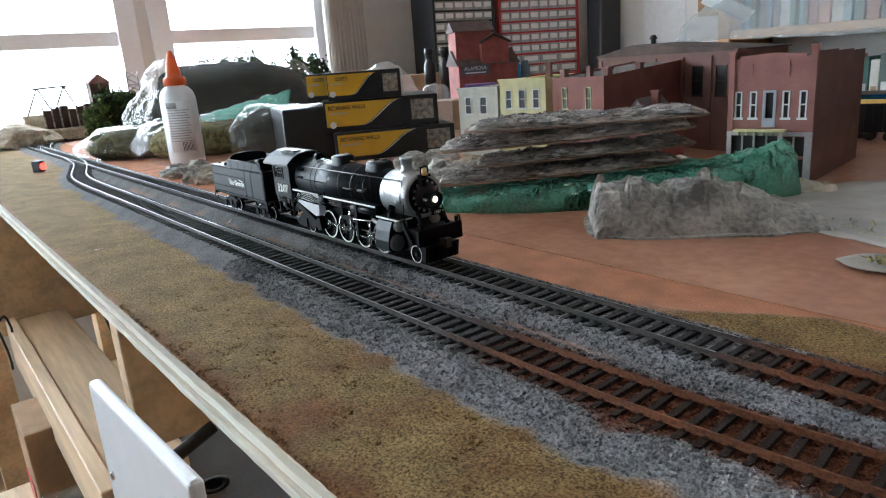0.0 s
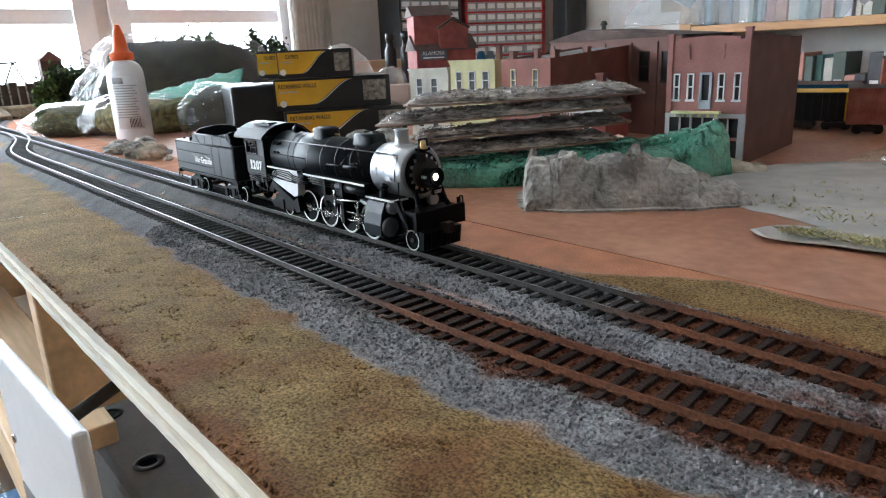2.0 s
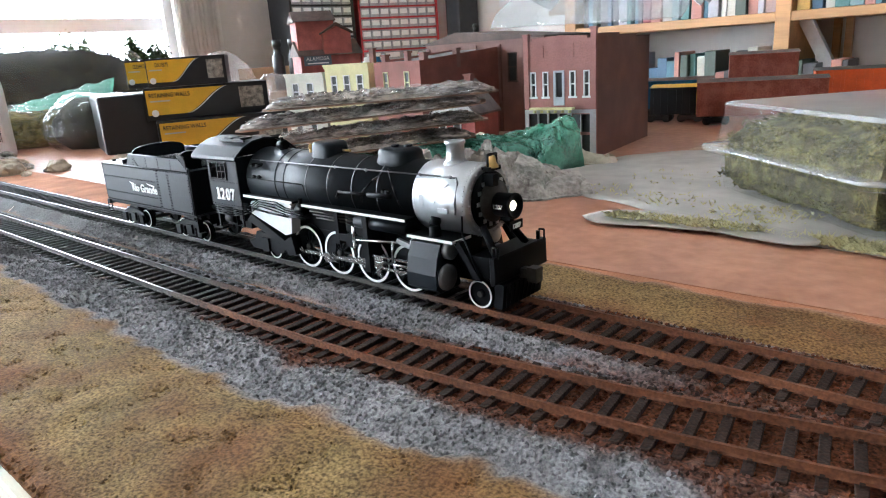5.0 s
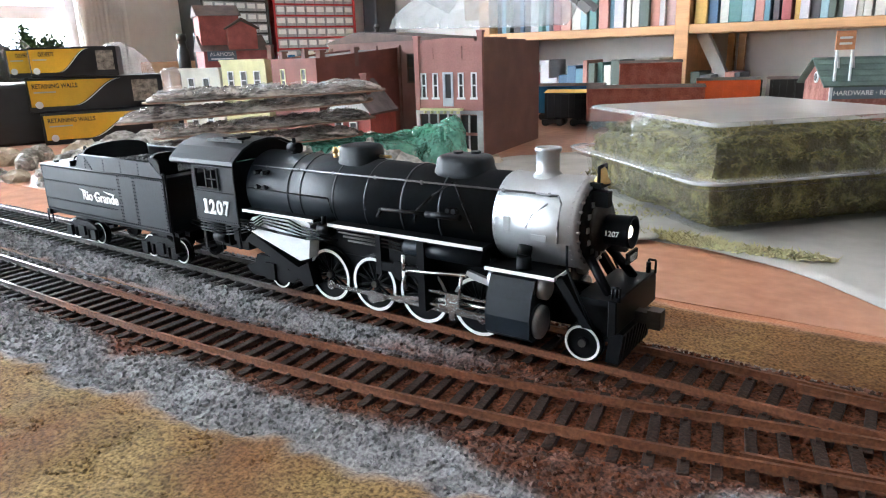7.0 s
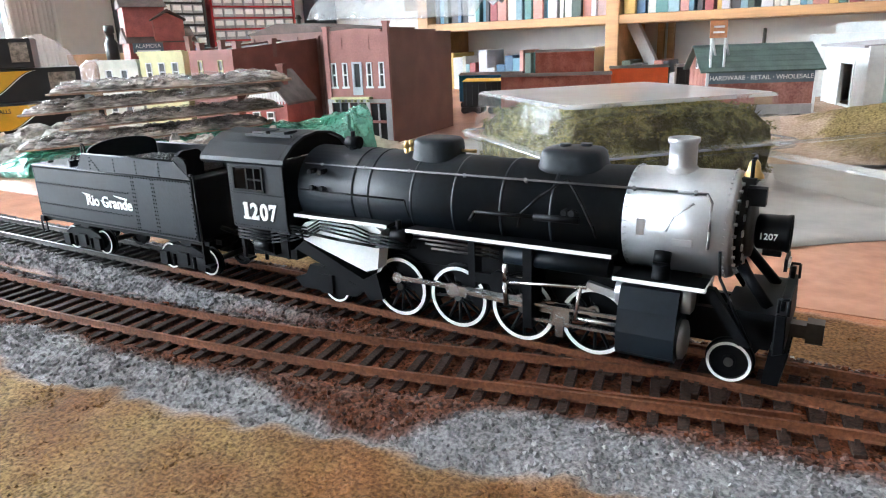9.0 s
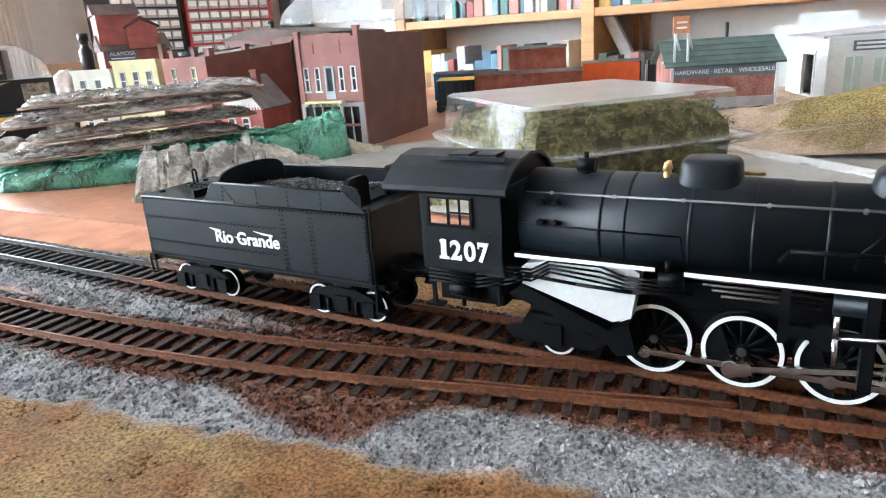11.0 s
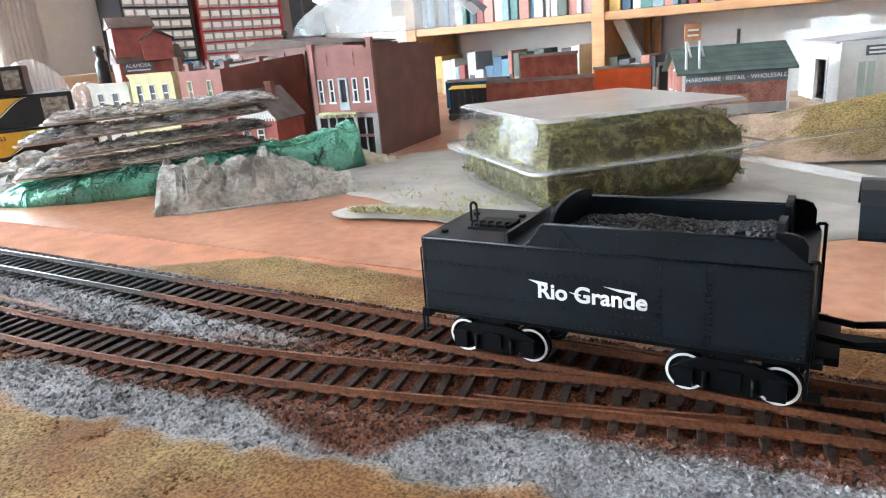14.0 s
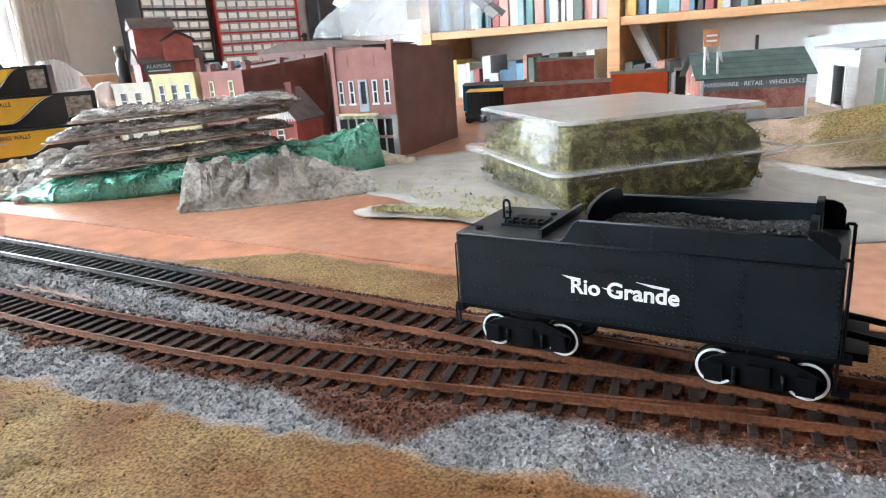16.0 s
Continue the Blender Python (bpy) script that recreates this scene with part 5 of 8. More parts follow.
    for wc in (-190.5, -254.3):
        c = wc - OX
        bm = bmn()
        for sd in (-1, 1):
            prism(bm, [((x + c) * mm, z * mm) for x, z in ((-14, 6.6), (-13, 3.4), (-8, 3.2), (-5.2, 2.2), (5.2, 2.2), (8, 3.2), (13, 3.4), (14, 6.6), (11, 8.8), (5.5, 10.6), (-5.5, 10.6), (-11, 8.8))], "y", sd * 9.8 * mm, sd * 11.2 * mm)
            for x in (-10.6, 10.6):
                mbox(bm, c + x - 2.1, c + x + 2.1, sd * 11.8 - 0.8, sd * 11.8 + 0.8, 2.6, 7.6)
            mbox(bm, c - 2.6, c + 2.6, sd * 11.5 - 0.7, sd * 11.5 + 0.7, 3.6, 8.2)
            for x in (-5.6, 5.6):
                mcyl(bm, (c + x, sd * 11.5, 2.5), (c + x, sd * 11.5, 7), 0.7, 8)
        mbox(bm, c - 3, c + 3, -10, 10, 6, 13.5)
        part("truck_frame", bm, K2, T, "black cast truck side frame")
        for x in (-10.6, 10.6):
            axles.append((axle_set(T, "wheel_axle", c + x, RP, 0, False, 9.6, "wheel"), c + x, RP))
    return T, axles, OX


LOCO, LWHEELS, RODS = locomotive()
TENDER, TWHEELS, TOX = tender()
# where the pilot wheel stands, in metres along the track, second by second
RUN = [(0, -0.012), (0.5, 0.003), (1, 0.0185), (1.5, 0.035), (2, 0.0515), (2.5, 0.0722), (3, 0.0955), (3.5, 0.1184), (4, 0.1416), (4.2, 0.1515), (6.3, 0.2545), (6.5, 0.2653), (7, 0.2893), (7.5, 0.3131), (8, 0.3368), (8.5, 0.3607), (8.7, 0.37), (10.8, 0.4652), (11, 0.4741), (11.5, 0.4988), (12, 0.5233), (12.5, 0.5475), (13, 0.566), (13.5, 0.5785), (14, 0.5855), (14.5, 0.587), (16, 0.5872)]


def run_at(t):
    """Smooth position between the rows of RUN."""
    ts, xs = [r[0] for r in RUN], [r[1] for r in RUN]
    i = max(0, min(len(ts) - 2, next((k for k in range(len(ts) - 1) if ts[k + 1] >= t), len(ts) - 2)))
    def slope(k):
        a, b = max(0, k - 1), min(len(ts) - 1, k + 1)
        return (xs[b] - xs[a]) / (ts[b] - ts[a])
    h = ts[i + 1] - ts[i]
    u = (t - ts[i]) / h
    return (2 * u ** 3 - 3 * u * u + 1) * xs[i] + (u ** 3 - 2 * u * u + u) * h * slope(i) + (-2 * u ** 3 + 3 * u * u) * xs[i + 1] + (u ** 3 - u * u) * h * slope(i + 1)


def motions():
    ts = [k / 10 for k in range(161)]
    pos = [run_at(t) for t in ts]
    walk(LOCO, [(t, pose(x, 0, RAILTOP)) for t, x in zip(ts, pos)])
    walk(TENDER, [(t, pose(x + TOX * mm, 0, RAILTOP)) for t, x in zip(ts, pos)])
    for ax, x, r in LWHEELS + TWHEELS:
        walk(ax, [(t, pose(x * mm, 0, r * mm, 0, math.degrees(p / (r * mm)), 0)) for t, p in zip(ts, pos)])
    for kind, sd, y, ob in RODS:
        rows = []
        for t, p in zip(ts, pos):
            a = p / (RD * mm) + (0 if sd < 0 else math.pi / 2) + 2.4
            cx, cz = CRANK * math.sin(a), CRANK * math.cos(a)
            bx, bz = DRIVE_X[2] + cx, RD + cz
            px = bx + math.sqrt(33 ** 2 - (bz - 11.2) ** 2)
            if kind == "side":
                rows.append((t, pose((DRIVE_X[3] + cx) * mm, y * mm, (RD + cz) * mm)))
            elif kind == "main":
                rows.append((t, pose(bx * mm, y * mm, bz * mm, 0, math.degrees(math.asin((bz - 11.2) / 33)), 0)))
            else:
                rows.append((t, pose(px * mm, y * mm, 11.2 * mm)))
        walk(ob, rows)


# ---- model buildings ----
def facing(x0, y0, x1, y1, z=0.0):
    """Frame whose x runs along a front from one corner to the other and whose -y looks out; returns it with the front's length."""
    a = math.degrees(math.atan2(y1 - y0, x1 - x0))
    return pose(x0, y0, z, 0, 0, a), math.hypot(x1 - x0, y1 - y0)


def sash(parent, x, z, w, h, mat, y=0.0, name="window", proud=0.0006):
    """Window set in a hole: casing, meeting bar, dark pane and sill."""
    bm = bmn()
    t = 0.0011
    for a in ((x, x + t, z, z + h), (x + w - t, x + w, z, z + h), (x, x + w, z + h - t, z + h), (x, x + w, z + h / 2 - t / 2, z + h / 2 + t / 2), (x - t, x + w + t, z - t, z + t * 0.6)):
        box(bm, a[0], a[1], y - proud, y + 0.0012, a[2], a[3])
    win = part(name, bm, mat, parent)
    bm = bmn()
    box(bm, x + t * 0.5, x + w - t * 0.5, y + 0.0007, y + 0.0010, z, z + h)
    part("pane", bm, M["dark"], win)
    return win


def pink_store():
    m, w = facing(-0.0188, 0.3255, 0.0460, 0.3345)
    S = thing("brick_store", m, "pink painted two-storey model brick store with darker brown sides", "model building", "model town buildings")
    d = 0.141
    H = 0.0985
    wins = [(0.0054, 0.0056), (0.0170, 0.0056), (0.0418, 0.0056), (0.0542, 0.0056)]
    holes = [(x, x + k, 0.0515, 0.073) for x, k in wins] + [(0.0272, 0.0372, 0.0445, 0.0735)] + [(0.0035, 0.021, 0.020, 0.0375), (0.0225, 0.040, 0.004, 0.0375), (0.0435, 0.0600, 0.022, 0.037), (0.0435, 0.0600, 0.001, 0.0195)]
    bm = bmn()
    wall_with_holes(bm, w, 0.0, H, 0.002, holes)
    prism(bm, [(0.008, H), (w - 0.008, H), (w - 0.008, H + 0.002), (w / 2, H + 0.0035), (0.008, H + 0.002)], "y", 0, 0.002)
    part("front_wall", bm, M["brick_pink"], S, "dusty pink front with pilasters")
    for a, b, t in ((0, 0.0045, H + 0.004), (w - 0.0045, w, H + 0.0065)):
        bm = bmn()
        box(bm, a, b, -0.0015, 0.003, 0.042, t)
        box(bm, a - 0.0006, b + 0.0006, -0.002, 0.0035, t, t + 0.002)
        part("pilaster", bm, M["brick_pink"], S)
    bm = bmn()
    for a in ((0.0175, 0.046, 0.0838, 0.0847), (0.0175, 0.046, 0.0942, 0.0951), (0.0175, 0.0185, 0.0838, 0.0951), (0.045, 0.046, 0.0838, 0.0951)):
        box(bm, a[0], a[1], -0.0008, 0.0005, a[2], a[3])
    part("sign_panel", bm, M["brick_pink"], S)
    bm = bmn()
    prism(bm, [(0.002, 0), (d, 0), (d, H - 0.0005), (d * 0.72, H - 0.0005), (d * 0.72, H + 0.001), (d * 0.38, H + 0.001), (d * 0.38, H + 0.0025), (0.002, H + 0.0025)], "x", w - 0.002, w)
    part("side_wall", bm, M["brick_brown"], S, "brown side with a stepped parapet, darker than the front")
    bm = bmn()
    box(bm, 0, 0.002, 0.002, d, 0, H)
    part("side_wall", bm, M["brick_brown"], S)
    bm = bmn()
    box(bm, 0.002, w - 0.002, d - 0.002, d, 0, H - 0.004)
    part("back_wall", bm, M["brick_brown"], S)
    bm = bmn()
    box(bm, 0.002, w - 0.002, 0.002, d - 0.002, H - 0.012, H - 0.010)
    part("roof", bm, M["roofgrey"], S)
    bm = bmn()
    for i in range(3):
        box(bm, w - 0.0004, w + 0.0006, d * (0.02, 0.38, 0.72)[i], d * (0.38, 0.72, 1.0)[i], H + (0.0025, 0.001, -0.0005)[i], H + (0.0032, 0.0017, 0.0002)[i])
    part("coping", bm, M["brick_brown"], S)
    for x, k in wins:
        sash(S, x, 0.0515, k, 0.0215, M["cleanwhite"])
    bm = bmn()
    for a in ((0.0272, 0.0292, 0.0445, 0.0735), (0.0352, 0.0372, 0.0445, 0.0735), (0.0272, 0.0372, 0.0718, 0.0735), (0.0272, 0.0372, 0.0445, 0.0515)):
        box(bm, a[0], a[1], -0.0008, 0.0014, a[2], a[3])
    dr = part("upper_door", bm, M["palebl"], S, "pale blue balcony door")
    bm = bmn()
    box(bm, 0.0287, 0.0357, 0.0008, 0.0012, 0.05, 0.0725)
    part("pane", bm, M["dark"], dr)
    bm = bmn()
    box(bm, 0.007, 0.0465, -0.007, 0.0, 0.0412, 0.0430)
    for i in range(6):
        box(bm, 0.010 + i * 0.0065, 0.0112 + i * 0.0065, -0.006, 0.0, 0.0385, 0.0405)
    part("canopy", bm, M["cream"], S, "cream canopy board on brackets")
    for xa, xb, za, zb in ((0, 0.0035, 0, 0.041), (0.021, 0.0225, 0, 0.041), (0.040, 0.0435, 0, 0.041), (0.060, w, 0, 0.041)):
        bm = bmn()
        box(bm, xa, xb, -0.0012, -0.0002, za, zb)
        part("shop_post", bm, M["greysill"], S, "grey shop-front post")
    bm = bmn()
    box(bm, 0.0, w, -0.0016, -0.0012, 0.0378, 0.041)
    part("shop_lintel", bm, M["greysill"], S, "grey shop-front lintel")
    for h in holes[5:]:
        bm = bmn()
        box(bm, h[0] - 0.0005, h[1] + 0.0005, 0.0012, 0.0016, h[2] - 0.0005, h[3] + 0.0005)
        part("pane", bm, M["dark"], S)
        bm = bmn()
        c = (h[0] + h[1]) / 2
        box(bm, c - 0.0005, c + 0.0005, -0.0008, 0.0014, h[2], h[3])
        part("glazing_bar", bm, M["greysill"], S)
    bm = bmn()
    for i in range(16):
        z = 0.006 + i * 0.0056
        box(bm, w - 0.0003, w + 0.0002, 0.003, d - 0.001, z, z + 0.005)
    part("brick_course", bm, M["brick_brown"], S)


pink_store()


def simple_front(name, x0, y0, x1, y1, d, h, mat, wins, trim, label, z=0.0, roof="roofgrey", cornice=True, chim=(), slope=0.0):
    """A small flat-roofed town building with sash windows in its front."""
    m, w = facing(x0, y0, x1, y1, z)
    S = thing(name, m, label, "model building", "model town buildings")
    bm = bmn()
    holes = [(w * a, w * b, c, e) for a, b, c, e in wins]
    wall_with_holes(bm, w, 0, h, 0.002, holes)
    part("front_wall", bm, mat, S)
    for xa, xb in ((0, 0.002), (w - 0.002, w)):
        bm = bmn()
        prism(bm, [(0.002, 0), (d, 0), (d, h - slope), (0.002, h)], "x", xa, xb)
        part("side_wall", bm, mat, S)
    bm = bmn()
    box(bm, 0.002, w - 0.002, d - 0.002, d, 0, h - slope)
    part("back_wall", bm, mat, S)
    bm = bmn()
    prism(bm, [(0.002, h - 0.004), (d - 0.002, h - slope - 0.004), (d - 0.002, h - slope - 0.002), (0.002, h - 0.002)], "x", 0.002, w - 0.002)
    part("roof", bm, M[roof], S)
    if cornice:
        bm = bmn()
        box(bm, -0.001, w + 0.001, -0.0025, 0.003, h - 0.001, h + 0.001)
        box(bm, -0.0005, w + 0.0005, -0.0012, 0.002, h - 0.0035, h - 0.001)
        part("cornice", bm, mat, S)
    for a, b, c, e in holes:
        sash(S, a, c, b - a, e - c, trim)
    for cx, cy, r, ch in chim:
        bm = bmn()
        box(bm, w * cx - r, w * cx + r, d * cy - r, d * cy + r, h - 0.01, h + ch)
        box(bm, w * cx - r * 1.3, w * cx + r * 1.3, d * cy - r * 1.3, d * cy + r * 1.3, h + ch, h + ch + 0.002)
        part("chimney", bm, M["brick_brown"], S)
    return S, w


simple_front("town_house", -0.372, 0.331, -0.313, 0.341, 0.12, 0.0805, M["offwhite"], [(0.16, 0.34, 0.050, 0.0705), (0.55, 0.73, 0.050, 0.0705), (0.16, 0.34, 0.012, 0.032), (0.55, 0.73, 0.012, 0.032)], M["cleanwhite"], "off-white two-storey model house with dark windows")
simple_front("town_shop", -0.311, 0.343, -0.250, 0.355, 0.12, 0.0885, M["cream"], [(0.13, 0.27, 0.056, 0.077), (0.42, 0.57, 0.056, 0.077), (0.72, 0.87, 0.056, 0.077)], M["cleanwhite"], "pale yellow model shop with three tall windows", chim=((0.85, 0.2, 0.0028, 0.014),), roof="lime")
simple_front("brick_warehouse", -0.239, 0.354, -0.166, 0.350, 0.17, 0.0885, M["brick_red"], [(0.2, 0.31, 0.055, 0.078), (0.66, 0.77, 0.055, 0.078)], M["cream"], "red-brown brick model warehouse with cream window frames", cornice=False, chim=((0.12, 0.06, 0.0032, 0.006), (0.62, 0.06, 0.0028, 0.008), (0.95, 0.06, 0.0035, 0.006), (0.96, 0.35, 0.003, 0.008)), slope=-0.012)


def tall_block():
    S, w = simple_front("brick_mill", -0.290, 0.50, -0.088, 0.466, 0.08, 0.104, M["brick_brown"], [(0.30, 0.36, 0.056, 0.088), (0.52, 0.59, 0.058, 0.090), (0.72, 0.79, 0.058, 0.090), (0.87, 0.94, 0.058, 0.09)], M["roofbrown"], "long dark brown brick model mill with a shallow gable", chim=())
    bm = bmn()
    prism(bm, [(-0.003, 0.1042), (w + 0.003, 0.1042), (w + 0.003, 0.1055), (w * 0.3, 0.117), (-0.003, 0.1055)], "y", -0.004, 0.083)
    part("gable_roof", bm, M["roofbrown"], S)
    for fx in (0.0, 0.44, 0.64, 0.82, 0.97):
        bm = bmn()
        box(bm, w * fx, w * fx + 0.006, -0.002, 0.001, 0, 0.1)
        part("pilaster", bm, M["brick_brown"], S)
    bm = bmn()
    cyl(bm, (w * 0.3, 0.03, 0.112), (w * 0.3, 0.03, 0.122), 0.003, 10)
    cyl(bm, (w * 0.3, 0.03, 0.122), (w * 0.3, 0.03, 0.127), 0.005, 10, 0, 0.0025)
    part("roof_vent", bm, M["darkmetal"], S, "sheet-metal roof vent")


tall_block()


def small_shed():
    m, w = facing(-0.1500, 0.3450, -0.1010, 0.3554)
    S = thing("model_shed", m, "small red model shed with a white ribbed gable and dark roof", "model building", "model town buildings")
    d, he, hp = 0.056, 0.035, 0.0635
    for nm, q in (("front_wall", (0, w, 0, 0.002)), ("side_wall", (w - 0.002, w, 0.002, d)), ("side_wall", (0, 0.002, 0.002, d)), ("back_wall", (0.002, w - 0.002, d - 0.002, d))):
        bm = bmn()
        box(bm, *q, 0, he)
        part(nm, bm, M["barn"], S)
    bm = bmn()
    prism(bm, [(0, he), (w, he), (w / 2, hp)], "y", 0.0, 0.002)
    gb = part("gable", bm, M["cleanwhite"], S, "white ribbed gable")
    for i in range(15):
        x = w * (i + 0.5) / 15
        top = he + (hp - he) * (1 - abs(x - w / 2) / (w / 2)) - 0.0006
        bm = bmn()
        box(bm, x - 0.0007, x + 0.0007, -0.0008, 0.0, he - 0.0025, top)
        part("rib", bm, M["cleanwhite"], gb)
    for sd in (0, 1):
        bm = bmn()
        e = -0.003 if sd == 0 else w + 0.003
        ez = he - 0.0035
        prism(bm, [(e, ez), (w / 2, hp + 0.0005), (w / 2, hp + 0.0025), (e, ez + 0.002)], "y", -0.002, d + 0.002)
        part("roof_slope", bm, M["roofgrey"], S)
    bm = bmn()
    box(bm, w * 0.62, w * 0.62 + 0.007, 0.018, 0.026, he + 0.008, 0.070)
    box(bm, w * 0.62 - 0.001, w * 0.62 + 0.008, 0.017, 0.027, 0.070, 0.0722)
    part("chimney", bm, M["brick_red"], S, "red brick chimney")
    for x in (0.009, 0.026):
        sash(S, x, 0.012, 0.009, 0.013, M["cleanwhite"], -0.0012)


small_shed()


def elevator():
    m, w = facing(-0.656, 0.575, -0.606, 0.669)
    S = thing("grain_elevator", m, "dark red model grain elevator with stepped brown roofs", "model building", "model town buildings")
    d = 0.09
    bm = bmn()
    box(bm, 0, w, 0, d, 0, 0.106)
    part("lower_house", bm, M["barn"], S)
    bm = bmn()
    prism(bm, [(-0.006, 0.104), (d + 0.006, 0.104), (d / 2, 0.131)], "x", -0.004, w + 0.004)
    part("lower_roof", bm, M["roofbrown"], S)
    bm = bmn()
    box(bm, 0.0, w * 0.62, d * 0.15, d * 0.85, 0.106, 0.163)
    part("cupola", bm, M["barn"], S)
    bm = bmn()
    prism(bm, [(d * 0.1, 0.162), (d * 0.9, 0.162), (d * 0.5, 0.181)], "x", -0.004, w * 0.66)
    part("cupola_roof", bm, M["roofbrown"], S)
    bm = bmn()
    prism(bm, [(w * 0.4, 0.106), (w * 0.86, 0.106), (w * 0.86, 0.140), (w * 0.63, 0.152), (w * 0.4, 0.140)], "y", -0.002, d * 0.3)
    part("dormer", bm, M["barn"], S)
    bm = bmn()
    prism(bm, [(w * 0.37, 0.139), (w * 0.63, 0.1535), (w * 0.9, 0.139), (w * 0.9, 0.1415), (w * 0.63, 0.158), (w * 0.37, 0.1415)], "y", -0.005, d * 0.32)
    part("dormer_roof", bm, M["roofbrown"], S)
    bm = bmn()
    box(bm, w * 0.05, w * 0.5, -0.003, -0.001, 0.088, 0.105)
    sg = part("sign", bm, M["slate"], S, "dark sign with white lettering")
    lettering("sign_text", "ALAMOSA", M["white"], sg, pose(w * 0.275, -0.0031, 0.0992), 0.0062, w * 0.38)
    bm = bmn()
    box(bm, w * 0.1, w * 0.45, -0.0034, -0.003, 0.0905, 0.0925)
    part("sign_bar", bm, M["white"], sg)
    for z in (0.142,):
        sash(S, w * 0.16, z, 0.009, 0.013, M["brick_pink"], -0.0002 + d * 0.173)
    bm = bmn()
    for i in range(11):
        box(bm, i * w / 11 + 0.0004, (i + 1) * w / 11 - 0.0004, -0.0006, 0.0002, 0.0, 0.1035)
    part("siding", bm, M["barn"], S)


elevator()


def silo():
    bm = bmn()
    lathe(bm, [(0.018, 0), (0.018, 0.13), (0.017, 0.135), (0.0, 0.138)], "z", (0, 0, 0), 24)
    solid("white_canister", bm, M["cleanwhite"], "white cylindrical canister standing behind the elevator", "canister", m=pose(-0.86, 0.80, 0.02))


silo()


# ---- scenery on the table ----
def rockform(name, ctrl, label, mat, seed, category="rock casting"):
    """A cast rock ridge: a displaced sheet over a footprint given by front line, depth and height."""
    (xa, ya), (xb, yb), depth, hgt = ctrl
    nx, ny = 90, 40
    bm = bmn()
    d = Vector((xb - xa, yb - ya)).normalized()
    nrm = Vector((-d.y, d.x))
    L = math.hypot(xb - xa, yb - ya)
    grid = []
    for i in range(nx + 1):
        u = i / nx
        col = []
        for j in range(ny + 1):
            v = j / ny
            edge = 0.006 * noise.noise(Vector((u * 6, v * 2, seed)))
            x, y = u * L, v * depth
            prof = min(1, v / 0.22) ** 0.6 * (1 - ss(0.55, 1.0, v)) * min(1, u / 0.04) ** 0.4 * (1 - 0.7 * ss(0.5, 1.0, u))
            P = Vector((x * 38, y * 38, seed))
            w1 = noise.noise(P * 0.8 + Vector((0, 0, 5)))
            r1 = 1 - abs(noise.noise(P * 0.9 + Vector((w1, w1, 0)))) * 1.9
            r3 = noise.cell(Vector((x * 60 + 2 * w1, y * 60 + 2 * w1, seed)))
            Q = Vector((x * 58 + 0.5 * w1, y * 58 + 0.5 * w1, seed))
            ds, ps = noise.voronoi(Q)
            c0 = ps[0]
            off = Q - c0
            tilt = 0.75 * (off.x * noise.noise(c0 * 3.1) + off.y * noise.noise(c0 * 2.3 + Vector((4, 1, 0))))
            crack = 1 - ss(0.0, 0.16, ds[1] - ds[0])
            z = hgt * prof * (0.86 + 0.16 * noise.noise(c0 * 1.7) + 0.7 * tilt - 0.2 * crack + 0.05 * noise.noise(P * 2.6) + 0.05 * noise.noise(P * 7))
            p = Vector((xa, ya)) + d * x + nrm * (y + edge)
            col.append(bm.verts.new((p.x, p.y, max(-0.0005, z))))
        grid.append(col)
    for i in range(nx):
        for j in range(ny):
            bm.faces.new((grid[i][j], grid[i + 1][j], grid[i + 1][j + 1], grid[i][j + 1]))
    base = [grid[i][0] for i in range(nx + 1)] + [grid[nx][j] for j in range(1, ny + 1)] + [grid[i][ny] for i in range(nx - 1, -1, -1)] + [grid[0][j] for j in range(ny - 1, 0, -1)]
    low = [bm.verts.new((v.co.x, v.co.y, -0.0006)) for v in base]
    for i in range(len(base)):
        k = (i + 1) % len(base)
        bm.faces.new((base[i], low[i], low[k], base[k]))
    bm.faces.new(low)
    T = thing(name, pose(0, 0, 0), label, category)
    part("crag", bm, mat, T)
    # thin plaster left round the foot of the casting
    bm = bmn()
    rim = []
    for k in range(64):
        a = 2 * math.pi * k / 64
        u, v = 0.5 + 0.53 * math.copysign(abs(math.cos(a)) ** 0.5, math.cos(a)), 0.42 + 0.47 * math.copysign(abs(math.sin(a)) ** 0.5, math.sin(a))
        q = Vector((xa, ya)) + d * (u * L) + nrm * (v * depth + 0.004 * noise.noise(Vector((k * 0.35, seed, 1))))
        rim.append((q.x, q.y))
    prism(bm, rim, "z", 0.0003, 0.0016)
    part("plaster_flange", bm, mat, T, "thin plaster spread round the foot")


rockform("rock_casting", ((0.018, 0.106), (0.118, 0.200), 0.085, 0.033), "grey plaster rock casting with cracked ledges on the table", M["rock"], 3.0)
rockform("rock_casting", ((-0.235, 0.095), (-0.12, 0.128), 0.06, 0.022), "pale grey plaster rock casting among rubble", M["rock"], 8.0)
rockform("rock_casting", ((0.0, 0.255), (0.075, 0.315), 0.03, 0.02), "warm grey rock casting beside the brick store", M["rockwarm"], 13.0)


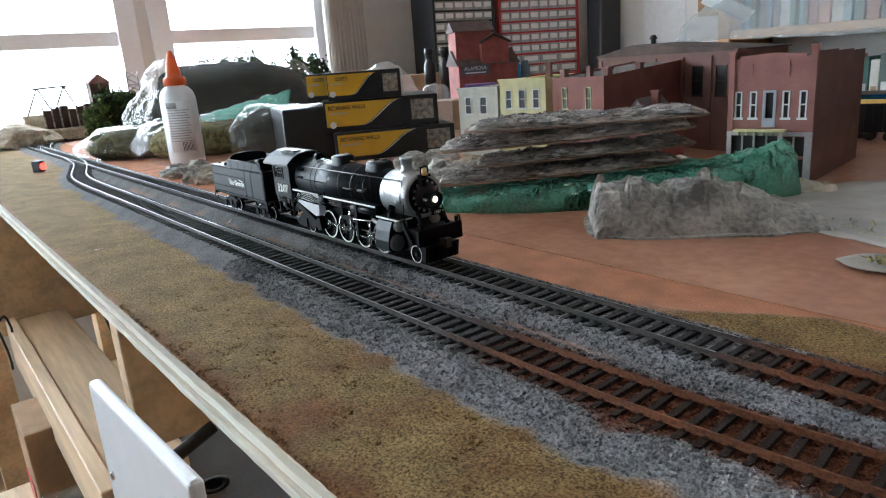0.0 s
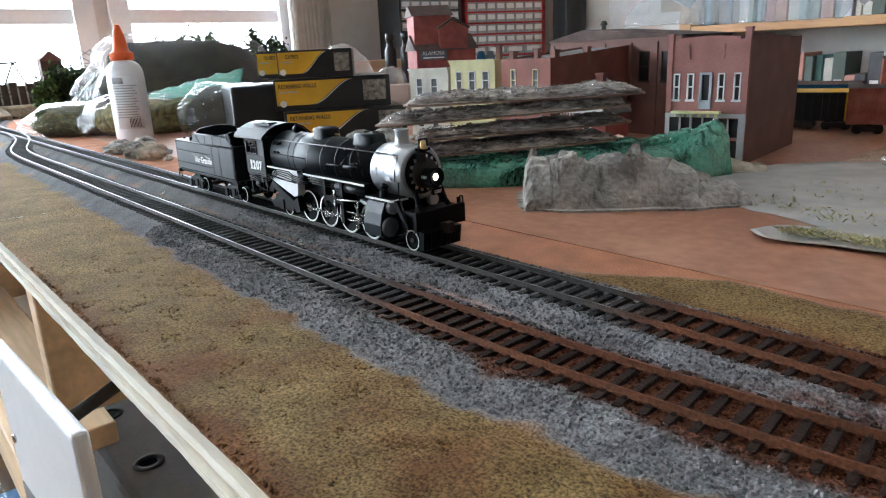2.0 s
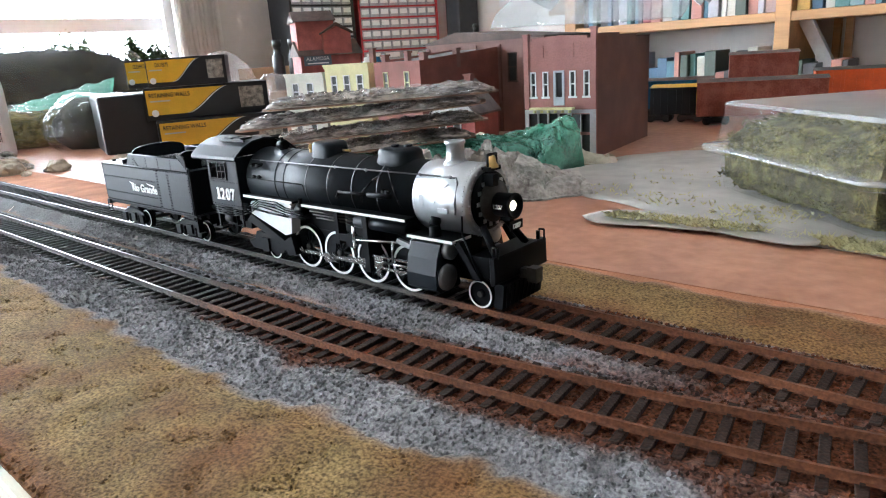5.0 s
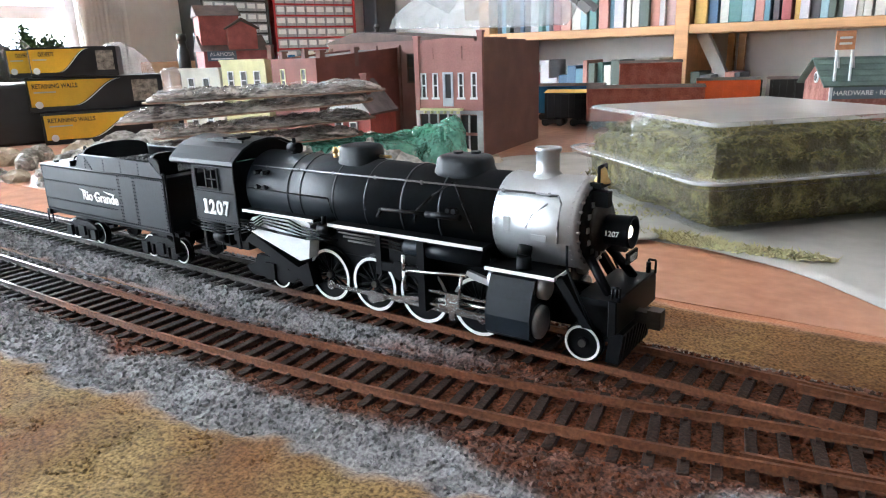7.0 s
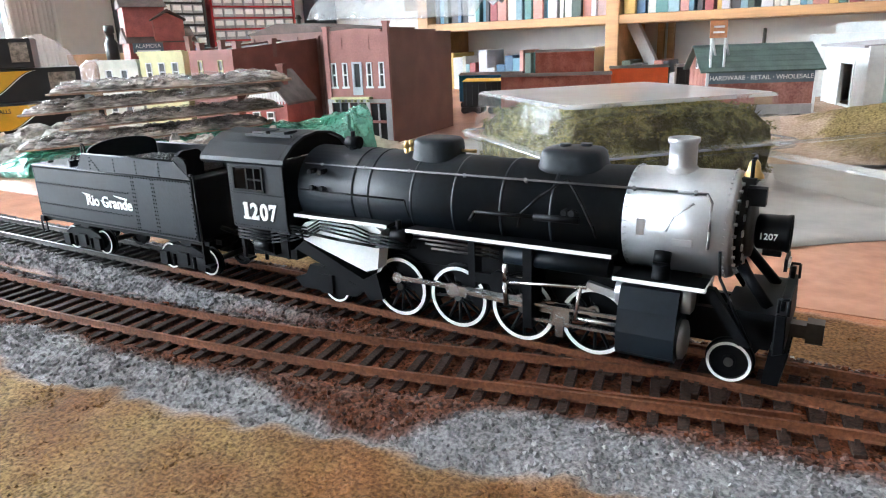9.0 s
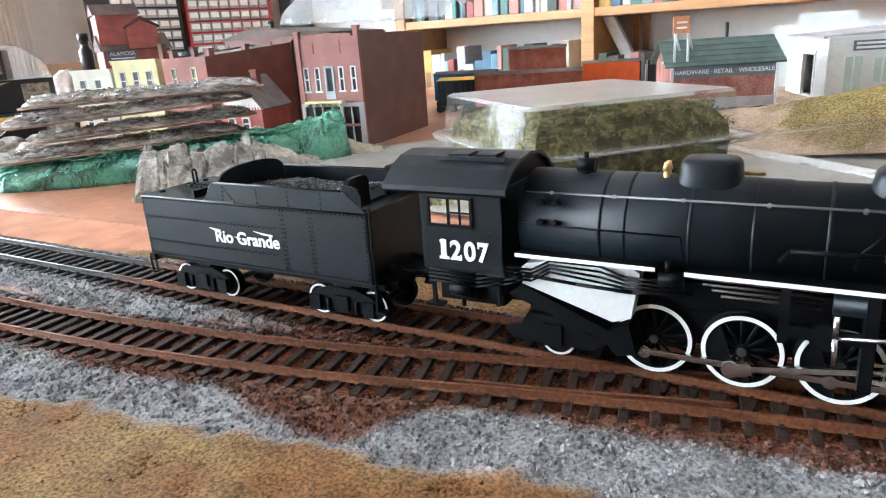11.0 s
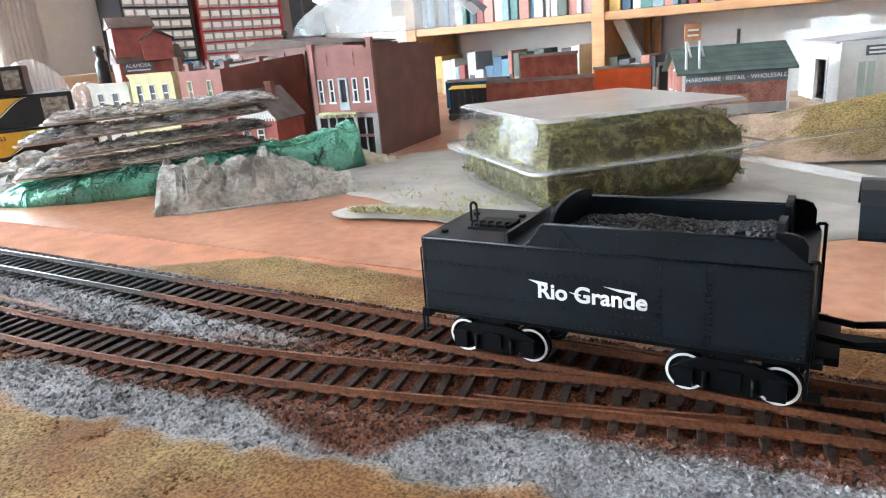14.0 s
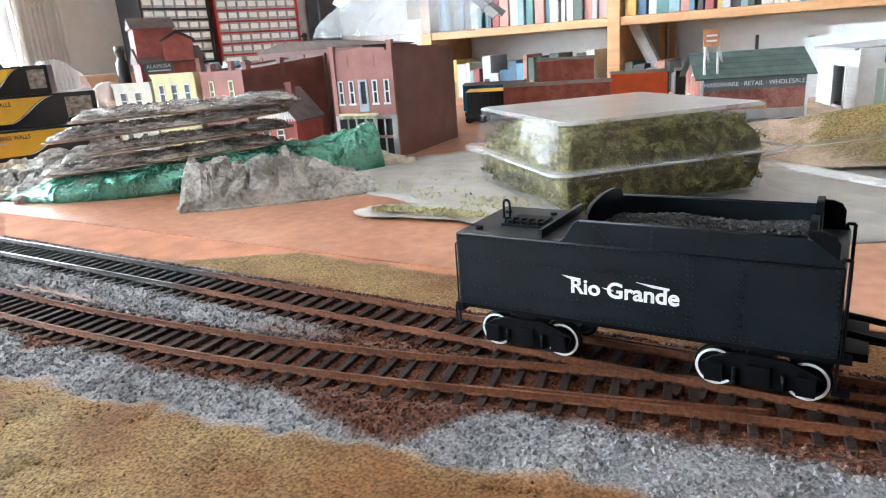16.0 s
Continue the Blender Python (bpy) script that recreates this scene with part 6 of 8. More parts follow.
def stone(name, x, y, z, r, mat, seed, group):
    bm = bmn()
    random.seed(seed)
    res = bmesh.ops.create_icosphere(bm, subdivisions=3, radius=1.0)
    sq = (random.uniform(0.8, 1.3), random.uniform(0.7, 1.1), random.uniform(0.5, 0.8))
    for v in res["verts"]:
        p = v.co.copy()
        k = 1 + 0.28 * noise.noise(p * 1.4 + Vector((seed, 0, 0))) + 0.10 * noise.noise(p * 4 + Vector((0, seed, 0))) - 0.12 * noise.cell(p * 2.2 + Vector((seed, seed, 0)))
        v.co = Vector((p.x * sq[0] * k * r, p.y * sq[1] * k * r, max(-0.55, p.z * k) * sq[2] * r))
    lo = min(v.co.z for v in bm.verts)
    solid(name, bm, mat, "rough pale plaster stone in a loose heap on the table" if mat is M["rock"] else "rough buff plaster stone in a loose heap on the table", "stone", group=group, m=pose(x, y, z - lo - 0.0004, 0, 0, random.uniform(0, 360)))


random.seed(11)
spots = []
for i in range(34):
    spots.append((random.uniform(-0.62, -0.45), random.uniform(0.035, 0.085), random.uniform(0.005, 0.013), i))
for i in range(46):
    spots.append((random.uniform(-0.36, -0.12), random.uniform(0.11, 0.25), random.uniform(0.008, 0.02), 100 + i))
for i in range(16):
    spots.append((random.uniform(-0.30, -0.16), random.uniform(0.075, 0.12), random.uniform(0.006, 0.011), 200 + i))
for px, py, pr, sd in spots:
    stone("stone", px, py, 0.0, pr, M["rockwarm"] if sd % 3 == 0 else M["rock"], sd, "loose stones by the track")
for px, py, pr, pz, sd in ((0.0, 0.262, 0.016, 0.024, 301), (-0.028, 0.268, 0.015, 0.026, 302), (0.022, 0.272, 0.011, 0.022, 303), (-0.05, 0.275, 0.012, 0.024, 304)):
    stone("stone", px, py, 0.012, pr, M["rockwarm"], sd, "loose stones by the track")


def bark_stack():
    S = thing("bark_slab_stack", pose(-0.072, 0.186, 0.0), "stack of rough bark-like rock slabs on cards", "scenery stack")
    L = 0.185
    zs = [0.006, 0.0185, 0.0315, 0.0445, 0.0555]
    for i, z in enumerate(zs):
        random.seed(40 + i)
        ang = 45 + random.uniform(-6, 6)
        ox = (0.002, -0.012, 0.010, -0.005, 0.012)[i]
        l = L * (0.94, 0.98, 0.86, 1.0, 0.93)[i]
        bm = bmn()
        nx, ny = 130, 40
        top, bot = [], []
        for a in range(nx + 1):
            ct, cb = [], []
            for b in range(ny + 1):
                u, v = a / nx, b / ny
                wv = 0.024 * (0.75 + 0.25 * math.sin(math.pi * u)) + 0.004 * noise.noise(Vector((u * 9, i, 2)))
                x, y = (u - 0.5) * l + 0.004 * noise.noise(Vector((v * 8, i, u > 0.5))), (v - 0.5) * 2 * wv
                e = min(1, min(u, 1 - u) * 14) * min(1, min(v, 1 - v) * 18)
                k = noise.noise(Vector((x * 60, y * 170, i))) + 0.7 * noise.noise(Vector((x * 170, y * 330, i + 5))) + 0.9 * abs(noise.noise(Vector((x * 330, y * 520, i + 9)))) - 0.2
                zz = 0.0074 * e ** 0.4 * (0.62 + 0.42 * k + 0.3 * noise.noise(Vector((x * 26, y * 40, i + 3))))
                ct.append(bm.verts.new((x, y, 0.0018 + max(0.0, zz))))
                cb.append(bm.verts.new((x, y, 0.0012)))
            top.append(ct)
            bot.append(cb)
        for a in range(nx):
            for b in range(ny):
                bm.faces.new((top[a][b], top[a + 1][b], top[a + 1][b + 1], top[a][b + 1]))
        rim = [(a, 0) for a in range(nx + 1)] + [(nx, b) for b in range(1, ny + 1)] + [(a, ny) for a in range(nx - 1, -1, -1)] + [(0, b) for b in range(ny - 1, 0, -1)]
        for (a, b), (c, e) in zip(rim, rim[1:] + rim[:1]):
            bm.faces.new((bot[a][b], bot[c][e], top[c][e], top[a][b]))
        tilt = pose(ox * 0.7, ox * 0.7, z + 0.006, random.uniform(-2, 2), random.uniform(-3.5, -0.5), ang)
        sl = part("slab", bm, M["bark"], S, "grey-brown slab with torn bark relief", tilt)
        bm = bmn()
        pts = []
        for k in range(40):
            a = 2 * math.pi * k / 40
            c, s_ = math.cos(a), math.sin(a)
            pts.append((math.copysign(abs(c) ** 0.35, c) * l * 0.53, math.copysign(abs(s_) ** 0.5, s_) * 0.027 + 0.002 * noise.noise(Vector((k * 0.9, i, 1)))))
        prism(bm, pts, "z", 0.0, 0.0011)
        part("backing_card", bm, M["barkplate"], sl)
        for k in range(5):
            bm = bmn()
            px = l * (-0.36 + 0.175 * k) + random.uniform(-0.008, 0.008)
            ball(bm, (px, -0.019 + random.uniform(-0.003, 0.002), 0.0062), random.uniform(0.006, 0.0085), 0, 3, (2.0, 0.75, 0.6), 0.5, 460)
            part("packing", bm, M["wrap"] if (i + k) % 2 else M["wrapfog"], sl, "crumpled clear wrapping")


bark_stack()


def sheet_mesh(fn, nu, nv, th):
    """A thin crumpled sheet from a function of u, v in 0..1, with thickness."""
    bm = bmn()
    g = [[bm.verts.new(fn(i / nu, j / nv)) for j in range(nv + 1)] for i in range(nu + 1)]
    for i in range(nu):
        for j in range(nv):
            bm.faces.new((g[i][j], g[i + 1][j], g[i + 1][j + 1], g[i][j + 1])).smooth = True
    return bm


def green_wrap():
    path = smoothline([(-0.195, 0.118), (-0.14, 0.128), (-0.085, 0.150), (-0.045, 0.185), (-0.01, 0.225), (0.015, 0.268), (0.038, 0.305)], 0.004)
    hs = [0.015, 0.019, 0.023, 0.028, 0.032, 0.034, 0.046]

    def fn(u, v):
        p = path[min(len(path) - 1, int(u * (len(path) - 1)))]
        q = path[min(len(path) - 1, int(u * (len(path) - 1)) + 1)] - path[max(0, int(u * (len(path) - 1)) - 1)]
        t = q.normalized()
        n2 = Vector((-t.y, t.x))
        f = u * (len(hs) - 1)
        i = min(len(hs) - 2, int(f))
        h = hs[i] + (hs[i + 1] - hs[i]) * (f - i)
        a = v * math.pi
        w = 0.022 + 0.006 * math.sin(u * 9)
        k = noise.noise(Vector((u * 12, v * 4, 1)))
        return (p.x - n2.x * w * math.cos(a) + 0.004 * k, p.y - n2.y * w * math.cos(a) + 0.004 * k, 0.0006 + h * math.sin(a) ** 0.7 * (0.8 + 0.2 * noise.noise(Vector((u * 11, v * 3, 1))) + 0.09 * noise.noise(Vector((u * 45, v * 10, 4)))) * min(1, 0.25 + u * 6))
    bm = sheet_mesh(fn, 170, 40, 0.001)
    W = thing("bubble_wrap", pose(0, 0, 0), "rumpled translucent green bubble wrap under the slabs", "packing wrap")
    part("sheet", bm, M["wrapgreen"], W).modifiers.new("thick", "SOLIDIFY").thickness = 0.0008

    def fold(u, v):
        x, y, z = fn(0.12 + 0.8 * u, 0.40 + 0.22 * v)
        k = noise.noise(Vector((u * 30, v * 6, 8)))
        return (x + 0.0015 * k, y - 0.004 * (1 - v) * (1 + k), z + 0.0016 + 0.0012 * abs(k))
    part("folded_edge", sheet_mesh(fold, 140, 10, 0.001), M["wrapgreen"], W, "paler doubled fold along the top").modifiers.new("thick", "SOLIDIFY").thickness = 0.0008


green_wrap()


def paper(name, pts, label, mat, z=0.0007, curl=0.006, seed=1):
    """A flat irregular sheet with a curled edge, from its outline."""
    line = smoothline(pts + [pts[0]], 0.004)
    c = sum(line, Vector((0, 0))) / len(line)
    bm = bmn()
    rings = []
    for k in range(13):
        f = k / 12
        ring = []
        for i, p in enumerate(line[:-1]):
            q = c + (p - c) * f
            e = ss(0.7, 1.0, f)
            zz = z + curl * e * max(0, noise.noise(Vector((i * 0.05, seed, 0)))) + 0.0012 * abs(noise.noise(Vector((q.x * 30, q.y * 30, seed)))) * (k > 0)
            ring.append(bm.verts.new((q.x, q.y, zz)))
        rings.append(ring)
    n = len(rings[0])
    for a, b in zip(rings[1:], rings[2:]):
        for i in range(n):
            bm.faces.new((a[i], a[(i + 1) % n], b[(i + 1) % n], b[i])).smooth = True
    bm.faces.new(rings[1]).smooth = True
    bmesh.ops.delete(bm, geom=rings[0], context="VERTS")
    ob = solid(name, bm, mat, label, "paper sheet")
    sm = ob.modifiers.new("thick", "SOLIDIFY")
    sm.thickness = 0.0003
    return ob


paper("wax_paper", [(0.035, 0.272), (0.075, 0.222), (0.114, 0.194), (0.138, 0.188), (0.17, 0.172), (0.21, 0.158), (0.245, 0.147), (0.286, 0.136), (0.325, 0.121), (0.363, 0.090), (0.373, 0.118), (0.40, 0.15), (0.46, 0.19), (0.53, 0.23), (0.55, 0.30), (0.46, 0.40), (0.28, 0.43), (0.13, 0.40), (0.075, 0.36)], "translucent wax paper sheet with moss crumbs", M["waxpaper"], 0.0007, 0.0025, 3)
paper("wax_paper", [(0.143, 0.142), (0.157, 0.132), (0.189, 0.138), (0.222, 0.139), (0.250, 0.133), (0.262, 0.142), (0.24, 0.160), (0.19, 0.166), (0.155, 0.160)], "curled scrap of wax paper with moss", M["waxpaper"], 0.0022, 0.0025, 9)


def tuft_patch(name, spots, label, mat):
    """Loose fibres and crumbs as many small blades."""
    bm = bmn()
    random.seed(77)
    for x, y, rx, ry, z, k in spots:
        for i in range(k):
            a, r = random.uniform(0, 6.283), math.sqrt(random.random())
            px, py = x + rx * r * math.cos(a), y + ry * r * math.sin(a)
            h, w = random.uniform(0.0015, 0.005), 0.0006
            b = random.uniform(0, 6.283)
            lean = Vector((math.cos(b), math.sin(b), random.uniform(0.2, 1.2))).normalized() * h
            sx, sy = -math.sin(b) * w, math.cos(b) * w
            v = [bm.verts.new(q) for q in ((px - sx, py - sy, z), (px + sx, py + sy, z), (px + lean.x, py + lean.y, z + lean.z), (px, py, z + 0.0008))]
            bm.faces.new((v[0], v[1], v[2]))
            bm.faces.new((v[0], v[2], v[3]))
    ob = solid(name, bm, mat, label, kind="stuff")
    return ob


M["palemoss"] = material("pale_moss", (0.45, 0.42, 0.24), 0.95, var=0.3, scale=200, island=True)
tuft_patch("moss_crumbs", [(0.205, 0.148, 0.035, 0.008, 0.004, 500), (0.168, 0.146, 0.012, 0.007, 0.004, 160), (0.125, 0.215, 0.035, 0.018, 0.0012, 40), (0.17, 0.205, 0.03, 0.02, 0.0012, 60), (0.225, 0.19, 0.028, 0.02, 0.0012, 160), (0.15, 0.27, 0.04, 0.03, 0.0012, 40), (0.30, 0.143, 0.035, 0.007, 0.0016, 700), (0.265, 0.150, 0.025, 0.007, 0.0016, 500)], "pale moss crumbs scattered on wax paper", M["palemoss"])


def tub():
    A, B = Vector((0.176, 0.247)), Vector((0.279, 0.155))
    d = (B - A).normalized()
    a = math.degrees(math.atan2(d.y, d.x))
    W = (B - A).length
    # local: x along the front-left side, y to the back right
    T = thing("clear_tub", pose(A.x, A.y, 0.002, 0, 0, a), "clear plastic clamshell tub packed with olive moss", "plastic tub")
    D = 0.135

    def rr(x0, x1, y0, y1, r, z):
        out = []
        for cx, cy, a0 in ((x1 - r, y0 + r, -90), (x1 - r, y1 - r, 0), (x0 + r, y1 - r, 90), (x0 + r, y0 + r, 180)):
            for k in range(6):
                w = math.radians(a0 + 18 * k)
                out.append((cx + r * math.cos(w), cy + r * math.sin(w), z))
        return out

    def shell(name, levels, lab, cap=None):
        bm = bmn()
        rings = [[bm.verts.new(p) for p in rr(-o, W + o, -o, D + o, 0.0065 + max(0, o) * 0.6, z)] for o, z in levels]
        n = len(rings[0])
        for p, q in zip(rings, rings[1:]):
            for i in range(n):
                bm.faces.new((p[i], p[(i + 1) % n], q[(i + 1) % n], q[i])).smooth = True
        if cap == "top":
            bm.faces.new(rings[-1]).material_index = 1
        if cap == "bottom":
            bm.faces.new(rings[0][::-1])
        return part(name, bm, [M["tub"], M["tubtop"]], T, lab)
    lid = shell("lid", [(0.0025, 0.0275), (0.001, 0.0285), (-0.002, 0.0505), (-0.004, 0.0528)], "clear lid with a raised rim", "top")
    tray = shell("tray", [(-0.005, 0.0), (-0.003, 0.001), (0.0, 0.0225)], "clear tray half", "bottom")
    for nm, lv, up in (("rim", [(0.001, 0.0275), (0.0080, 0.0272), (0.0088, 0.0268), (0.0088, 0.0258)], lid), ("rim", [(0.0, 0.0225), (0.0075, 0.0232), (0.0082, 0.0238)], tray), ("top_edge", [(-0.0016, 0.0510), (-0.0022, 0.0522), (-0.0036, 0.0530)], lid)):
        bm = bmn()
        rings = [[bm.verts.new(p) for p in rr(-o, W + o, -o, D + o, 0.0065 + max(0, o) * 0.6, z)] for o, z in lv]
        n = len(rings[0])
        for p, q in zip(rings, rings[1:]):
            for i in range(n):
                bm.faces.new((p[i], p[(i + 1) % n], q[(i + 1) % n], q[i])).smooth = True
        part(nm, bm, M["tubrim"], up, "moulded plastic edge, milky white put in for glints")
    bm = bmn()
    levels = [(0.010, 0.0016), (0.006, 0.010), (0.005, 0.024), (0.006, 0.034), (0.012, 0.043), (0.026, 0.047), (0.055, 0.048)]
    rings = []
    for ins, z in levels:
        ring = []
        for i in range(80):
            u = i / 80 * 4
            sd, f = int(u), u - int(u)
            p = [(ins + (W - 2 * ins) * f, ins), (W - ins, ins + (D - 2 * ins) * f), (W - ins - (W - 2 * ins) * f, D - ins), (ins, D - ins - (D - 2 * ins) * f)][sd]
            k = 0.003 * noise.noise(Vector((p[0] * 70, p[1] * 70, z * 90)))
            low = 0.66 + 0.34 * ss(0.0, 0.05, p[1]) if z > 0.03 else 1.0
            low = max(low, ss(0.6, 0.95, p[0] / W)) if z > 0.03 else 1.0
            ring.append(bm.verts.new((p[0] + k, p[1] + k, (0.026 + (z - 0.026) * low if z > 0.03 else z) + 0.5 * k)))
        rings.append(ring)
    for p, q in zip(rings, rings[1:]):
        for i in range(80):
            bm.faces.new((p[i], p[(i + 1) % 80], q[(i + 1) % 80], q[i]))
    bm.faces.new(rings[-1])
    bm.faces.new(rings[0][::-1])
    random.seed(5)
    verts = [v.co.copy() for v in bm.verts]
    for i in range(26000):
        p = random.choice(verts)
        q = random.choice(verts)
        if (p - q).length < 0.02:
            p = p.lerp(q, random.random())
        o = Vector((random.uniform(-1, 1), random.uniform(-1, 1), random.uniform(-0.6, 1))).normalized() * random.uniform(0.0015, 0.004)
        s = Vector((random.uniform(-1, 1), random.uniform(-1, 1), random.uniform(-1, 1))) * 0.0005
        c = p + Vector((random.uniform(-1, 1), random.uniform(-1, 1), random.uniform(-1, 1))) * 0.0025
        c.x, c.y, c.z = min(max(c.x, 0.003), W - 0.003), min(max(c.y, 0.003), D - 0.003), min(max(c.z, 0.003), 0.047)
        bm.faces.new([bm.verts.new(c - s), bm.verts.new(c + s), bm.verts.new(c + o)])
    part("moss", bm, M["moss"], T, "matted olive moss filling")
    # the opened outer tray lying beside it
    U = thing("clear_tray", pose(0.355, 0.262, 0.003, 0, 0, a), "empty clear plastic tray lying beside the tub", "plastic tray")
    bm = bmn()
    rings = [[bm.verts.new(p) for p in rr(-o, 0.17 + o, -o, 0.12 + o, 0.012, z)] for o, z in ((0.0, 0.0195), (-0.004, 0.002), (-0.008, 0.0))]
    n = len(rings[0])
    for p, q in zip(rings, rings[1:]):
        for i in range(n):
            bm.faces.new((p[i], p[(i + 1) % n], q[(i + 1) % n], q[i])).smooth = True
    bm.faces.new(rings[-1])
    tr = part("tray", bm, M["tub"], U)
    bm = bmn()
    rings = [[bm.verts.new(p) for p in rr(-o, 0.17 + o, -o, 0.12 + o, 0.012, z)] for o, z in ((0.0, 0.0195), (0.011, 0.0197), (0.012, 0.0185))]
    for p, q in zip(rings, rings[1:]):
        for i in range(n):
            bm.faces.new((p[i], p[(i + 1) % n], q[(i + 1) % n], q[i])).smooth = True
    part("rim", bm, M["tubrim"], tr, "moulded plastic edge, milky white put in for glints")


tub()


# ---- boxes, bottle and bags ----
def carton(x0, y0, x1, y1, z0, z1, depth, words, label, seed):
    m, w = facing(x0, y0, x1, y1, z0)
    h = z1 - z0
    C = thing("carton", m, label, "carton", "stacked kit boxes")
    bm = bmn()
    box(bm, 0, w, 0, depth, 0, h)
    bevel(bm, 0.0008, 2)
    part("box_body", bm, M["boxblack"], C)
    bm = bmn()
    top, n = h * 0.93, 16
    pts = [(w * 0.015, h * 0.16)] + [(w * (0.30 + 0.36 * k / n), h * (0.16 + 0.77 * ss(0, 1, k / n))) for k in range(n + 1)] + [(w * 0.015, top)]
    prism(bm, pts, "y", -0.0004, 0.0002)
    part("yellow_panel", bm, M["boxyellow"], C, "yellow swoosh panel")
    bm = bmn()
    pts = [(w * (0.31 + 0.36 * k / n), h * (0.16 + 0.77 * ss(0, 1, k / n))) for k in range(n + 1)]
    prism(bm, pts + [(p[0] + w * 0.012, p[1]) for p in pts[::-1]], "y", -0.0003, 0.0002)
    part("grey_line", bm, M["label"], C)
    bm = bmn()
    box(bm, w * 0.76, w * 0.96, -0.0004, 0.0002, h * 0.2, h * 0.86)
    part("picture", bm, M["boxpic"], C, "printed picture of the kit")
    lettering("title", words, M["boxblack"], C, pose(w * 0.2, -0.0005, h * 0.77), h * 0.14, w * 0.32 * len(words) / 15, bold=0.02)
    bm = bmn()
    box(bm, w * 0.045, w * 0.2, -0.0006, 0.0, h * 0.57, h * 0.61)
    part("text_bar", bm, M["print"], C)
    bm = bmn()
    lathe(bm, [(h * 0.11, 0), (h * 0.11, 0.0006)], "y", (w * 0.07, -0.0007, h * 0.22), 16)
    part("round_mark", bm, M["label"], C)
    return C


carton(-0.475, 0.212, -0.409, 0.352, 0.0, 0.0365, 0.11, "RETAINING WALLS", "black and yellow kit carton at the bottom of the pile", 1)
carton(-0.497, 0.212, -0.4265, 0.341, 0.037, 0.0755, 0.13, "RETAINING WALLS", "black and yellow kit carton in the middle of the pile", 2)
carton(-0.497, 0.2205, -0.441, 0.295, 0.0762, 0.110, 0.047, "CULVERTS", "smaller black and yellow kit carton topping the pile", 3)
carton(-0.5565, 0.2225, -0.503, 0.293, 0.0762, 0.110, 0.045, "CULVERTS", "second small black and yellow kit carton behind the top one", 4)


def more_boxes():
    m, w = facing(-0.52, 0.165, -0.50, 0.225, 0)
    bm = bmn()
    box(bm, 0, 0.075, 0, 0.12, 0, 0.07)
    bevel(bm, 0.004, 2)
    solid("wrapped_carton", bm, M["boxblack"], "black carton in loose clear wrap beside the kit boxes", "carton", m=m)
    m, w = facing(-0.40, 0.39, -0.37, 0.44, 0)
    bm = bmn()
    box(bm, 0, w, 0, 0.06, 0, 0.068)
    bevel(bm, 0.001, 1)
    solid("small_carton", bm, M["boxblack"], "small dark blue-black carton between boxes and town", "carton", m=m)
    for i, (x, y, z, s, mt, lab) in enumerate(((-0.66, 0.50, 0.0, (0.09, 0.06, 0.05), "kraft", "brown cardboard box behind the kit cartons"), (-0.58, 0.52, 0.0, (0.05, 0.05, 0.075), "purple", "purple printed box among white wrapping"), (-1.05, 0.70, 0.0, (0.2, 0.12, 0.09), "kraft", "brown cardboard box near the curtain"), (-0.52, 0.56, 0.0, (0.05, 0.05, 0.06), "label", "small white box with orange print"))):
        bm = bmn()
        box(bm, 0, s[0], 0, s[1], 0, s[2])
        bevel(bm, 0.001, 1)
        solid("storage_box", bm, M[mt], lab, "box", m=pose(x, y, z, 0, 0, 40 + 7 * i))
    for i, (x, y) in enumerate(((-0.92, 0.76), (-0.90, 0.79), (-0.95, 0.74))):
        bm = bmn()
        lathe(bm, [(0.013, 0), (0.013, 0.08), (0.008, 0.088), (0.008, 0.10), (0.010, 0.10), (0.010, 0.115), (0, 0.115)], "z", (0, 0, 0), 16)
        solid("paint_bottle", bm, M["boxblack"], "small dark paint bottle with a black cap", "bottle", group="paint bottles", m=pose(x, y, 0.03))


more_boxes()


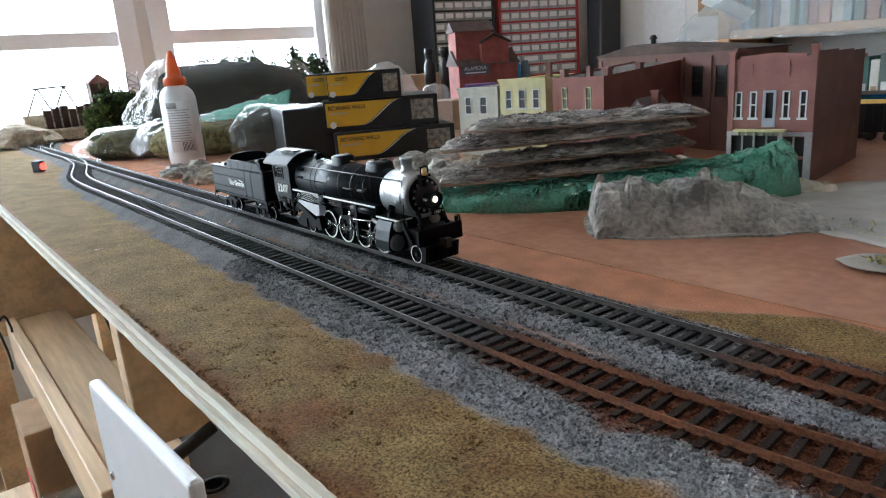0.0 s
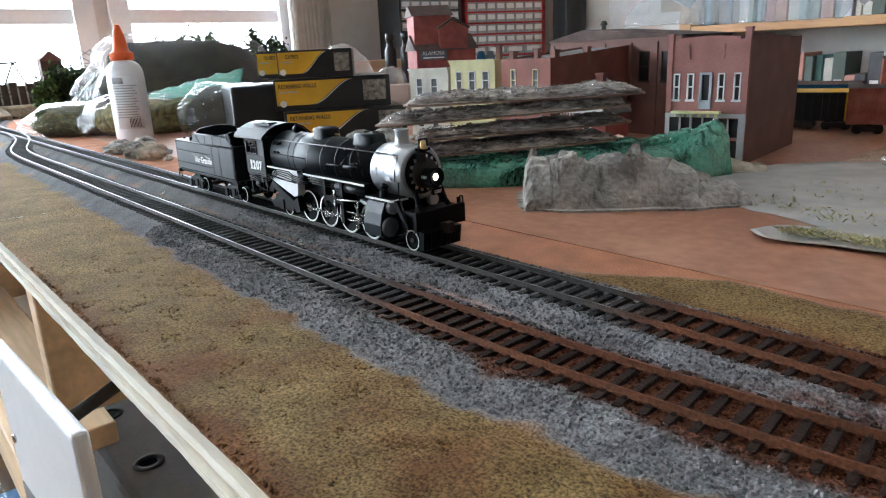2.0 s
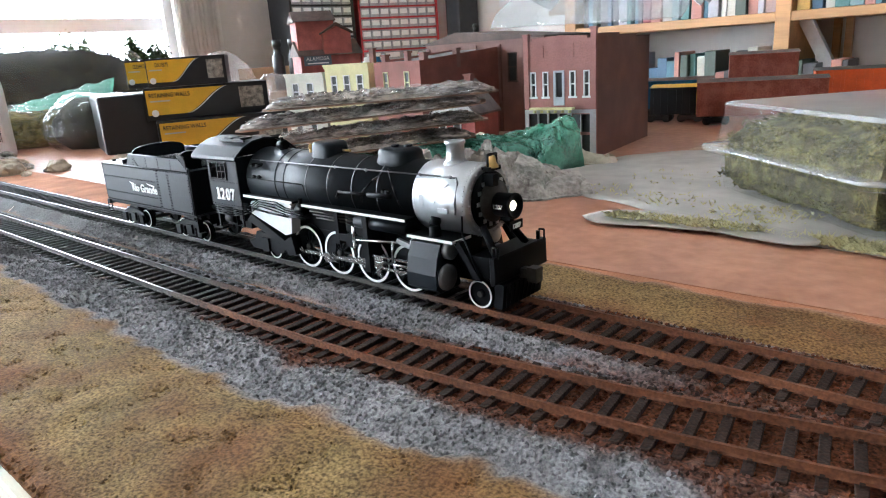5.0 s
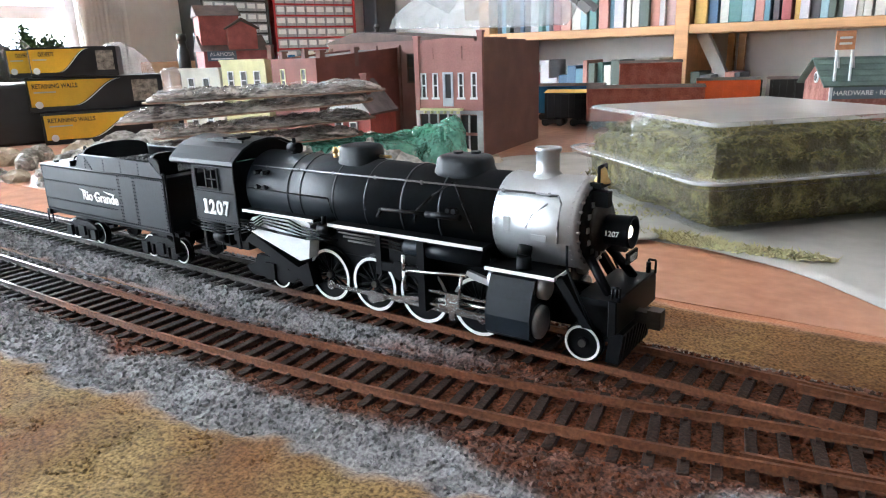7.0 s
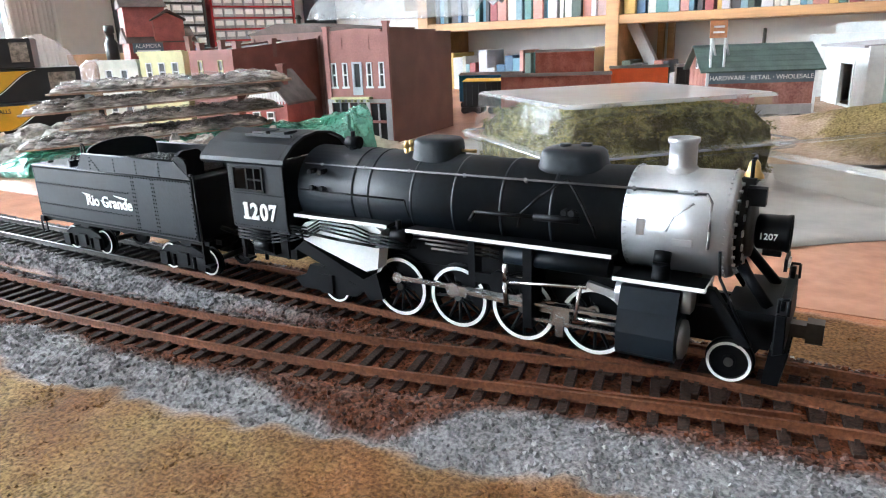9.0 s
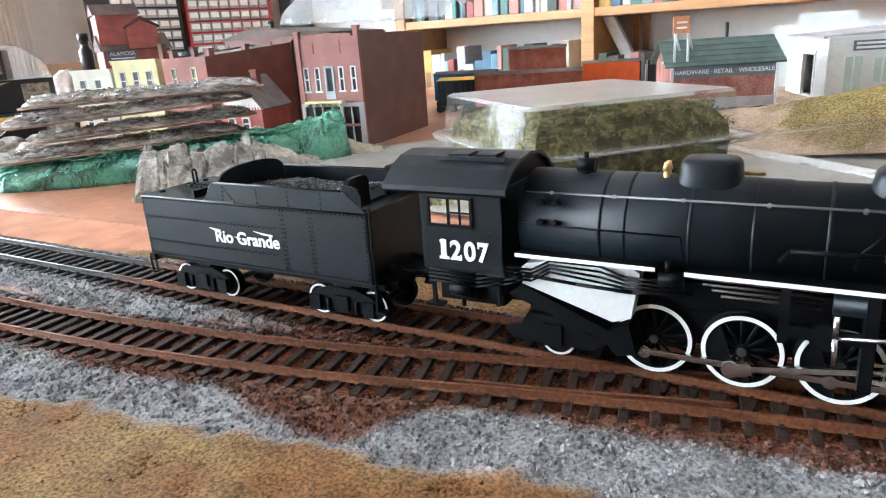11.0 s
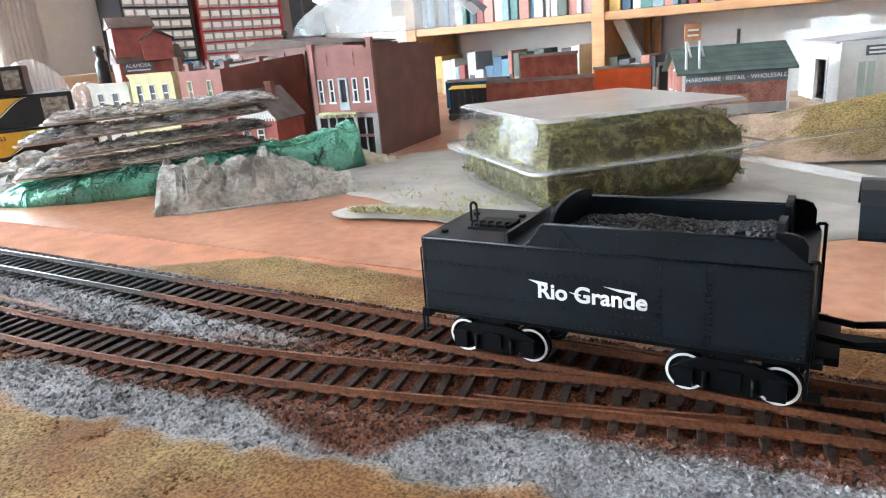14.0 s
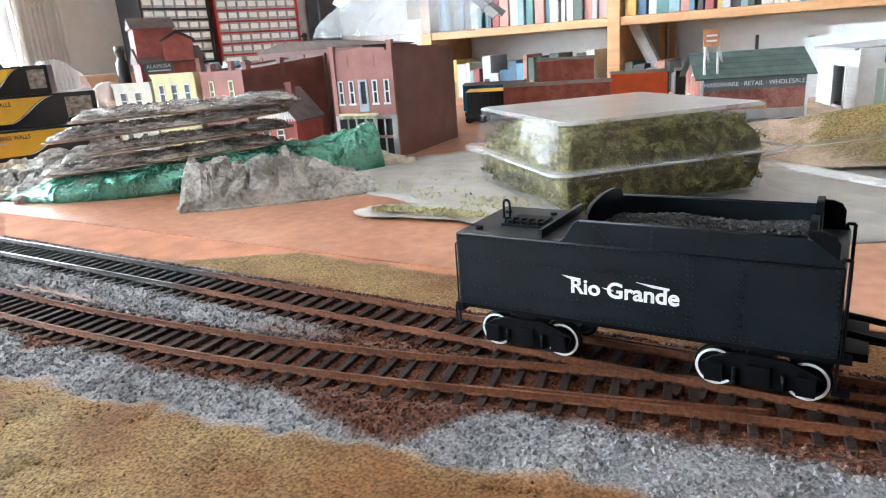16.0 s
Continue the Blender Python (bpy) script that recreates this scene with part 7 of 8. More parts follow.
def glue():
    G = thing("glue_bottle", pose(-0.712, 0.103, 0.0, 0, 0, 22), "white glue bottle with a bright orange twist cap", "glue bottle")
    bm = bmn()
    n = 36
    rings = []
    for z, k in ((0.0, 0.9), (0.002, 0.98), (0.006, 1.0), (0.085, 1.0), (0.094, 0.97), (0.101, 0.86), (0.106, 0.66), (0.108, 0.5), (0.112, 0.48)):
        ring = []
        for i in range(n):
            a = 2 * math.pi * i / n
            ring.append(bm.verts.new((0.0285 * k * math.cos(a), 0.021 * k * math.sin(a), z)))
        rings.append(ring)
    for p, q in zip(rings, rings[1:]):
        for i in range(n):
            bm.faces.new((p[i], p[(i + 1) % n], q[(i + 1) % n], q[i])).smooth = True
    bm.faces.new(rings[0][::-1])
    bm.faces.new(rings[-1])
    part("bottle_body", bm, M["gluewhite"], G)
    bm = bmn()
    lathe(bm, [(0.0145, 0.1085), (0.0150, 0.1095), (0.0150, 0.118), (0.0135, 0.1195), (0.0105, 0.121), (0.0095, 0.128), (0.0075, 0.140), (0.0048, 0.149), (0.0030, 0.1545), (0, 0.1555)], "z", (0, 0, 0), 24)
    for i in range(24):
        a = 2 * math.pi * i / 24
        cyl(bm, (0.0148 * math.cos(a), 0.0148 * math.sin(a), 0.1095), (0.0148 * math.cos(a), 0.0148 * math.sin(a), 0.118), 0.0007, 5)
    part("cap", bm, M["glueorange"], G, "ribbed orange nozzle cap")
    # curved label with unreadable bars, and a barcode block
    def patch(a0, a1, z0, z1, off, mat, nm):
        b2 = bmn()
        k = 12
        lo = [b2.verts.new(((0.0285 + off) * math.cos(a0 + (a1 - a0) * i / k), (0.021 + off) * math.sin(a0 + (a1 - a0) * i / k), z0)) for i in range(k + 1)]
        hi = [b2.verts.new((v.co.x, v.co.y, z1)) for v in lo]
        for i in range(k):
            b2.faces.new((lo[i], lo[i + 1], hi[i + 1], hi[i])).smooth = True
        o = part(nm, b2, mat, G)
        sm = o.modifiers.new("thick", "SOLIDIFY")
        sm.thickness = 0.0002
    patch(-1.7, -0.2, 0.018, 0.088, 0.0003, M["label"], "label")
    for i in range(13):
        patch(-1.6, -0.35 - 0.25 * ((i * 7) % 3) / 3, 0.033 + i * 0.0035, 0.0342 + i * 0.0035, 0.0006, M["print"], "text_bar")
    for i in range(8):
        patch(-0.95 + i * 0.075, -0.92 + i * 0.075, 0.02, 0.032, 0.0006, M["boxblack"], "barcode_bar")
    patch(-1.6, -1.0, 0.078, 0.086, 0.0006, M["print"], "label_mark")


glue()


def bag(name, c, size, rot, inner, lab, seed, film="wrap", fill=0.86):
    """A stuffed plastic bag: lumpy filling in a creased clear skin with a gathered end."""
    B = thing(name, pose(c[0], c[1], c[2], 0, 0, rot), lab, "plastic bag")
    for nm, k, mat in (("filling", fill, inner), ("film", 1.0, M[film])):
        if mat is None:
            continue
        bm = bmn()
        bmesh.ops.create_icosphere(bm, subdivisions=5 if nm == "film" else 4, radius=1.0)
        for v in bm.verts:
            p = v.co.copy()
            q = Vector((math.copysign(abs(p.x) ** 0.8, p.x), math.copysign(abs(p.y) ** 0.85, p.y), p.z))
            r = 1 + 0.16 * noise.noise(p * 1.6 + Vector((seed, 0, 0))) + (0.05 if nm == "film" else 0.03) * noise.noise(p * 5 + Vector((0, seed, 0)))
            if nm == "film":
                r += 0.045 * abs(noise.noise(Vector((p.x * 3, p.y * 9, p.z * 9 + seed))))
            z = q.z * size[2] * r * k
            v.co = Vector((q.x * size[0] * r * k, q.y * size[1] * r * k, max(-size[2] * 0.62, z) + size[2] * 0.625))
        for f in bm.faces:
            f.smooth = True
        part(nm, bm, mat, B)
    return B


bag("moss_bag", (-0.93, 0.265, 0.0), (0.165, 0.10, 0.098), 66, M["mossdark"], "big clear bag stuffed with dark moss", 2.0)
bag("moss_bag", (-0.90, 0.085, 0.0), (0.085, 0.055, 0.032), 55, M["moss"], "clear bag of olive moss lying flat by the track", 5.0, fill=0.8)
bag("moss_bag", (-0.80, 0.175, 0.0), (0.12, 0.07, 0.040), 62, M["moss"], "clear bag of green and olive moss behind the glue bottle", 9.0, fill=0.8)
bag("moss_bag", (-0.66, 0.22, 0.0), (0.07, 0.055, 0.045), 40, M["mossdark"], "clear bag of dark moss against the cartons", 12.0, fill=0.85)
bag("clear_bag", (-0.68, 0.43, 0.0), (0.055, 0.038, 0.072), 50, None, "crumpled empty clear plastic bag behind the cartons", 15.0, "wrapfog")
bag("clear_bag", (-0.60, 0.47, 0.0), (0.03, 0.025, 0.05), 20, None, "crumpled white plastic bag among small boxes", 18.0, "wrapfog")


def green_bit():
    def fn(u, v):
        x, y = -0.79 + 0.11 * u, 0.15 + 0.10 * u
        return (x, y + 0.012 * v, 0.052 + 0.03 * v * (0.3 + u) + 0.004 * noise.noise(Vector((u * 9, v * 6, 3))))
    bm = sheet_mesh(fn, 30, 14, 0.001)
    ob = solid("green_film", bm, M["wrapgreen"], "scrap of green wrap lying over the moss bags", "packing wrap")
    ob.modifiers.new("thick", "SOLIDIFY").thickness = 0.0006


green_bit()


def roof_bag():
    """Large clear bags of parts lying over the roofs behind the store."""
    B = thing("parts_bag", pose(0, 0, 0), "large clear plastic bag of kit sprues resting on the mill roofs", "plastic bag")

    def fn(u, v):
        x = -0.150 + 0.215 * u + 0.03 * v
        y = 0.452 + 0.10 * v - 0.008 * u
        k = noise.noise(Vector((u * 3.5, v * 3, 2)))
        fold = abs(noise.noise(Vector((u * 9 + 2 * v, v * 5, 7))))
        z = 0.1165 + (0.03 + 0.066 * math.sin(math.pi * (0.22 + 0.66 * u)) ** 0.8) * v ** 0.8 - 0.006 * u
        return (x + 0.008 * k, y + 0.01 * k + 0.008 * fold, z + 0.010 * k * min(1, 0.2 + v) + 0.009 * fold * min(1, 0.3 + v) + 0.0012 * noise.noise(Vector((u * 20, v * 16, 5))))
    bm = sheet_mesh(fn, 90, 60, 0.001)
    o = part("film", bm, M["wrapmilk"], B)
    o.modifiers.new("thick", "SOLIDIFY").thickness = 0.0006
    random.seed(8)
    for i in range(12):
        bm = bmn()
        l = random.uniform(0.045, 0.085)
        wd = random.uniform(0.003, 0.008)
        box(bm, -l / 2, l / 2, -0.0008, 0.0008, -wd, wd)
        u, v = 0.12 + 0.78 * ((i * 5) % 12) / 11, 0.35 + 0.5 * ((i * 7) % 12) / 11
        q = fn(u, v)
        part("kit_part", bm, (M["trimw"], M["label"], M["greysill"])[i % 3], B, at=pose(q[0], q[1] + 0.007, q[2] - 0.004, -38, 32 + random.uniform(-7, 7), 4))


roof_bag()


# ---- far end of the layout ----
def foliage(name, c, size, count, lab, seed, leaf=0.006, group="", kind=""):
    T = thing(name, pose(*c), lab, "model tree", group)
    random.seed(seed)
    bm = bmn()
    cyl(bm, (0, 0, 0), (0.002, 0, size[2] * 0.7), 0.003, 7, 0, 0.0012)
    for k in range(5):
        a = k * 1.25
        cyl(bm, (0, 0, size[2] * (0.25 + 0.08 * k)), (size[0] * 0.6 * math.cos(a), size[1] * 0.6 * math.sin(a), size[2] * (0.45 + 0.09 * k)), 0.0014, 5, 0, 0.0006)
    part("trunk", bm, M["darkmetal"], T)
    bm = bmn()
    cl = [(random.uniform(-1, 1), random.uniform(-1, 1), random.uniform(0.15, 1)) for _ in range(16)]
    for i in range(count):
        q = random.choice(cl)
        p = Vector((q[0] * size[0] * 0.7, q[1] * size[1] * 0.7, q[2] * size[2] * 0.9)) + Vector((random.gauss(0, 1) * size[0] * 0.2, random.gauss(0, 1) * size[1] * 0.2, random.gauss(0, 1) * size[2] * 0.1))
        p.z = max(0.001, p.z)
        u = Vector((random.uniform(-1, 1), random.uniform(-1, 1), random.uniform(-1, 1))).normalized() * leaf
        w = u.orthogonal().normalized() * leaf * 0.6
        bm.faces.new([bm.verts.new(p - u), bm.verts.new(p + w), bm.verts.new(p + u), bm.verts.new(p - w)])
    part("crown", bm, M["leaf"], T)
    return T


for i, (x, y, sx, h) in enumerate(((-1.33, 0.125, 0.028, 0.095), (-1.34, 0.155, 0.03, 0.105), (-1.35, 0.19, 0.03, 0.10), (-1.36, 0.22, 0.028, 0.09))):
    foliage("model_tree", (x, y, 0.0), (sx, sx, h), 1300, "bushy dark green model tree by the far window", 60 + i, group="model trees by the window")
for i, (x, y) in enumerate(((-1.22, 0.35), (-1.22, 0.39), (-1.21, 0.43), (-1.21, 0.47), (-1.20, 0.51), (-1.20, 0.55), (-1.19, 0.59))):
    foliage("model_tree", (x, y, 0.0), (0.03, 0.03, 0.150 + 0.008 * (i % 3)), 1400, "slender green model tree standing against the window", 80 + i, 0.005, "model trees by the window")


def far_scene():
    W = thing("retaining_wall", pose(-1.5, 0.055, 0.0), "brown timber model retaining wall with posts", "model wall")
    for i in range(6):
        bm = bmn()
        box(bm, 0, 0.006, i * 0.017, i * 0.017 + 0.0158, 0.025, 0.072 + 0.004 * (i % 3))
        part("plank", bm, M["roofbrown"], W)
        bm = bmn()
        box(bm, 0.004, 0.011, i * 0.017 - 0.0015, i * 0.017 + 0.0015, 0.02, 0.08)
        part("post", bm, M["bark"], W)
    bm = bmn()
    box(bm, -0.03, 0.03, -0.01, 0.13, -0.0005, 0.03)
    bevel(bm, 0.006, 2)
    part("stone_footing", bm, M["rockwarm"], W)
    for i, (x, y, r) in enumerate(((-1.42, -0.01, 0.045), (-1.43, 0.03, 0.04), (-1.45, -0.06, 0.04))):
        stone("boulder", x, y, 0.0, r, M["rockwarm"], 500 + i, "boulders at the far end")
    T = thing("timber_frame", pose(-1.545, 0.05, 0.0), "dark spindly model timber frame", "model structure")
    for y in (0.0, 0.055):
        for a, b in (((0, y - 0.02, 0.06), (0, y + 0.01, 0.122)), ((0, y + 0.035, 0.06), (0, y + 0.01, 0.122))):
            bm = bmn()
            cyl(bm, a, b, 0.0022, 6)
            part("strut", bm, M["darkmetal"], T)
    bm = bmn()
    cyl(bm, (0, 0.0, 0.12), (0, 0.075, 0.122), 0.0024, 6)
    part("beam", bm, M["darkmetal"], T)
    bm = bmn()
    box(bm, -0.02, 0.02, -0.03, 0.09, 0.0, 0.062)
    part("footing", bm, M["rockwarm"], T)
    H = thing("model_hut", pose(-1.58, 0.175, 0.0), "small brown model hut on a tall base", "model building")
    bm = bmn()
    box(bm, -0.02, 0.02, 0, 0.045, 0, 0.125)
    part("wall_block", bm, M["roofbrown"], H)
    bm = bmn()
    prism(bm, [(-0.005, 0.123), (0.05, 0.123), (0.0225, 0.146)], "x", -0.025, 0.025)
    part("roof", bm, M["brick_brown"], H)
    L = thing("lattice_tower", pose(-1.56, 0.262, 0.0), "thin grey lattice tower by the window", "model structure")
    for y in (0, 0.026):
        bm = bmn()
        cyl(bm, (0, y, 0), (0, y, 0.145), 0.0016, 6)
        part("leg", bm, M["greysill"], L)
    for k in range(6):
        bm = bmn()
        z = 0.05 + k * 0.016
        cyl(bm, (0, 0, z), (0, 0.026, z + 0.016 * (1 if k % 2 else 0)), 0.0011, 5)
        cyl(bm, (0, 0.026, z), (0, 0, z + 0.016), 0.0011, 5)
        part("brace", bm, M["greysill"], L)
    S = thing("track_signal", pose(-0.86, -0.064, 0.0004, 0, 0, 40), "small switch signal box glowing red on the turf", "signal")
    bm = bmn()
    box(bm, -0.007, 0.007, -0.005, 0.005, 0.0, 0.017)
    bevel(bm, 0.0008, 1)
    part("housing", bm, M["boxblack"], S)
    bm = bmn()
    lathe(bm, [(0.0052, 0), (0.0045, 0.002), (0, 0.0028)], "x", (0.0071, 0, 0.0085), 14)
    part("lens", bm, M["redlight"], S, "glowing red lens")
    bm = bmn()
    box(bm, -0.012, 0.012, -0.010, 0.010, -0.0004, 0.0008)
    part("base_plate", bm, M["darkmetal"], S)


far_scene()


# ---- right-hand scenery ----
M["mound"] = layered("sand_and_turf", ((0.38, 0.26, 0.18), (0.6, 0.46, 0.35)), [("grass", (0.10, 0.07, 0.022), (0.34, 0.26, 0.1)), ("brown", (0.12, 0.07, 0.04), (0.3, 0.2, 0.13))], 0.95, 0.8, 700)


def mound():
    nx, ny = 150, 110
    vs, fs, vals = [], [], []
    for i in range(nx + 1):
        for j in range(ny + 1):
            x, y = 0.10 + 0.62 * i / nx, 0.335 + 0.52 * j / ny
            e = ss(0.335, 0.43, y + 0.02 * noise2(x, y, 12)) * ss(0.12, 0.27, x)
            hill = 0.024 * math.exp(-(((x - 0.46) / 0.07) ** 2 + ((y - 0.40) / 0.05) ** 2))
            q = ((x - 0.46) / 0.085) ** 2 + ((y - 0.395) / 0.06) ** 2 + 0.5 * noise2(x, y, 45) + 0.35 * noise2(x, y, 160)
            vs.append((x, y, 0.0006 + 0.021 * e + hill + 0.002 * noise2(x, y, 40) * e + 0.0007 * noise2(x, y, 170) * e))
            vals.append((0, 0, 1 - ss(0.7, 1.25, q), 0.55 * max(0.0, noise2(x, y, 26, 4)) + 0.25 * max(0.0, noise2(x, y, 120, 2)), 0))
    for i in range(nx):
        for j in range(ny):
            a = i * (ny + 1) + j
            fs.append((a, a + ny + 1, a + ny + 2, a + 1))
    me = painted("sand_mound", vs, fs, vals, M["mound"])
    for p in me.polygons:
        p.use_smooth = True
    tagged(new("sand_mound", me), "raised sandy ground with an olive turf hillock", kind="structure")


mound()


def depot():
    m, w = facing(0.297, 0.406, 0.372, 0.438, 0.0195)
    D = thing("hardware_depot", m, "weathered red model hardware depot with green roof", "model building", "model yard buildings")
    d, h = 0.062, 0.0395
    bm = bmn()
    box(bm, 0, w, 0, d, 0.004, h)
    part("wall_block", bm, M["depotred"], D)
    bm = bmn()
    box(bm, -0.004, w + 0.004, -0.003, d + 0.003, 0.0, 0.005)
    part("platform", bm, M["bark"], D)
    bm = bmn()
    box(bm, 0.002, w - 0.002, -0.0014, 0.0, 0.0045, 0.0125)
    part("skirting", bm, M["greysill"], D, "grey weathered base boards")
    bm = bmn()
    lathe(bm, [(0.0042, -0.0012), (0.0042, 0.0)], "x", (0, d / 2, h + 0.004), 20)
    oc = part("round_window", bm, M["cleanwhite"], D, "white round gable window")
    bm = bmn()
    lathe(bm, [(0.0029, -0.0015), (0.0029, -0.0011)], "x", (0, d / 2, h + 0.004), 20)
    part("pane", bm, M["dark"], oc)
    for i in range(5):
        bm = bmn()
        u = (i + 0.5) / 5
        prism(bm, [(-0.0035 + (d / 2 + 0.0035) * u, h - 0.0004 + 0.0193 * u), (-0.0035 + (d / 2 + 0.0035) * u + 0.0006, h + 0.0002 + 0.0193 * u), (-0.0035 + (d / 2 + 0.0035) * u + 0.0006, h - 0.0005 + 0.0193 * u)], "x", -0.005, w + 0.005)
        part("roof_batten", bm, M["roofgreen"], D)
    bm = bmn()
    prism(bm, [(-0.001, h), (d + 0.001, h), (d / 2, h + 0.0165)], "x", 0, w)
    part("gable", bm, M["depotred"], D)
    for sd in (0, 1):
        bm = bmn()
        a = [(-0.0035, h - 0.0008), (d / 2, h + 0.0185), (d / 2, h + 0.0172), (-0.003, h - 0.002)] if sd == 0 else [(d + 0.0035, h - 0.0008), (d / 2, h + 0.0185), (d / 2, h + 0.0172), (d + 0.003, h - 0.002)]
        prism(bm, a, "x", -0.005, w + 0.005)
        part("roof_slope", bm, M["roofgreen"], D)
    bm = bmn()
    box(bm, 0.001, w - 0.001, -0.0006, 0.0, h - 0.0105, h - 0.0015)
    sb = part("sign_band", bm, M["slate"], D, "blue-grey painted sign band")
    lettering("sign_text", "HARDWARE · RETAIL · WHOLESALE", M["white"], sb, pose(w / 2, -0.0007, h - 0.0062), 0.0034, w * 0.93)
    for x in (0.0, w - 0.002):
        bm = bmn()
        box(bm, x, x + 0.002, -0.0009, 0.0012, 0.004, h)
        part("corner_board", bm, M["cleanwhite"], D)
    bm = bmn()
    box(bm, w * 0.46, w * 0.62, -0.001, 0, 0.012, 0.02)
    part("notice_board", bm, M["kraft"], D)
    E = bmn()
    box(E, -0.0012, 0.0, d * 0.2, d * 0.42, 0.006, 0.024)
    part("side_door", E, M["cleanwhite"], D, "white side door")
    E = bmn()
    box(E, -0.0012, 0.0, d * 0.62, d * 0.8, 0.010, 0.024)
    part("side_window", E, M["cleanwhite"], D)
    bm = bmn()
    cyl(bm, (w * 0.62, d * 0.55, h + 0.01), (w * 0.62, d * 0.55, h + 0.030), 0.0014, 8)
    cyl(bm, (w * 0.62, d * 0.55, h + 0.013), (w * 0.62, d * 0.55, h + 0.016), 0.004, 8)
    part("stove_pipe", bm, M["darkmetal"], D)
    bm = bmn()
    for x in (-0.001, 0.009):
        cyl(bm, (x + 0.004, 0.002, h), (x + 0.004, 0.004, h + 0.032), 0.001, 6)
        cyl(bm, (x + 0.012, 0.02, h + 0.008), (x + 0.004, 0.004, h + 0.026), 0.0009, 6)
    part("sign_frame", bm, M["cleanwhite"], D)
    bm = bmn()
    box(bm, 0.001, 0.0135, 0.001, 0.003, h + 0.024, h + 0.037)
    rs = part("roof_sign", bm, M["signorange"], D, "faded orange roof sign")
    bm = bmn()
    for i in range(2):
        box(bm, 0.0032, 0.0113, 0.0005, 0.001, h + 0.0275 + i * 0.004, h + 0.029 + i * 0.004)
    part("text_bar", bm, M["label"], rs)


depot()


def white_store():
    m, w = facing(0.370, 0.575, 0.405, 0.485, 0.0215)
    S = thing("white_store", m, "white clapboard model store with a shaded side porch", "model building", "model yard buildings")
    h, d = 0.049, 0.085
    bm = bmn()
    wall_with_holes(bm, w, 0, h, 0.002, [(w * 0.42, w * 0.72, 0.002, 0.037)])
    part("side_wall", bm, M["cleanwhite"], S)
    bm = bmn()
    box(bm, w - 0.002, w, 0.002, d, 0, h + 0.002)
    part("front_wall", bm, M["cleanwhite"], S)
    bm = bmn()
    box(bm, 0.0, 0.002, 0.002, d, 0, h)
    part("back_wall", bm, M["cleanwhite"], S)
    bm = bmn()
    box(bm, 0.002, w - 0.002, d - 0.002, d, 0, h)
    part("far_wall", bm, M["cleanwhite"], S)
    bm = bmn()
    prism(bm, [(-0.004, h + 0.0005), (d, h + 0.004), (d, h + 0.007), (-0.004, h + 0.0025)], "x", -0.003, w - 0.0025)
    part("roof", bm, M["greysill"], S, "pale grey lean-to roof")
    for i in range(14):
        z = 0.002 + i * 0.0034
        if z < 0.036:
            spans = ((0.001, w * 0.41), (w * 0.73, w - 0.0005))
        else:
            spans = ((0.001, w - 0.0005),)
        for xa, xb in spans:
            bm = bmn()
            box(bm, xa, xb, -0.0004, 0.0, z, z + 0.003)
            part("clapboard", bm, M["cleanwhite"], S)
    # grey on a white store: the recess's shade is put into the colour
    bm = bmn()
    box(bm, w * 0.42, w * 0.72, 0.016, 0.018, 0.002, 0.037)
    pc = part("porch_back", bm, M["greysill"], S, "porch wall, grey to stand for its shade")
    bm = bmn()
    box(bm, w * 0.50, w * 0.64, 0.0145, 0.016, 0.002, 0.030)
    part("porch_door", bm, M["roofbrown"], pc, "dark brown porch door")
    for x in (w * 0.42, w * 0.72):
        bm = bmn()
        box(bm, x - 0.0012, x + 0.0012, -0.0012, 0.002, 0.0, 0.038)
        part("porch_post", bm, M["cleanwhite"], S)
    bm = bmn()
    box(bm, w * 0.40, w * 0.74, -0.0012, 0.0, 0.037, 0.0395)
    part("porch_lintel", bm, M["cleanwhite"], S)
    bm = bmn()
    box(bm, w - 0.0015, w + 0.0012, -0.001, 0.0016, 0.0, h + 0.002)
    part("corner_board", bm, M["cleanwhite"], S)
    for ya, yb, za, zb, nm, mt in ((0.012, 0.026, 0.003, 0.036, "door", "palegreen"), (0.034, 0.048, 0.012, 0.034, "window", "palegreen"), (0.054, 0.068, 0.012, 0.034, "window", "palegreen")):
        bm = bmn()
        box(bm, w, w + 0.0008, ya, yb, za, zb)
        dr = part(nm, bm, M["cleanwhite"], S)
        for k in range(2):
            bm = bmn()
            c = (yb - ya) / 2
            box(bm, w + 0.0008, w + 0.0012, ya + 0.001 + k * c, ya + c - 0.0006 + k * c, za + 0.0015, zb - 0.0015)
            part("panel", bm, M[mt], dr, "pale green panel")
    bm = bmn()
    box(bm, w, w + 0.001, 0.018, 0.045, 0.039, 0.047)
    sg = part("sign", bm, M["slate"], S)
    for k in range(2):
        bm = bmn()
        box(bm, w + 0.001, w + 0.0014, 0.020, 0.043, 0.0405 + 0.0033 * k, 0.0422 + 0.0033 * k)
        part("text_bar", bm, M["label"], sg)
    T, w2 = simple_front("false_front_store", 0.352, 0.62, 0.452, 0.62, 0.07, 0.060, M["cleanwhite"], [], M["cleanwhite"], "white false-fronted model store in the back", z=0.021, cornice=False)
    bm = bmn()
    box(bm, w2 * 0.22, w2 * 0.72, 0.0, 0.002, 0.0612, 0.0705)
    part("false_front", bm, M["cleanwhite"], T)
    bm = bmn()
    box(bm, 0, 0.02, 0, 0.014, 0, 0.03)
    bevel(bm, 0.001, 1)
    solid("wood_block", bm, M["pine"], "small pine block behind the white store", "block", m=pose(0.470, 0.585, 0.0205))


white_store()


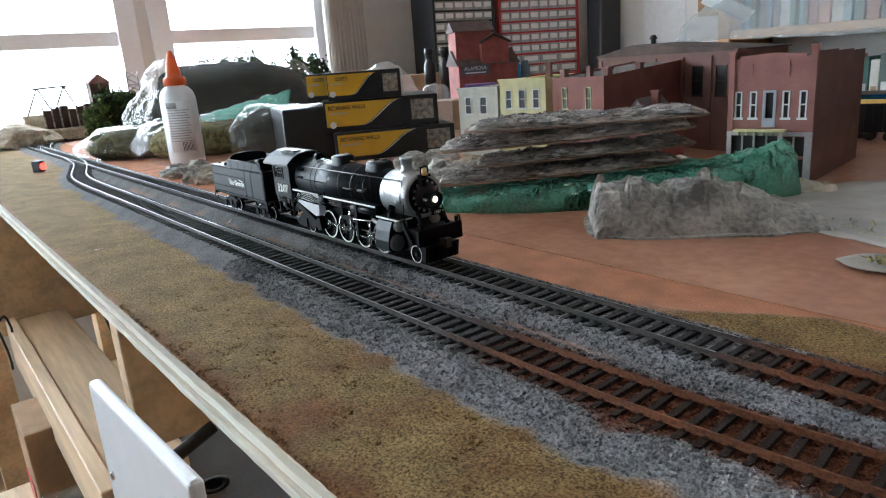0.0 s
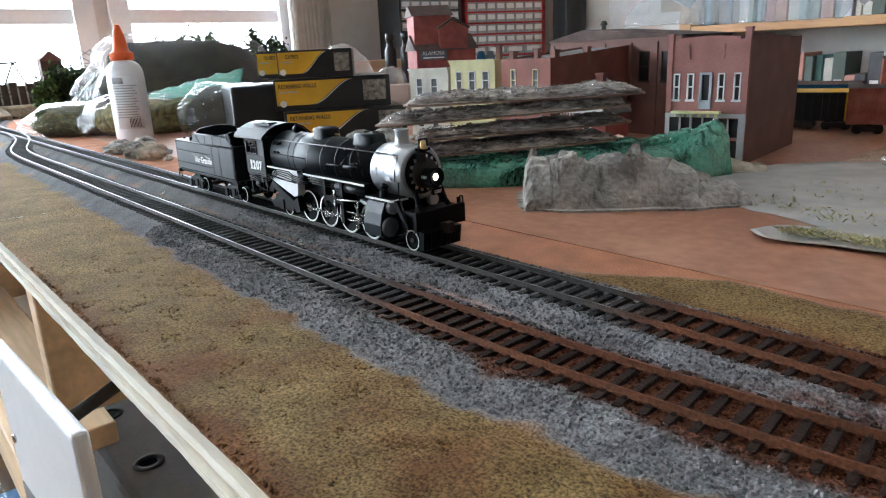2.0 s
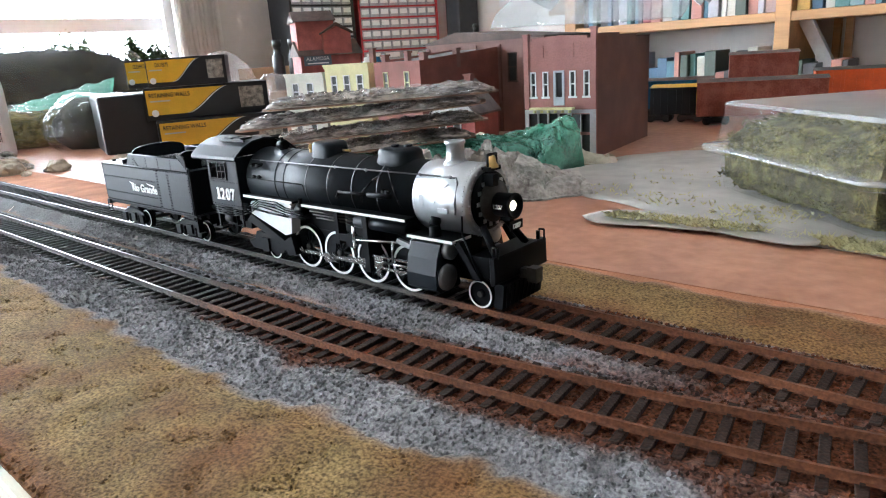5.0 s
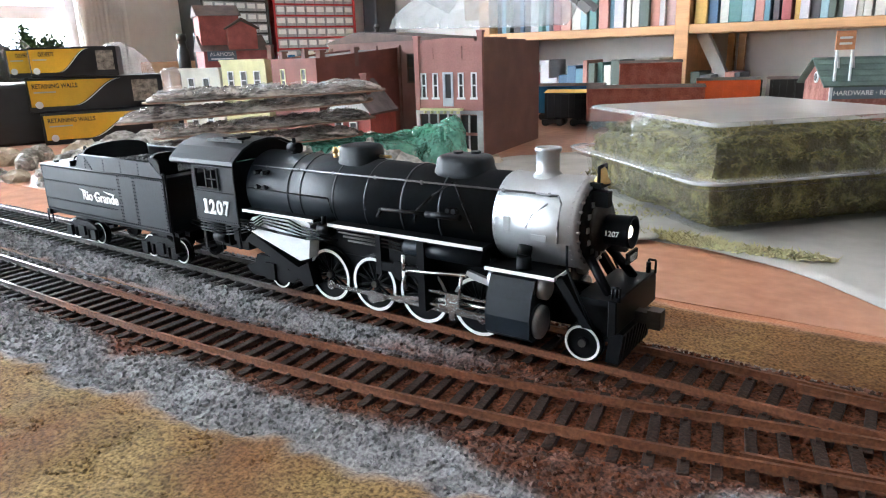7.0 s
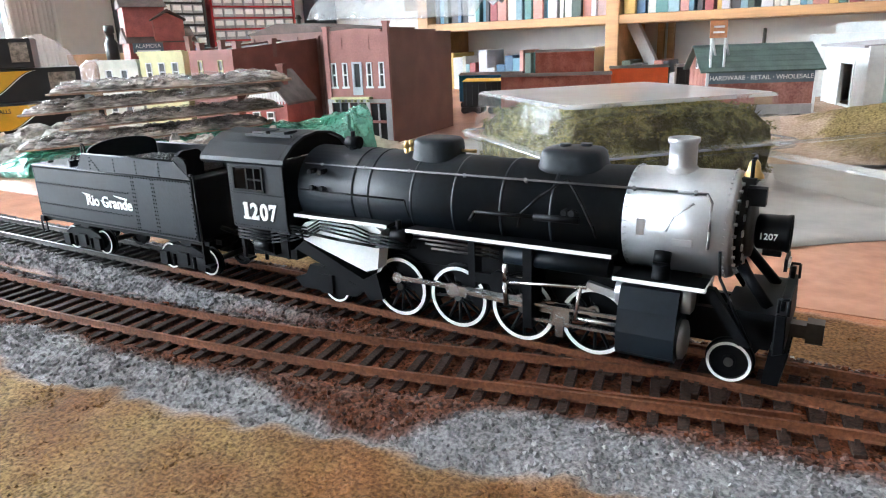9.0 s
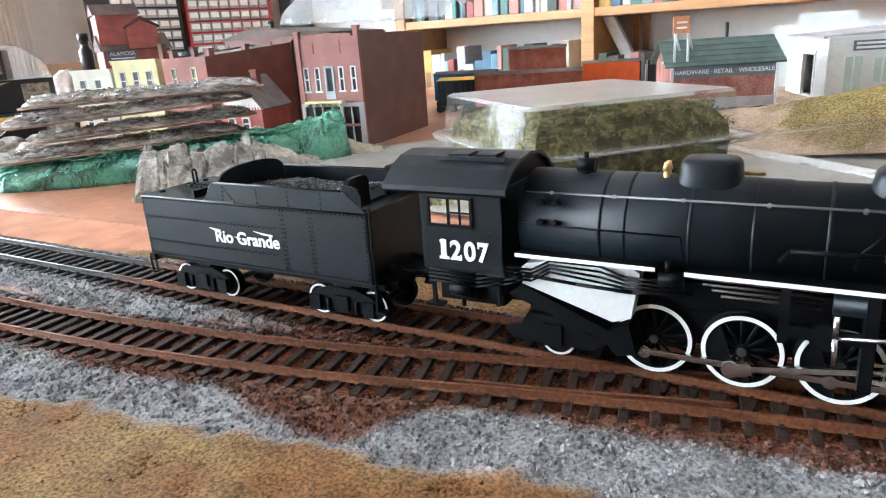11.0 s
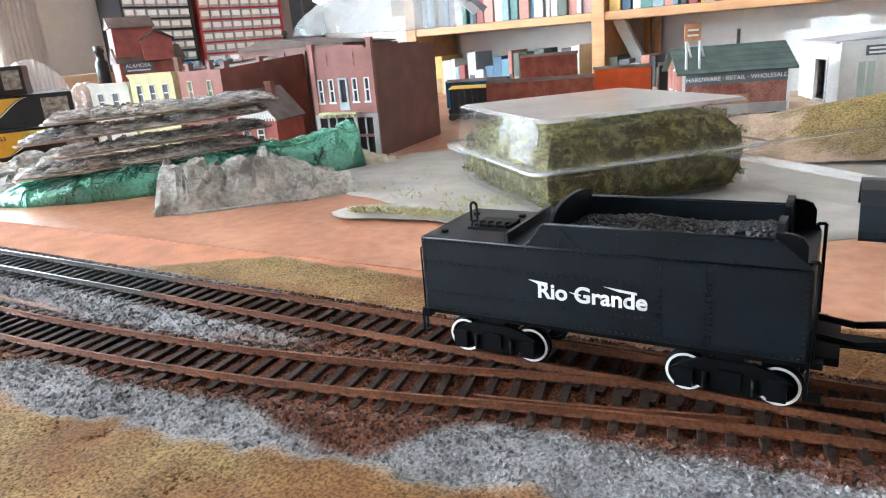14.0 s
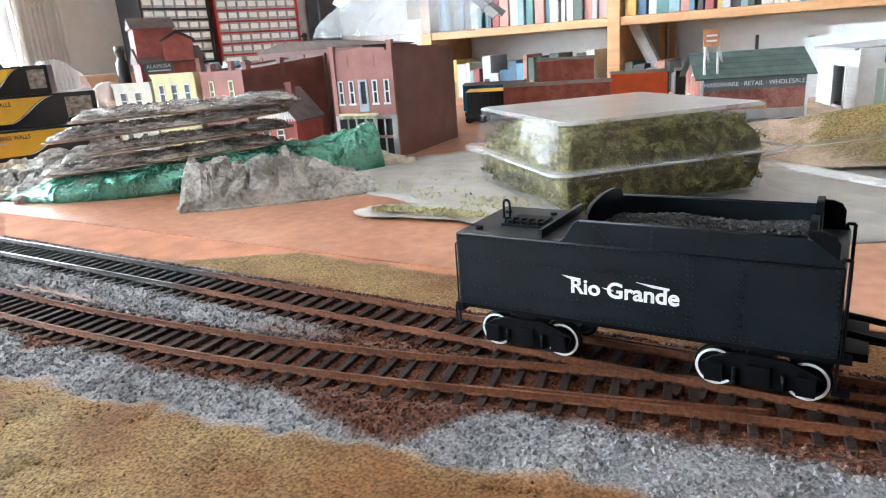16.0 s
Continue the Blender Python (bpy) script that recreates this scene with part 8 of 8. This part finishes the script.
def boxcar(name, x0, y0, x1, y1, h, mat, label, z=0.0, end=None, w=0.034):
    m, l = facing(x0, y0, x1, y1, z)
    C = thing(name, m, label, "railway car", "parked model cars")
    bm = bmn()
    box(bm, 0, l, 0, w, 0.010, h)
    bevel(bm, 0.0005, 1)
    body = part("body", bm, mat, C)
    bm = bmn()
    prism(bm, [(-0.001, h), (w + 0.001, h), (w / 2, h + 0.003)], "x", -0.001, l + 0.001)
    part("roof", bm, end or M["roofbrown"], C)
    bm = bmn()
    for i in range(int(l / 0.008)):
        box(bm, i * 0.008 + 0.003, i * 0.008 + 0.004, -0.0006, 0.0003, 0.011, h - 0.001)
    part("rib", bm, mat, body)
    bm = bmn()
    box(bm, l * 0.42, l * 0.58, -0.0012, 0, 0.011, h - 0.002)
    part("sliding_door", bm, mat, body)
    if end:
        bm = bmn()
        box(bm, l, l + 0.002, 0.0005, w - 0.0005, 0.010, h)
        part("end_wall", bm, end, body)
    for x in (l * 0.16, l * 0.84):
        bm = bmn()
        box(bm, x - 0.012, x + 0.012, 0.004, 0.007, 0.003, 0.008)
        box(bm, x - 0.012, x + 0.012, w - 0.007, w - 0.004, 0.003, 0.008)
        box(bm, x - 0.003, x + 0.003, 0.006, w - 0.006, 0.004, 0.0105)
        part("truck", bm, M["darkmetal"], C)
        for dx in (-0.009, 0.009):
            bm = bmn()
            cyl(bm, (x + dx, 0.007, 0.0048), (x + dx, w - 0.007, 0.0048), 0.0048, 14)
            part("wheelset", bm, M["darkmetal"], C)


boxcar("boxcar", 0.042, 0.560, 0.160, 0.600, 0.046, M["carred"], "weathered red model boxcar with grey patches")
boxcar("boxcar", 0.035, 0.675, 0.105, 0.70, 0.070, M["carred"], "brown wooden-sided model boxcar parked behind", 0.0)
boxcar("boxcar", 0.115, 0.735, 0.185, 0.757, 0.046, M["caror"], "bright orange model boxcar with dark ends", 0.0, M["boxblack"])
boxcar("boxcar", 0.195, 0.76, 0.26, 0.78, 0.046, M["boxblack"], "black model car coupled beyond the orange boxcar", 0.0)
boxcar("boxcar", -0.06, 0.64, 0.02, 0.66, 0.044, M["blueplastic"], "dark blue model boxcar parked beyond the store", 0.0)
boxcar("diesel_switcher", -0.02, 0.58, 0.03, 0.59, 0.04, M["boxblack"], "small black model diesel with a yellow end behind the store", 0.0, M["boxyellow"])


# ---- furniture along the walls ----
def drawer_cabinet(x0, y0, x1, y1, z0, z1, mat, cols, rows, label, big=0):
    m, w = facing(x0, y0, x1, y1, z0)
    C = thing("drawer_cabinet", m, label, "drawer cabinet", "small-parts cabinets")
    h, d = z1 - z0, 0.15
    t = 0.008
    bm = bmn()
    box(bm, 0, w, d - 0.005, d, 0, h)
    box(bm, 0, t, 0, d, 0, h)
    box(bm, w - t, w, 0, d, 0, h)
    box(bm, 0, w, 0, d, 0, t)
    box(bm, 0, w, 0, d, h - t, h)
    rh = (h - 2 * t) / rows
    part("case", bm, mat, C)
    for r in range(1, rows):
        bm = bmn()
        box(bm, t, w - t, 0.001, d - 0.006, t + r * rh - 0.0025, t + r * rh + 0.0025)
        part("shelf_divider", bm, mat, C)
    for r in range(rows):
        kc = cols if r >= big else max(2, cols // 2)
        cw = (w - 2 * t) / kc
        for c in range(kc):
            bm = bmn()
            box(bm, t + c * cw + 0.0015, t + (c + 1) * cw - 0.0015, 0.004, 0.1, t + r * rh + 0.004, t + (r + 1) * rh - 0.004)
            dr = part("drawer", bm, M["drawer"], C)
            # label oversized and pale, standing in for haze over the cabinet
            bm = bmn()
            box(bm, t + (c + 0.14) * cw, t + (c + 0.86) * cw, 0.0015, 0.0042, t + (r + 0.34) * rh, t + (r + 0.78) * rh)
            part("paper_label", bm, M["label"], dr)
    return C


drawer_cabinet(-1.63, 1.30, -1.595, 1.555, 0.06, 0.36, M["cabblack"], 6, 8, "black small-parts cabinet with labelled clear drawers")
drawer_cabinet(-1.60, 1.58, -1.49, 1.89, 0.035, 0.36, M["cabred"], 8, 8, "red small-parts cabinet with labelled clear drawers", 2)


def side_furniture():
    m, w = facing(-1.63, 1.30, -1.595, 1.555, 0.3605)
    bm = bmn()
    box(bm, 0, w, 0, 0.15, 0, 0.12)
    bevel(bm, 0.003, 1)
    solid("orange_case", bm, M["boxyellow"], "orange-yellow plastic case on the black cabinet", "case", m=m)
    bm = bmn()
    box(bm, -1.85, -1.45, 1.25, 1.98, ZF, 0.034)
    bevel(bm, 0.004, 1)
    solid("side_cupboard", bm, M["shelfwood"], "wooden cupboard under the drawer cabinets", "cupboard")
    bm = bmn()
    box(bm, -1.47, -1.40, 1.91, 2.03, ZF, 0.9)
    bevel(bm, 0.008, 2)
    solid("speaker_tower", bm, M["cabblack"], "tall black cabinet in the room's corner", "cabinet")
    for i, (x, z, ww, hh, a) in enumerate(((-1.22, 0.12, 0.17, 0.33, -2), (-1.36, 0.3, 0.05, 0.2, 3), (-1.02, 0.2, 0.14, 0.3, 0))):
        bm = bmn()
        box(bm, -ww / 2, ww / 2, -0.002, 0, 0, hh)
        solid("pinned_paper", bm, M["label"] if i < 2 else M["kraft"], "sheet of paper pinned to the wall", "paper", m=pose(x, YB - 0.003, z, 0, a, 0))
    for i in range(7):
        bm = bmn()
        lathe(bm, [(0.016, 0), (0.017, 0.004), (0.017, 0.05), (0.012, 0.055), (0.012, 0.065), (0, 0.066)], "z", (0, 0, 0), 14)
        solid("supply_jar", bm, [M["slate"], M["label"], M["blueplastic"]][i % 3], "small plastic supply jar on the cupboard", "jar", group="supply jars", m=pose(-1.468, 1.30 + 0.045 * i, 0.0336))


side_furniture()


def bookcase():
    y0, y1 = 1.78, YB - 0.004
    B = thing("bookcase", pose(0, 0, 0), "oak bookcase with several rows of books", "bookcase", kind="")
    x0, x1 = -0.84, 1.6
    for z in (-0.36, 0.118, 0.50):
        bm = bmn()
        box(bm, x0, x1, y0, y1, z, z + 0.024)
        bevel(bm, 0.002, 1)
        part("shelf", bm, M["shelfwood"], B)
    for x in (x0 - 0.02, -0.235, 0.55, 1.6):
        bm = bmn()
        box(bm, x, x + 0.038, y0 - 0.004, y1, ZF, 0.95)
        bevel(bm, 0.002, 1)
        part("upright", bm, M["shelfwood"], B)
    bm = bmn()
    for x in (-0.15, -0.12):
        box(bm, x, x + 0.018, y1 - 0.03, y1 - 0.01, -0.33, 0.118)
    part("back_batten", bm, M["shelfwood"], B)
    random.seed(21)
    for z, ha, hb, xa, xb in ((0.142, 0.16, 0.235, x0 + 0.03, -0.24), (0.142, 0.16, 0.235, -0.19, 0.545), (0.142, 0.16, 0.235, 0.6, 1.55), (-0.336, 0.33, 0.395, x0 + 0.06, -0.30), (-0.336, 0.30, 0.37, -0.19, -0.02), (-0.336, 0.29, 0.37, 0.10, 0.5)):
        x = xa
        while x < xb:
            w, h = random.uniform(0.012, 0.034), random.uniform(ha, hb)
            d = random.uniform(0.11, 0.15)
            bm = bmn()
            box(bm, 0, w, 0, d, 0, h)
            bevel(bm, 0.0015, 1)
            mt = random.choice(BOOKM)
            bk = thing("book", pose(x, y0 + random.uniform(0.012, 0.03), z + 0.0005), "upright clothbound book on the shelf", "book", "books on the shelves")
            part("cover", bm, mt, bk)
            bm = bmn()
            box(bm, w * 0.2, w * 0.8, -0.0008, 0.0004, h * 0.6, h * 0.82)
            part("spine_label", bm, random.choice([M["label"], M["kraft"], BOOKM[7]]), bk)
            x += w + random.choice((0.0005, 0.0005, 0.0005, 0.006))
    bm = bmn()
    box(bm, 0, 0.03, 0, 0.03, 0, 0.30)
    solid("white_board", bm, M["cleanwhite"], "white slat leaning in the bookcase", "slat", m=pose(-0.075, 1.86, -0.12, 0, -28, 0) @ pose(0, 0, 0))


bookcase()


# ---- under the table ----
def under():
    S = thing("lower_shelf", pose(0, 0, 0), "pine board shelf under the table edge", "shelf board")
    bm = bmn()
    box(bm, -0.699, -0.225, EDGE - 0.003, EDGE + 0.052, -0.18, -0.162)
    bevel(bm, 0.001, 1)
    part("board", bm, M["pine"], S)
    bm = bmn()
    box(bm, -0.699, -0.20, EDGE - 0.016, EDGE - 0.004, -0.215, -0.158)
    bevel(bm, 0.001, 1)
    part("edge_board", bm, M["pine"], S)
    for x in (-0.66, -0.3):
        bm = bmn()
        box(bm, x, x + 0.03, EDGE + 0.01, EDGE + 0.04, ZF, -0.181)
        part("leg", bm, M["pine"], S)
    P = thing("switch_plate", pose(0.006, EDGE - 0.022, -0.092, 0, 0, 3), "white wall-switch cover plate hung on the frame", "switch plate")
    bm = bmn()
    box(bm, -0.06, 0.06, -0.003, 0.003, 0.0, 0.075)
    bevel(bm, 0.0022, 3)
    part("plate", bm, M["trimw"], P)
    bm = bmn()
    box(bm, -0.056, -0.030, -0.0035, 0.014, -0.014, 0.004)
    part("terminal_block", bm, M["greyplastic"], P, "clear and grey terminal block")
    for x in (-0.048, 0.045):
        bm = bmn()
        cyl(bm, (x, -0.0042, 0.03), (x, -0.0028, 0.03), 0.002, 10)
        part("screw", bm, M["steel"], P)
    bm = bmn()
    cyl(bm, (0.0, 0.003, 0.05), (0.0, 0.03, 0.06), 0.003, 8)
    part("bracket", bm, M["darkmetal"], P)
    T = thing("tool_case", pose(-0.36, -0.09, -0.33), "grey plastic tool case under the table", "tool case")
    bm = bmn()
    box(bm, -0.22, 0.34, 0.0, 0.25, 0, 0.085)
    bevel(bm, 0.008, 2)
    part("body", bm, M["greyplastic"], T)
    for x in (-0.05, 0.07, 0.19):
        bm = bmn()
        lathe(bm, [(0.014, 0.0852), (0.014, 0.0862), (0.009, 0.0864), (0.008, 0.0852)], "z", (x, 0.03, 0), 18)
        part("recess_ring", bm, M["boxblack"], T)
    bm = bmn()
    cyl(bm, (0.16, -0.012, 0.05), (0.19, -0.012, 0.05), 0.012, 16)
    part("hinge", bm, M["label"], T)
    bm = bmn()
    box(bm, -0.6, 0.5, -0.02, 0.28, -0.04, -0.0005)
    solid("case_shelf", bm, M["pine"], "low pine shelf carrying the tool case", "shelf board", m=pose(-0.36, -0.09, -0.33))
    B = thing("parts_bin", pose(-0.335, EDGE - 0.045, -0.30), "clear parts bin with blue lid", "parts bin")
    bm = bmn()
    box(bm, 0, 0.10, 0, 0.05, 0, 0.085)
    bevel(bm, 0.003, 2)
    part("bin", bm, M["tub"], B)
    bm = bmn()
    box(bm, 0.01, 0.085, 0.008, 0.042, 0.004, 0.06)
    part("blue_box", bm, M["blueplastic"], B, "blue box inside")
    bm = bmn()
    box(bm, -0.2, 0.25, -0.03, 0.1, -0.02, -0.0005)
    solid("bin_shelf", bm, M["pine"], "pine shelf carrying parts bins", "shelf board", m=pose(-0.335, EDGE - 0.045, -0.30))
    R = thing("red_carton", pose(-0.52, EDGE - 0.04, -0.32), "kraft and red carton beside the parts bin", "carton")
    bm = bmn()
    box(bm, 0, 0.09, 0, 0.07, 0, 0.12)
    bevel(bm, 0.001, 1)
    part("box_body", bm, M["kraft"], R)
    bm = bmn()
    box(bm, 0.01, 0.06, -0.0012, 0, 0.02, 0.05)
    part("red_panel", bm, M["cabred"], R)
    bm = bmn()
    box(bm, -0.05, 0.15, -0.02, 0.1, -0.02, -0.0005)
    solid("carton_shelf", bm, M["pine"], "pine shelf carrying a carton", "shelf board", m=pose(-0.52, EDGE - 0.04, -0.32))
    random.seed(9)
    for k, (x, y, z) in enumerate(((-0.62, EDGE - 0.02, -0.14), (-0.60, EDGE - 0.03, -0.15), (-0.40, EDGE + 0.06, -0.10), (-0.38, EDGE + 0.05, -0.12), (-0.34, EDGE + 0.055, -0.11))):
        bm = bmn()
        pts = [(x + 0.02 * math.sin(a * 0.9 + k), y + 0.006 * math.cos(a * 1.3), z + 0.07 - 0.02 * a + 0.012 * math.sin(a * 2 + k)) for a in [0.4 * j for j in range(14)]]
        pipe(bm, pts, 0.0014, 6)
        solid("wire", bm, M["wire"], "loose black wire hanging under the table", "wire", group="loose wires")
    bm = bmn()
    pts = [(-0.30 + 0.01 * math.sin(a), EDGE - 0.03, -0.21 - 0.012 * a) for a in [0.5 * j for j in range(12)]]
    pipe(bm, pts, 0.0022, 8)
    solid("cable", bm, M["trimw"], "white cable drooping from the shelf", "cable")


under()


# ---- ties, spikes and loose grains ----
def ties():
    def tie_mesh(rust):
        bm = bmn()
        box(bm, -0.00125, 0.00125, -0.0148, 0.0148, -0.0016, 0.0)
        bevel(bm, 0.0002, 1)
        for y in (-GAUGE / 2, GAUGE / 2):
            for s in (-1, 1):
                box(bm, -0.0005, 0.0005, y + s * 0.0013 - 0.0005, y + s * 0.0013 + 0.0005, 0.0, 0.00055)
        lay = bm.verts.layers.float.new("rust")
        for v in bm.verts:
            v[lay] = rust
        return mesh_of(bm, "tie", M["tie"])
    kinds = [tie_mesh(k / 4) for k in range(5)]
    random.seed(3)
    far = [bmn() for _ in LINES]
    fl = [b.verts.layers.float.new("rust") for b in far]
    STEP = 0.0068
    for w, ln in enumerate(LINES):
        acc, nxt = 0.0, 0.0
        for a, b in zip(ln, ln[1:]):
            seg = (b - a).length
            while acc + seg > nxt:
                p = a.lerp(b, (nxt - acc) / seg)
                t = (b - a).normalized()
                nxt += STEP
                if w == 1 and (p.x > 0.44 or p.x < -0.86):
                    continue
                if w == 2 and abs(p.y) < 0.006:
                    continue
                ang = math.degrees(math.atan2(t.y, t.x)) + random.uniform(-1.5, 1.5)
                r = ss(0.06, 0.13, p.x) if w == 1 else ss(0.14, 0.2, p.x)
                z = RAILTOP - 0.0021 + random.uniform(-0.0001, 0.0)
                if -0.18 < p.x < 0.56:
                    ob = new("tie", kinds[min(4, int(r * 4.99))])
                    ob.parent, ob.matrix_basis = TRACKS[w], pose(p.x, p.y, z, 0, 0, ang)
                else:
                    m = pose(p.x, p.y, z, 0, 0, ang)
                    vs = []
                    for c in ((-1, -1, -1), (1, -1, -1), (1, 1, -1), (-1, 1, -1), (-1, -1, 0), (1, -1, 0), (1, 1, 0), (-1, 1, 0)):
                        v = far[w].verts.new(m @ Vector((c[0] * 0.00125, c[1] * 0.0148, c[2] * 0.0016)))
                        v[fl[w]] = r
                        vs.append(v)
                    for q in ((4, 5, 6, 7), (0, 1, 5, 4), (2, 3, 7, 6), (1, 2, 6, 5), (3, 0, 4, 7)):
                        far[w].faces.new([vs[i] for i in q])
            acc += seg
    for w in range(len(LINES)):
        o = part("far_ties", far[w], M["tie"], TRACKS[w])
        o["kind"] = "stuff"


ties()


def grains():
    """Loose ballast stones and turf crumbs scattered over the strip nearest the viewer."""
    rng = np.random.RandomState(5)
    octa = np.array([(1, 0, 0), (-1, 0, 0), (0, 1, 0), (0, -1, 0), (0, 0, 1), (0, 0, -1)], float)
    tri = [(0, 2, 4), (2, 1, 4), (1, 3, 4), (3, 0, 4), (2, 0, 5), (1, 2, 5), (3, 1, 5), (0, 3, 5)]

    def scatter(name, count, keep, size, label, lift, x0, x1, y0, y1):
        vs, fs, vals = [], [], []
        made = 0
        for _ in range(count):
            x, y = rng.uniform(x0, x1), rng.uniform(y0, y1)
            li, ru, gr, br, orr, h, bed = masks(x, y)
            if not keep(bed, gr, x, y):
                continue
            r = size * rng.uniform(0.6, 1.35)
            q = Euler(rng.uniform(0, 6.283, 3)).to_matrix()
            sc = rng.uniform(0.65, 1.2, 3)
            dd = line_dist(x, y, (0, 1)) if bed > 0.5 else 1
            zz = h + lift * r
            if dd < 0.0150:
                zz -= 0.0004
            base = len(vs)
            for p in octa:
                v = q @ Vector(p * sc * r)
                vs.append((x + v.x, y + v.y, zz + v.z))
                vals.append((li, ru, gr, br, orr))
            fs.extend([tuple(base + i for i in t) for t in tri])
            made += 1
        me = painted(name, vs, fs, vals, M["grains"])
        tagged(new(name, me), label, kind="stuff")

    scatter("ballast_grains", 42000, lambda b, g, x, y: b > 0.5, 0.00062, "loose grey and rust-coloured ballast stones along the tracks", 0.35, -0.12, 0.52, -0.087, 0.030)
    scatter("turf_crumbs", 60000, lambda b, g, x, y: g > 0.5, 0.0006, "olive and tan turf crumbs on the table edge strip", 0.9, -0.1, 0.5, EDGE + 0.001, -0.03)
    scatter("turf_crumbs", 9000, lambda b, g, x, y: g > 0.4, 0.00055, "olive turf crumbs behind the main track", 0.9, 0.08, 0.6, 0.02, 0.071)


grains()


motions()
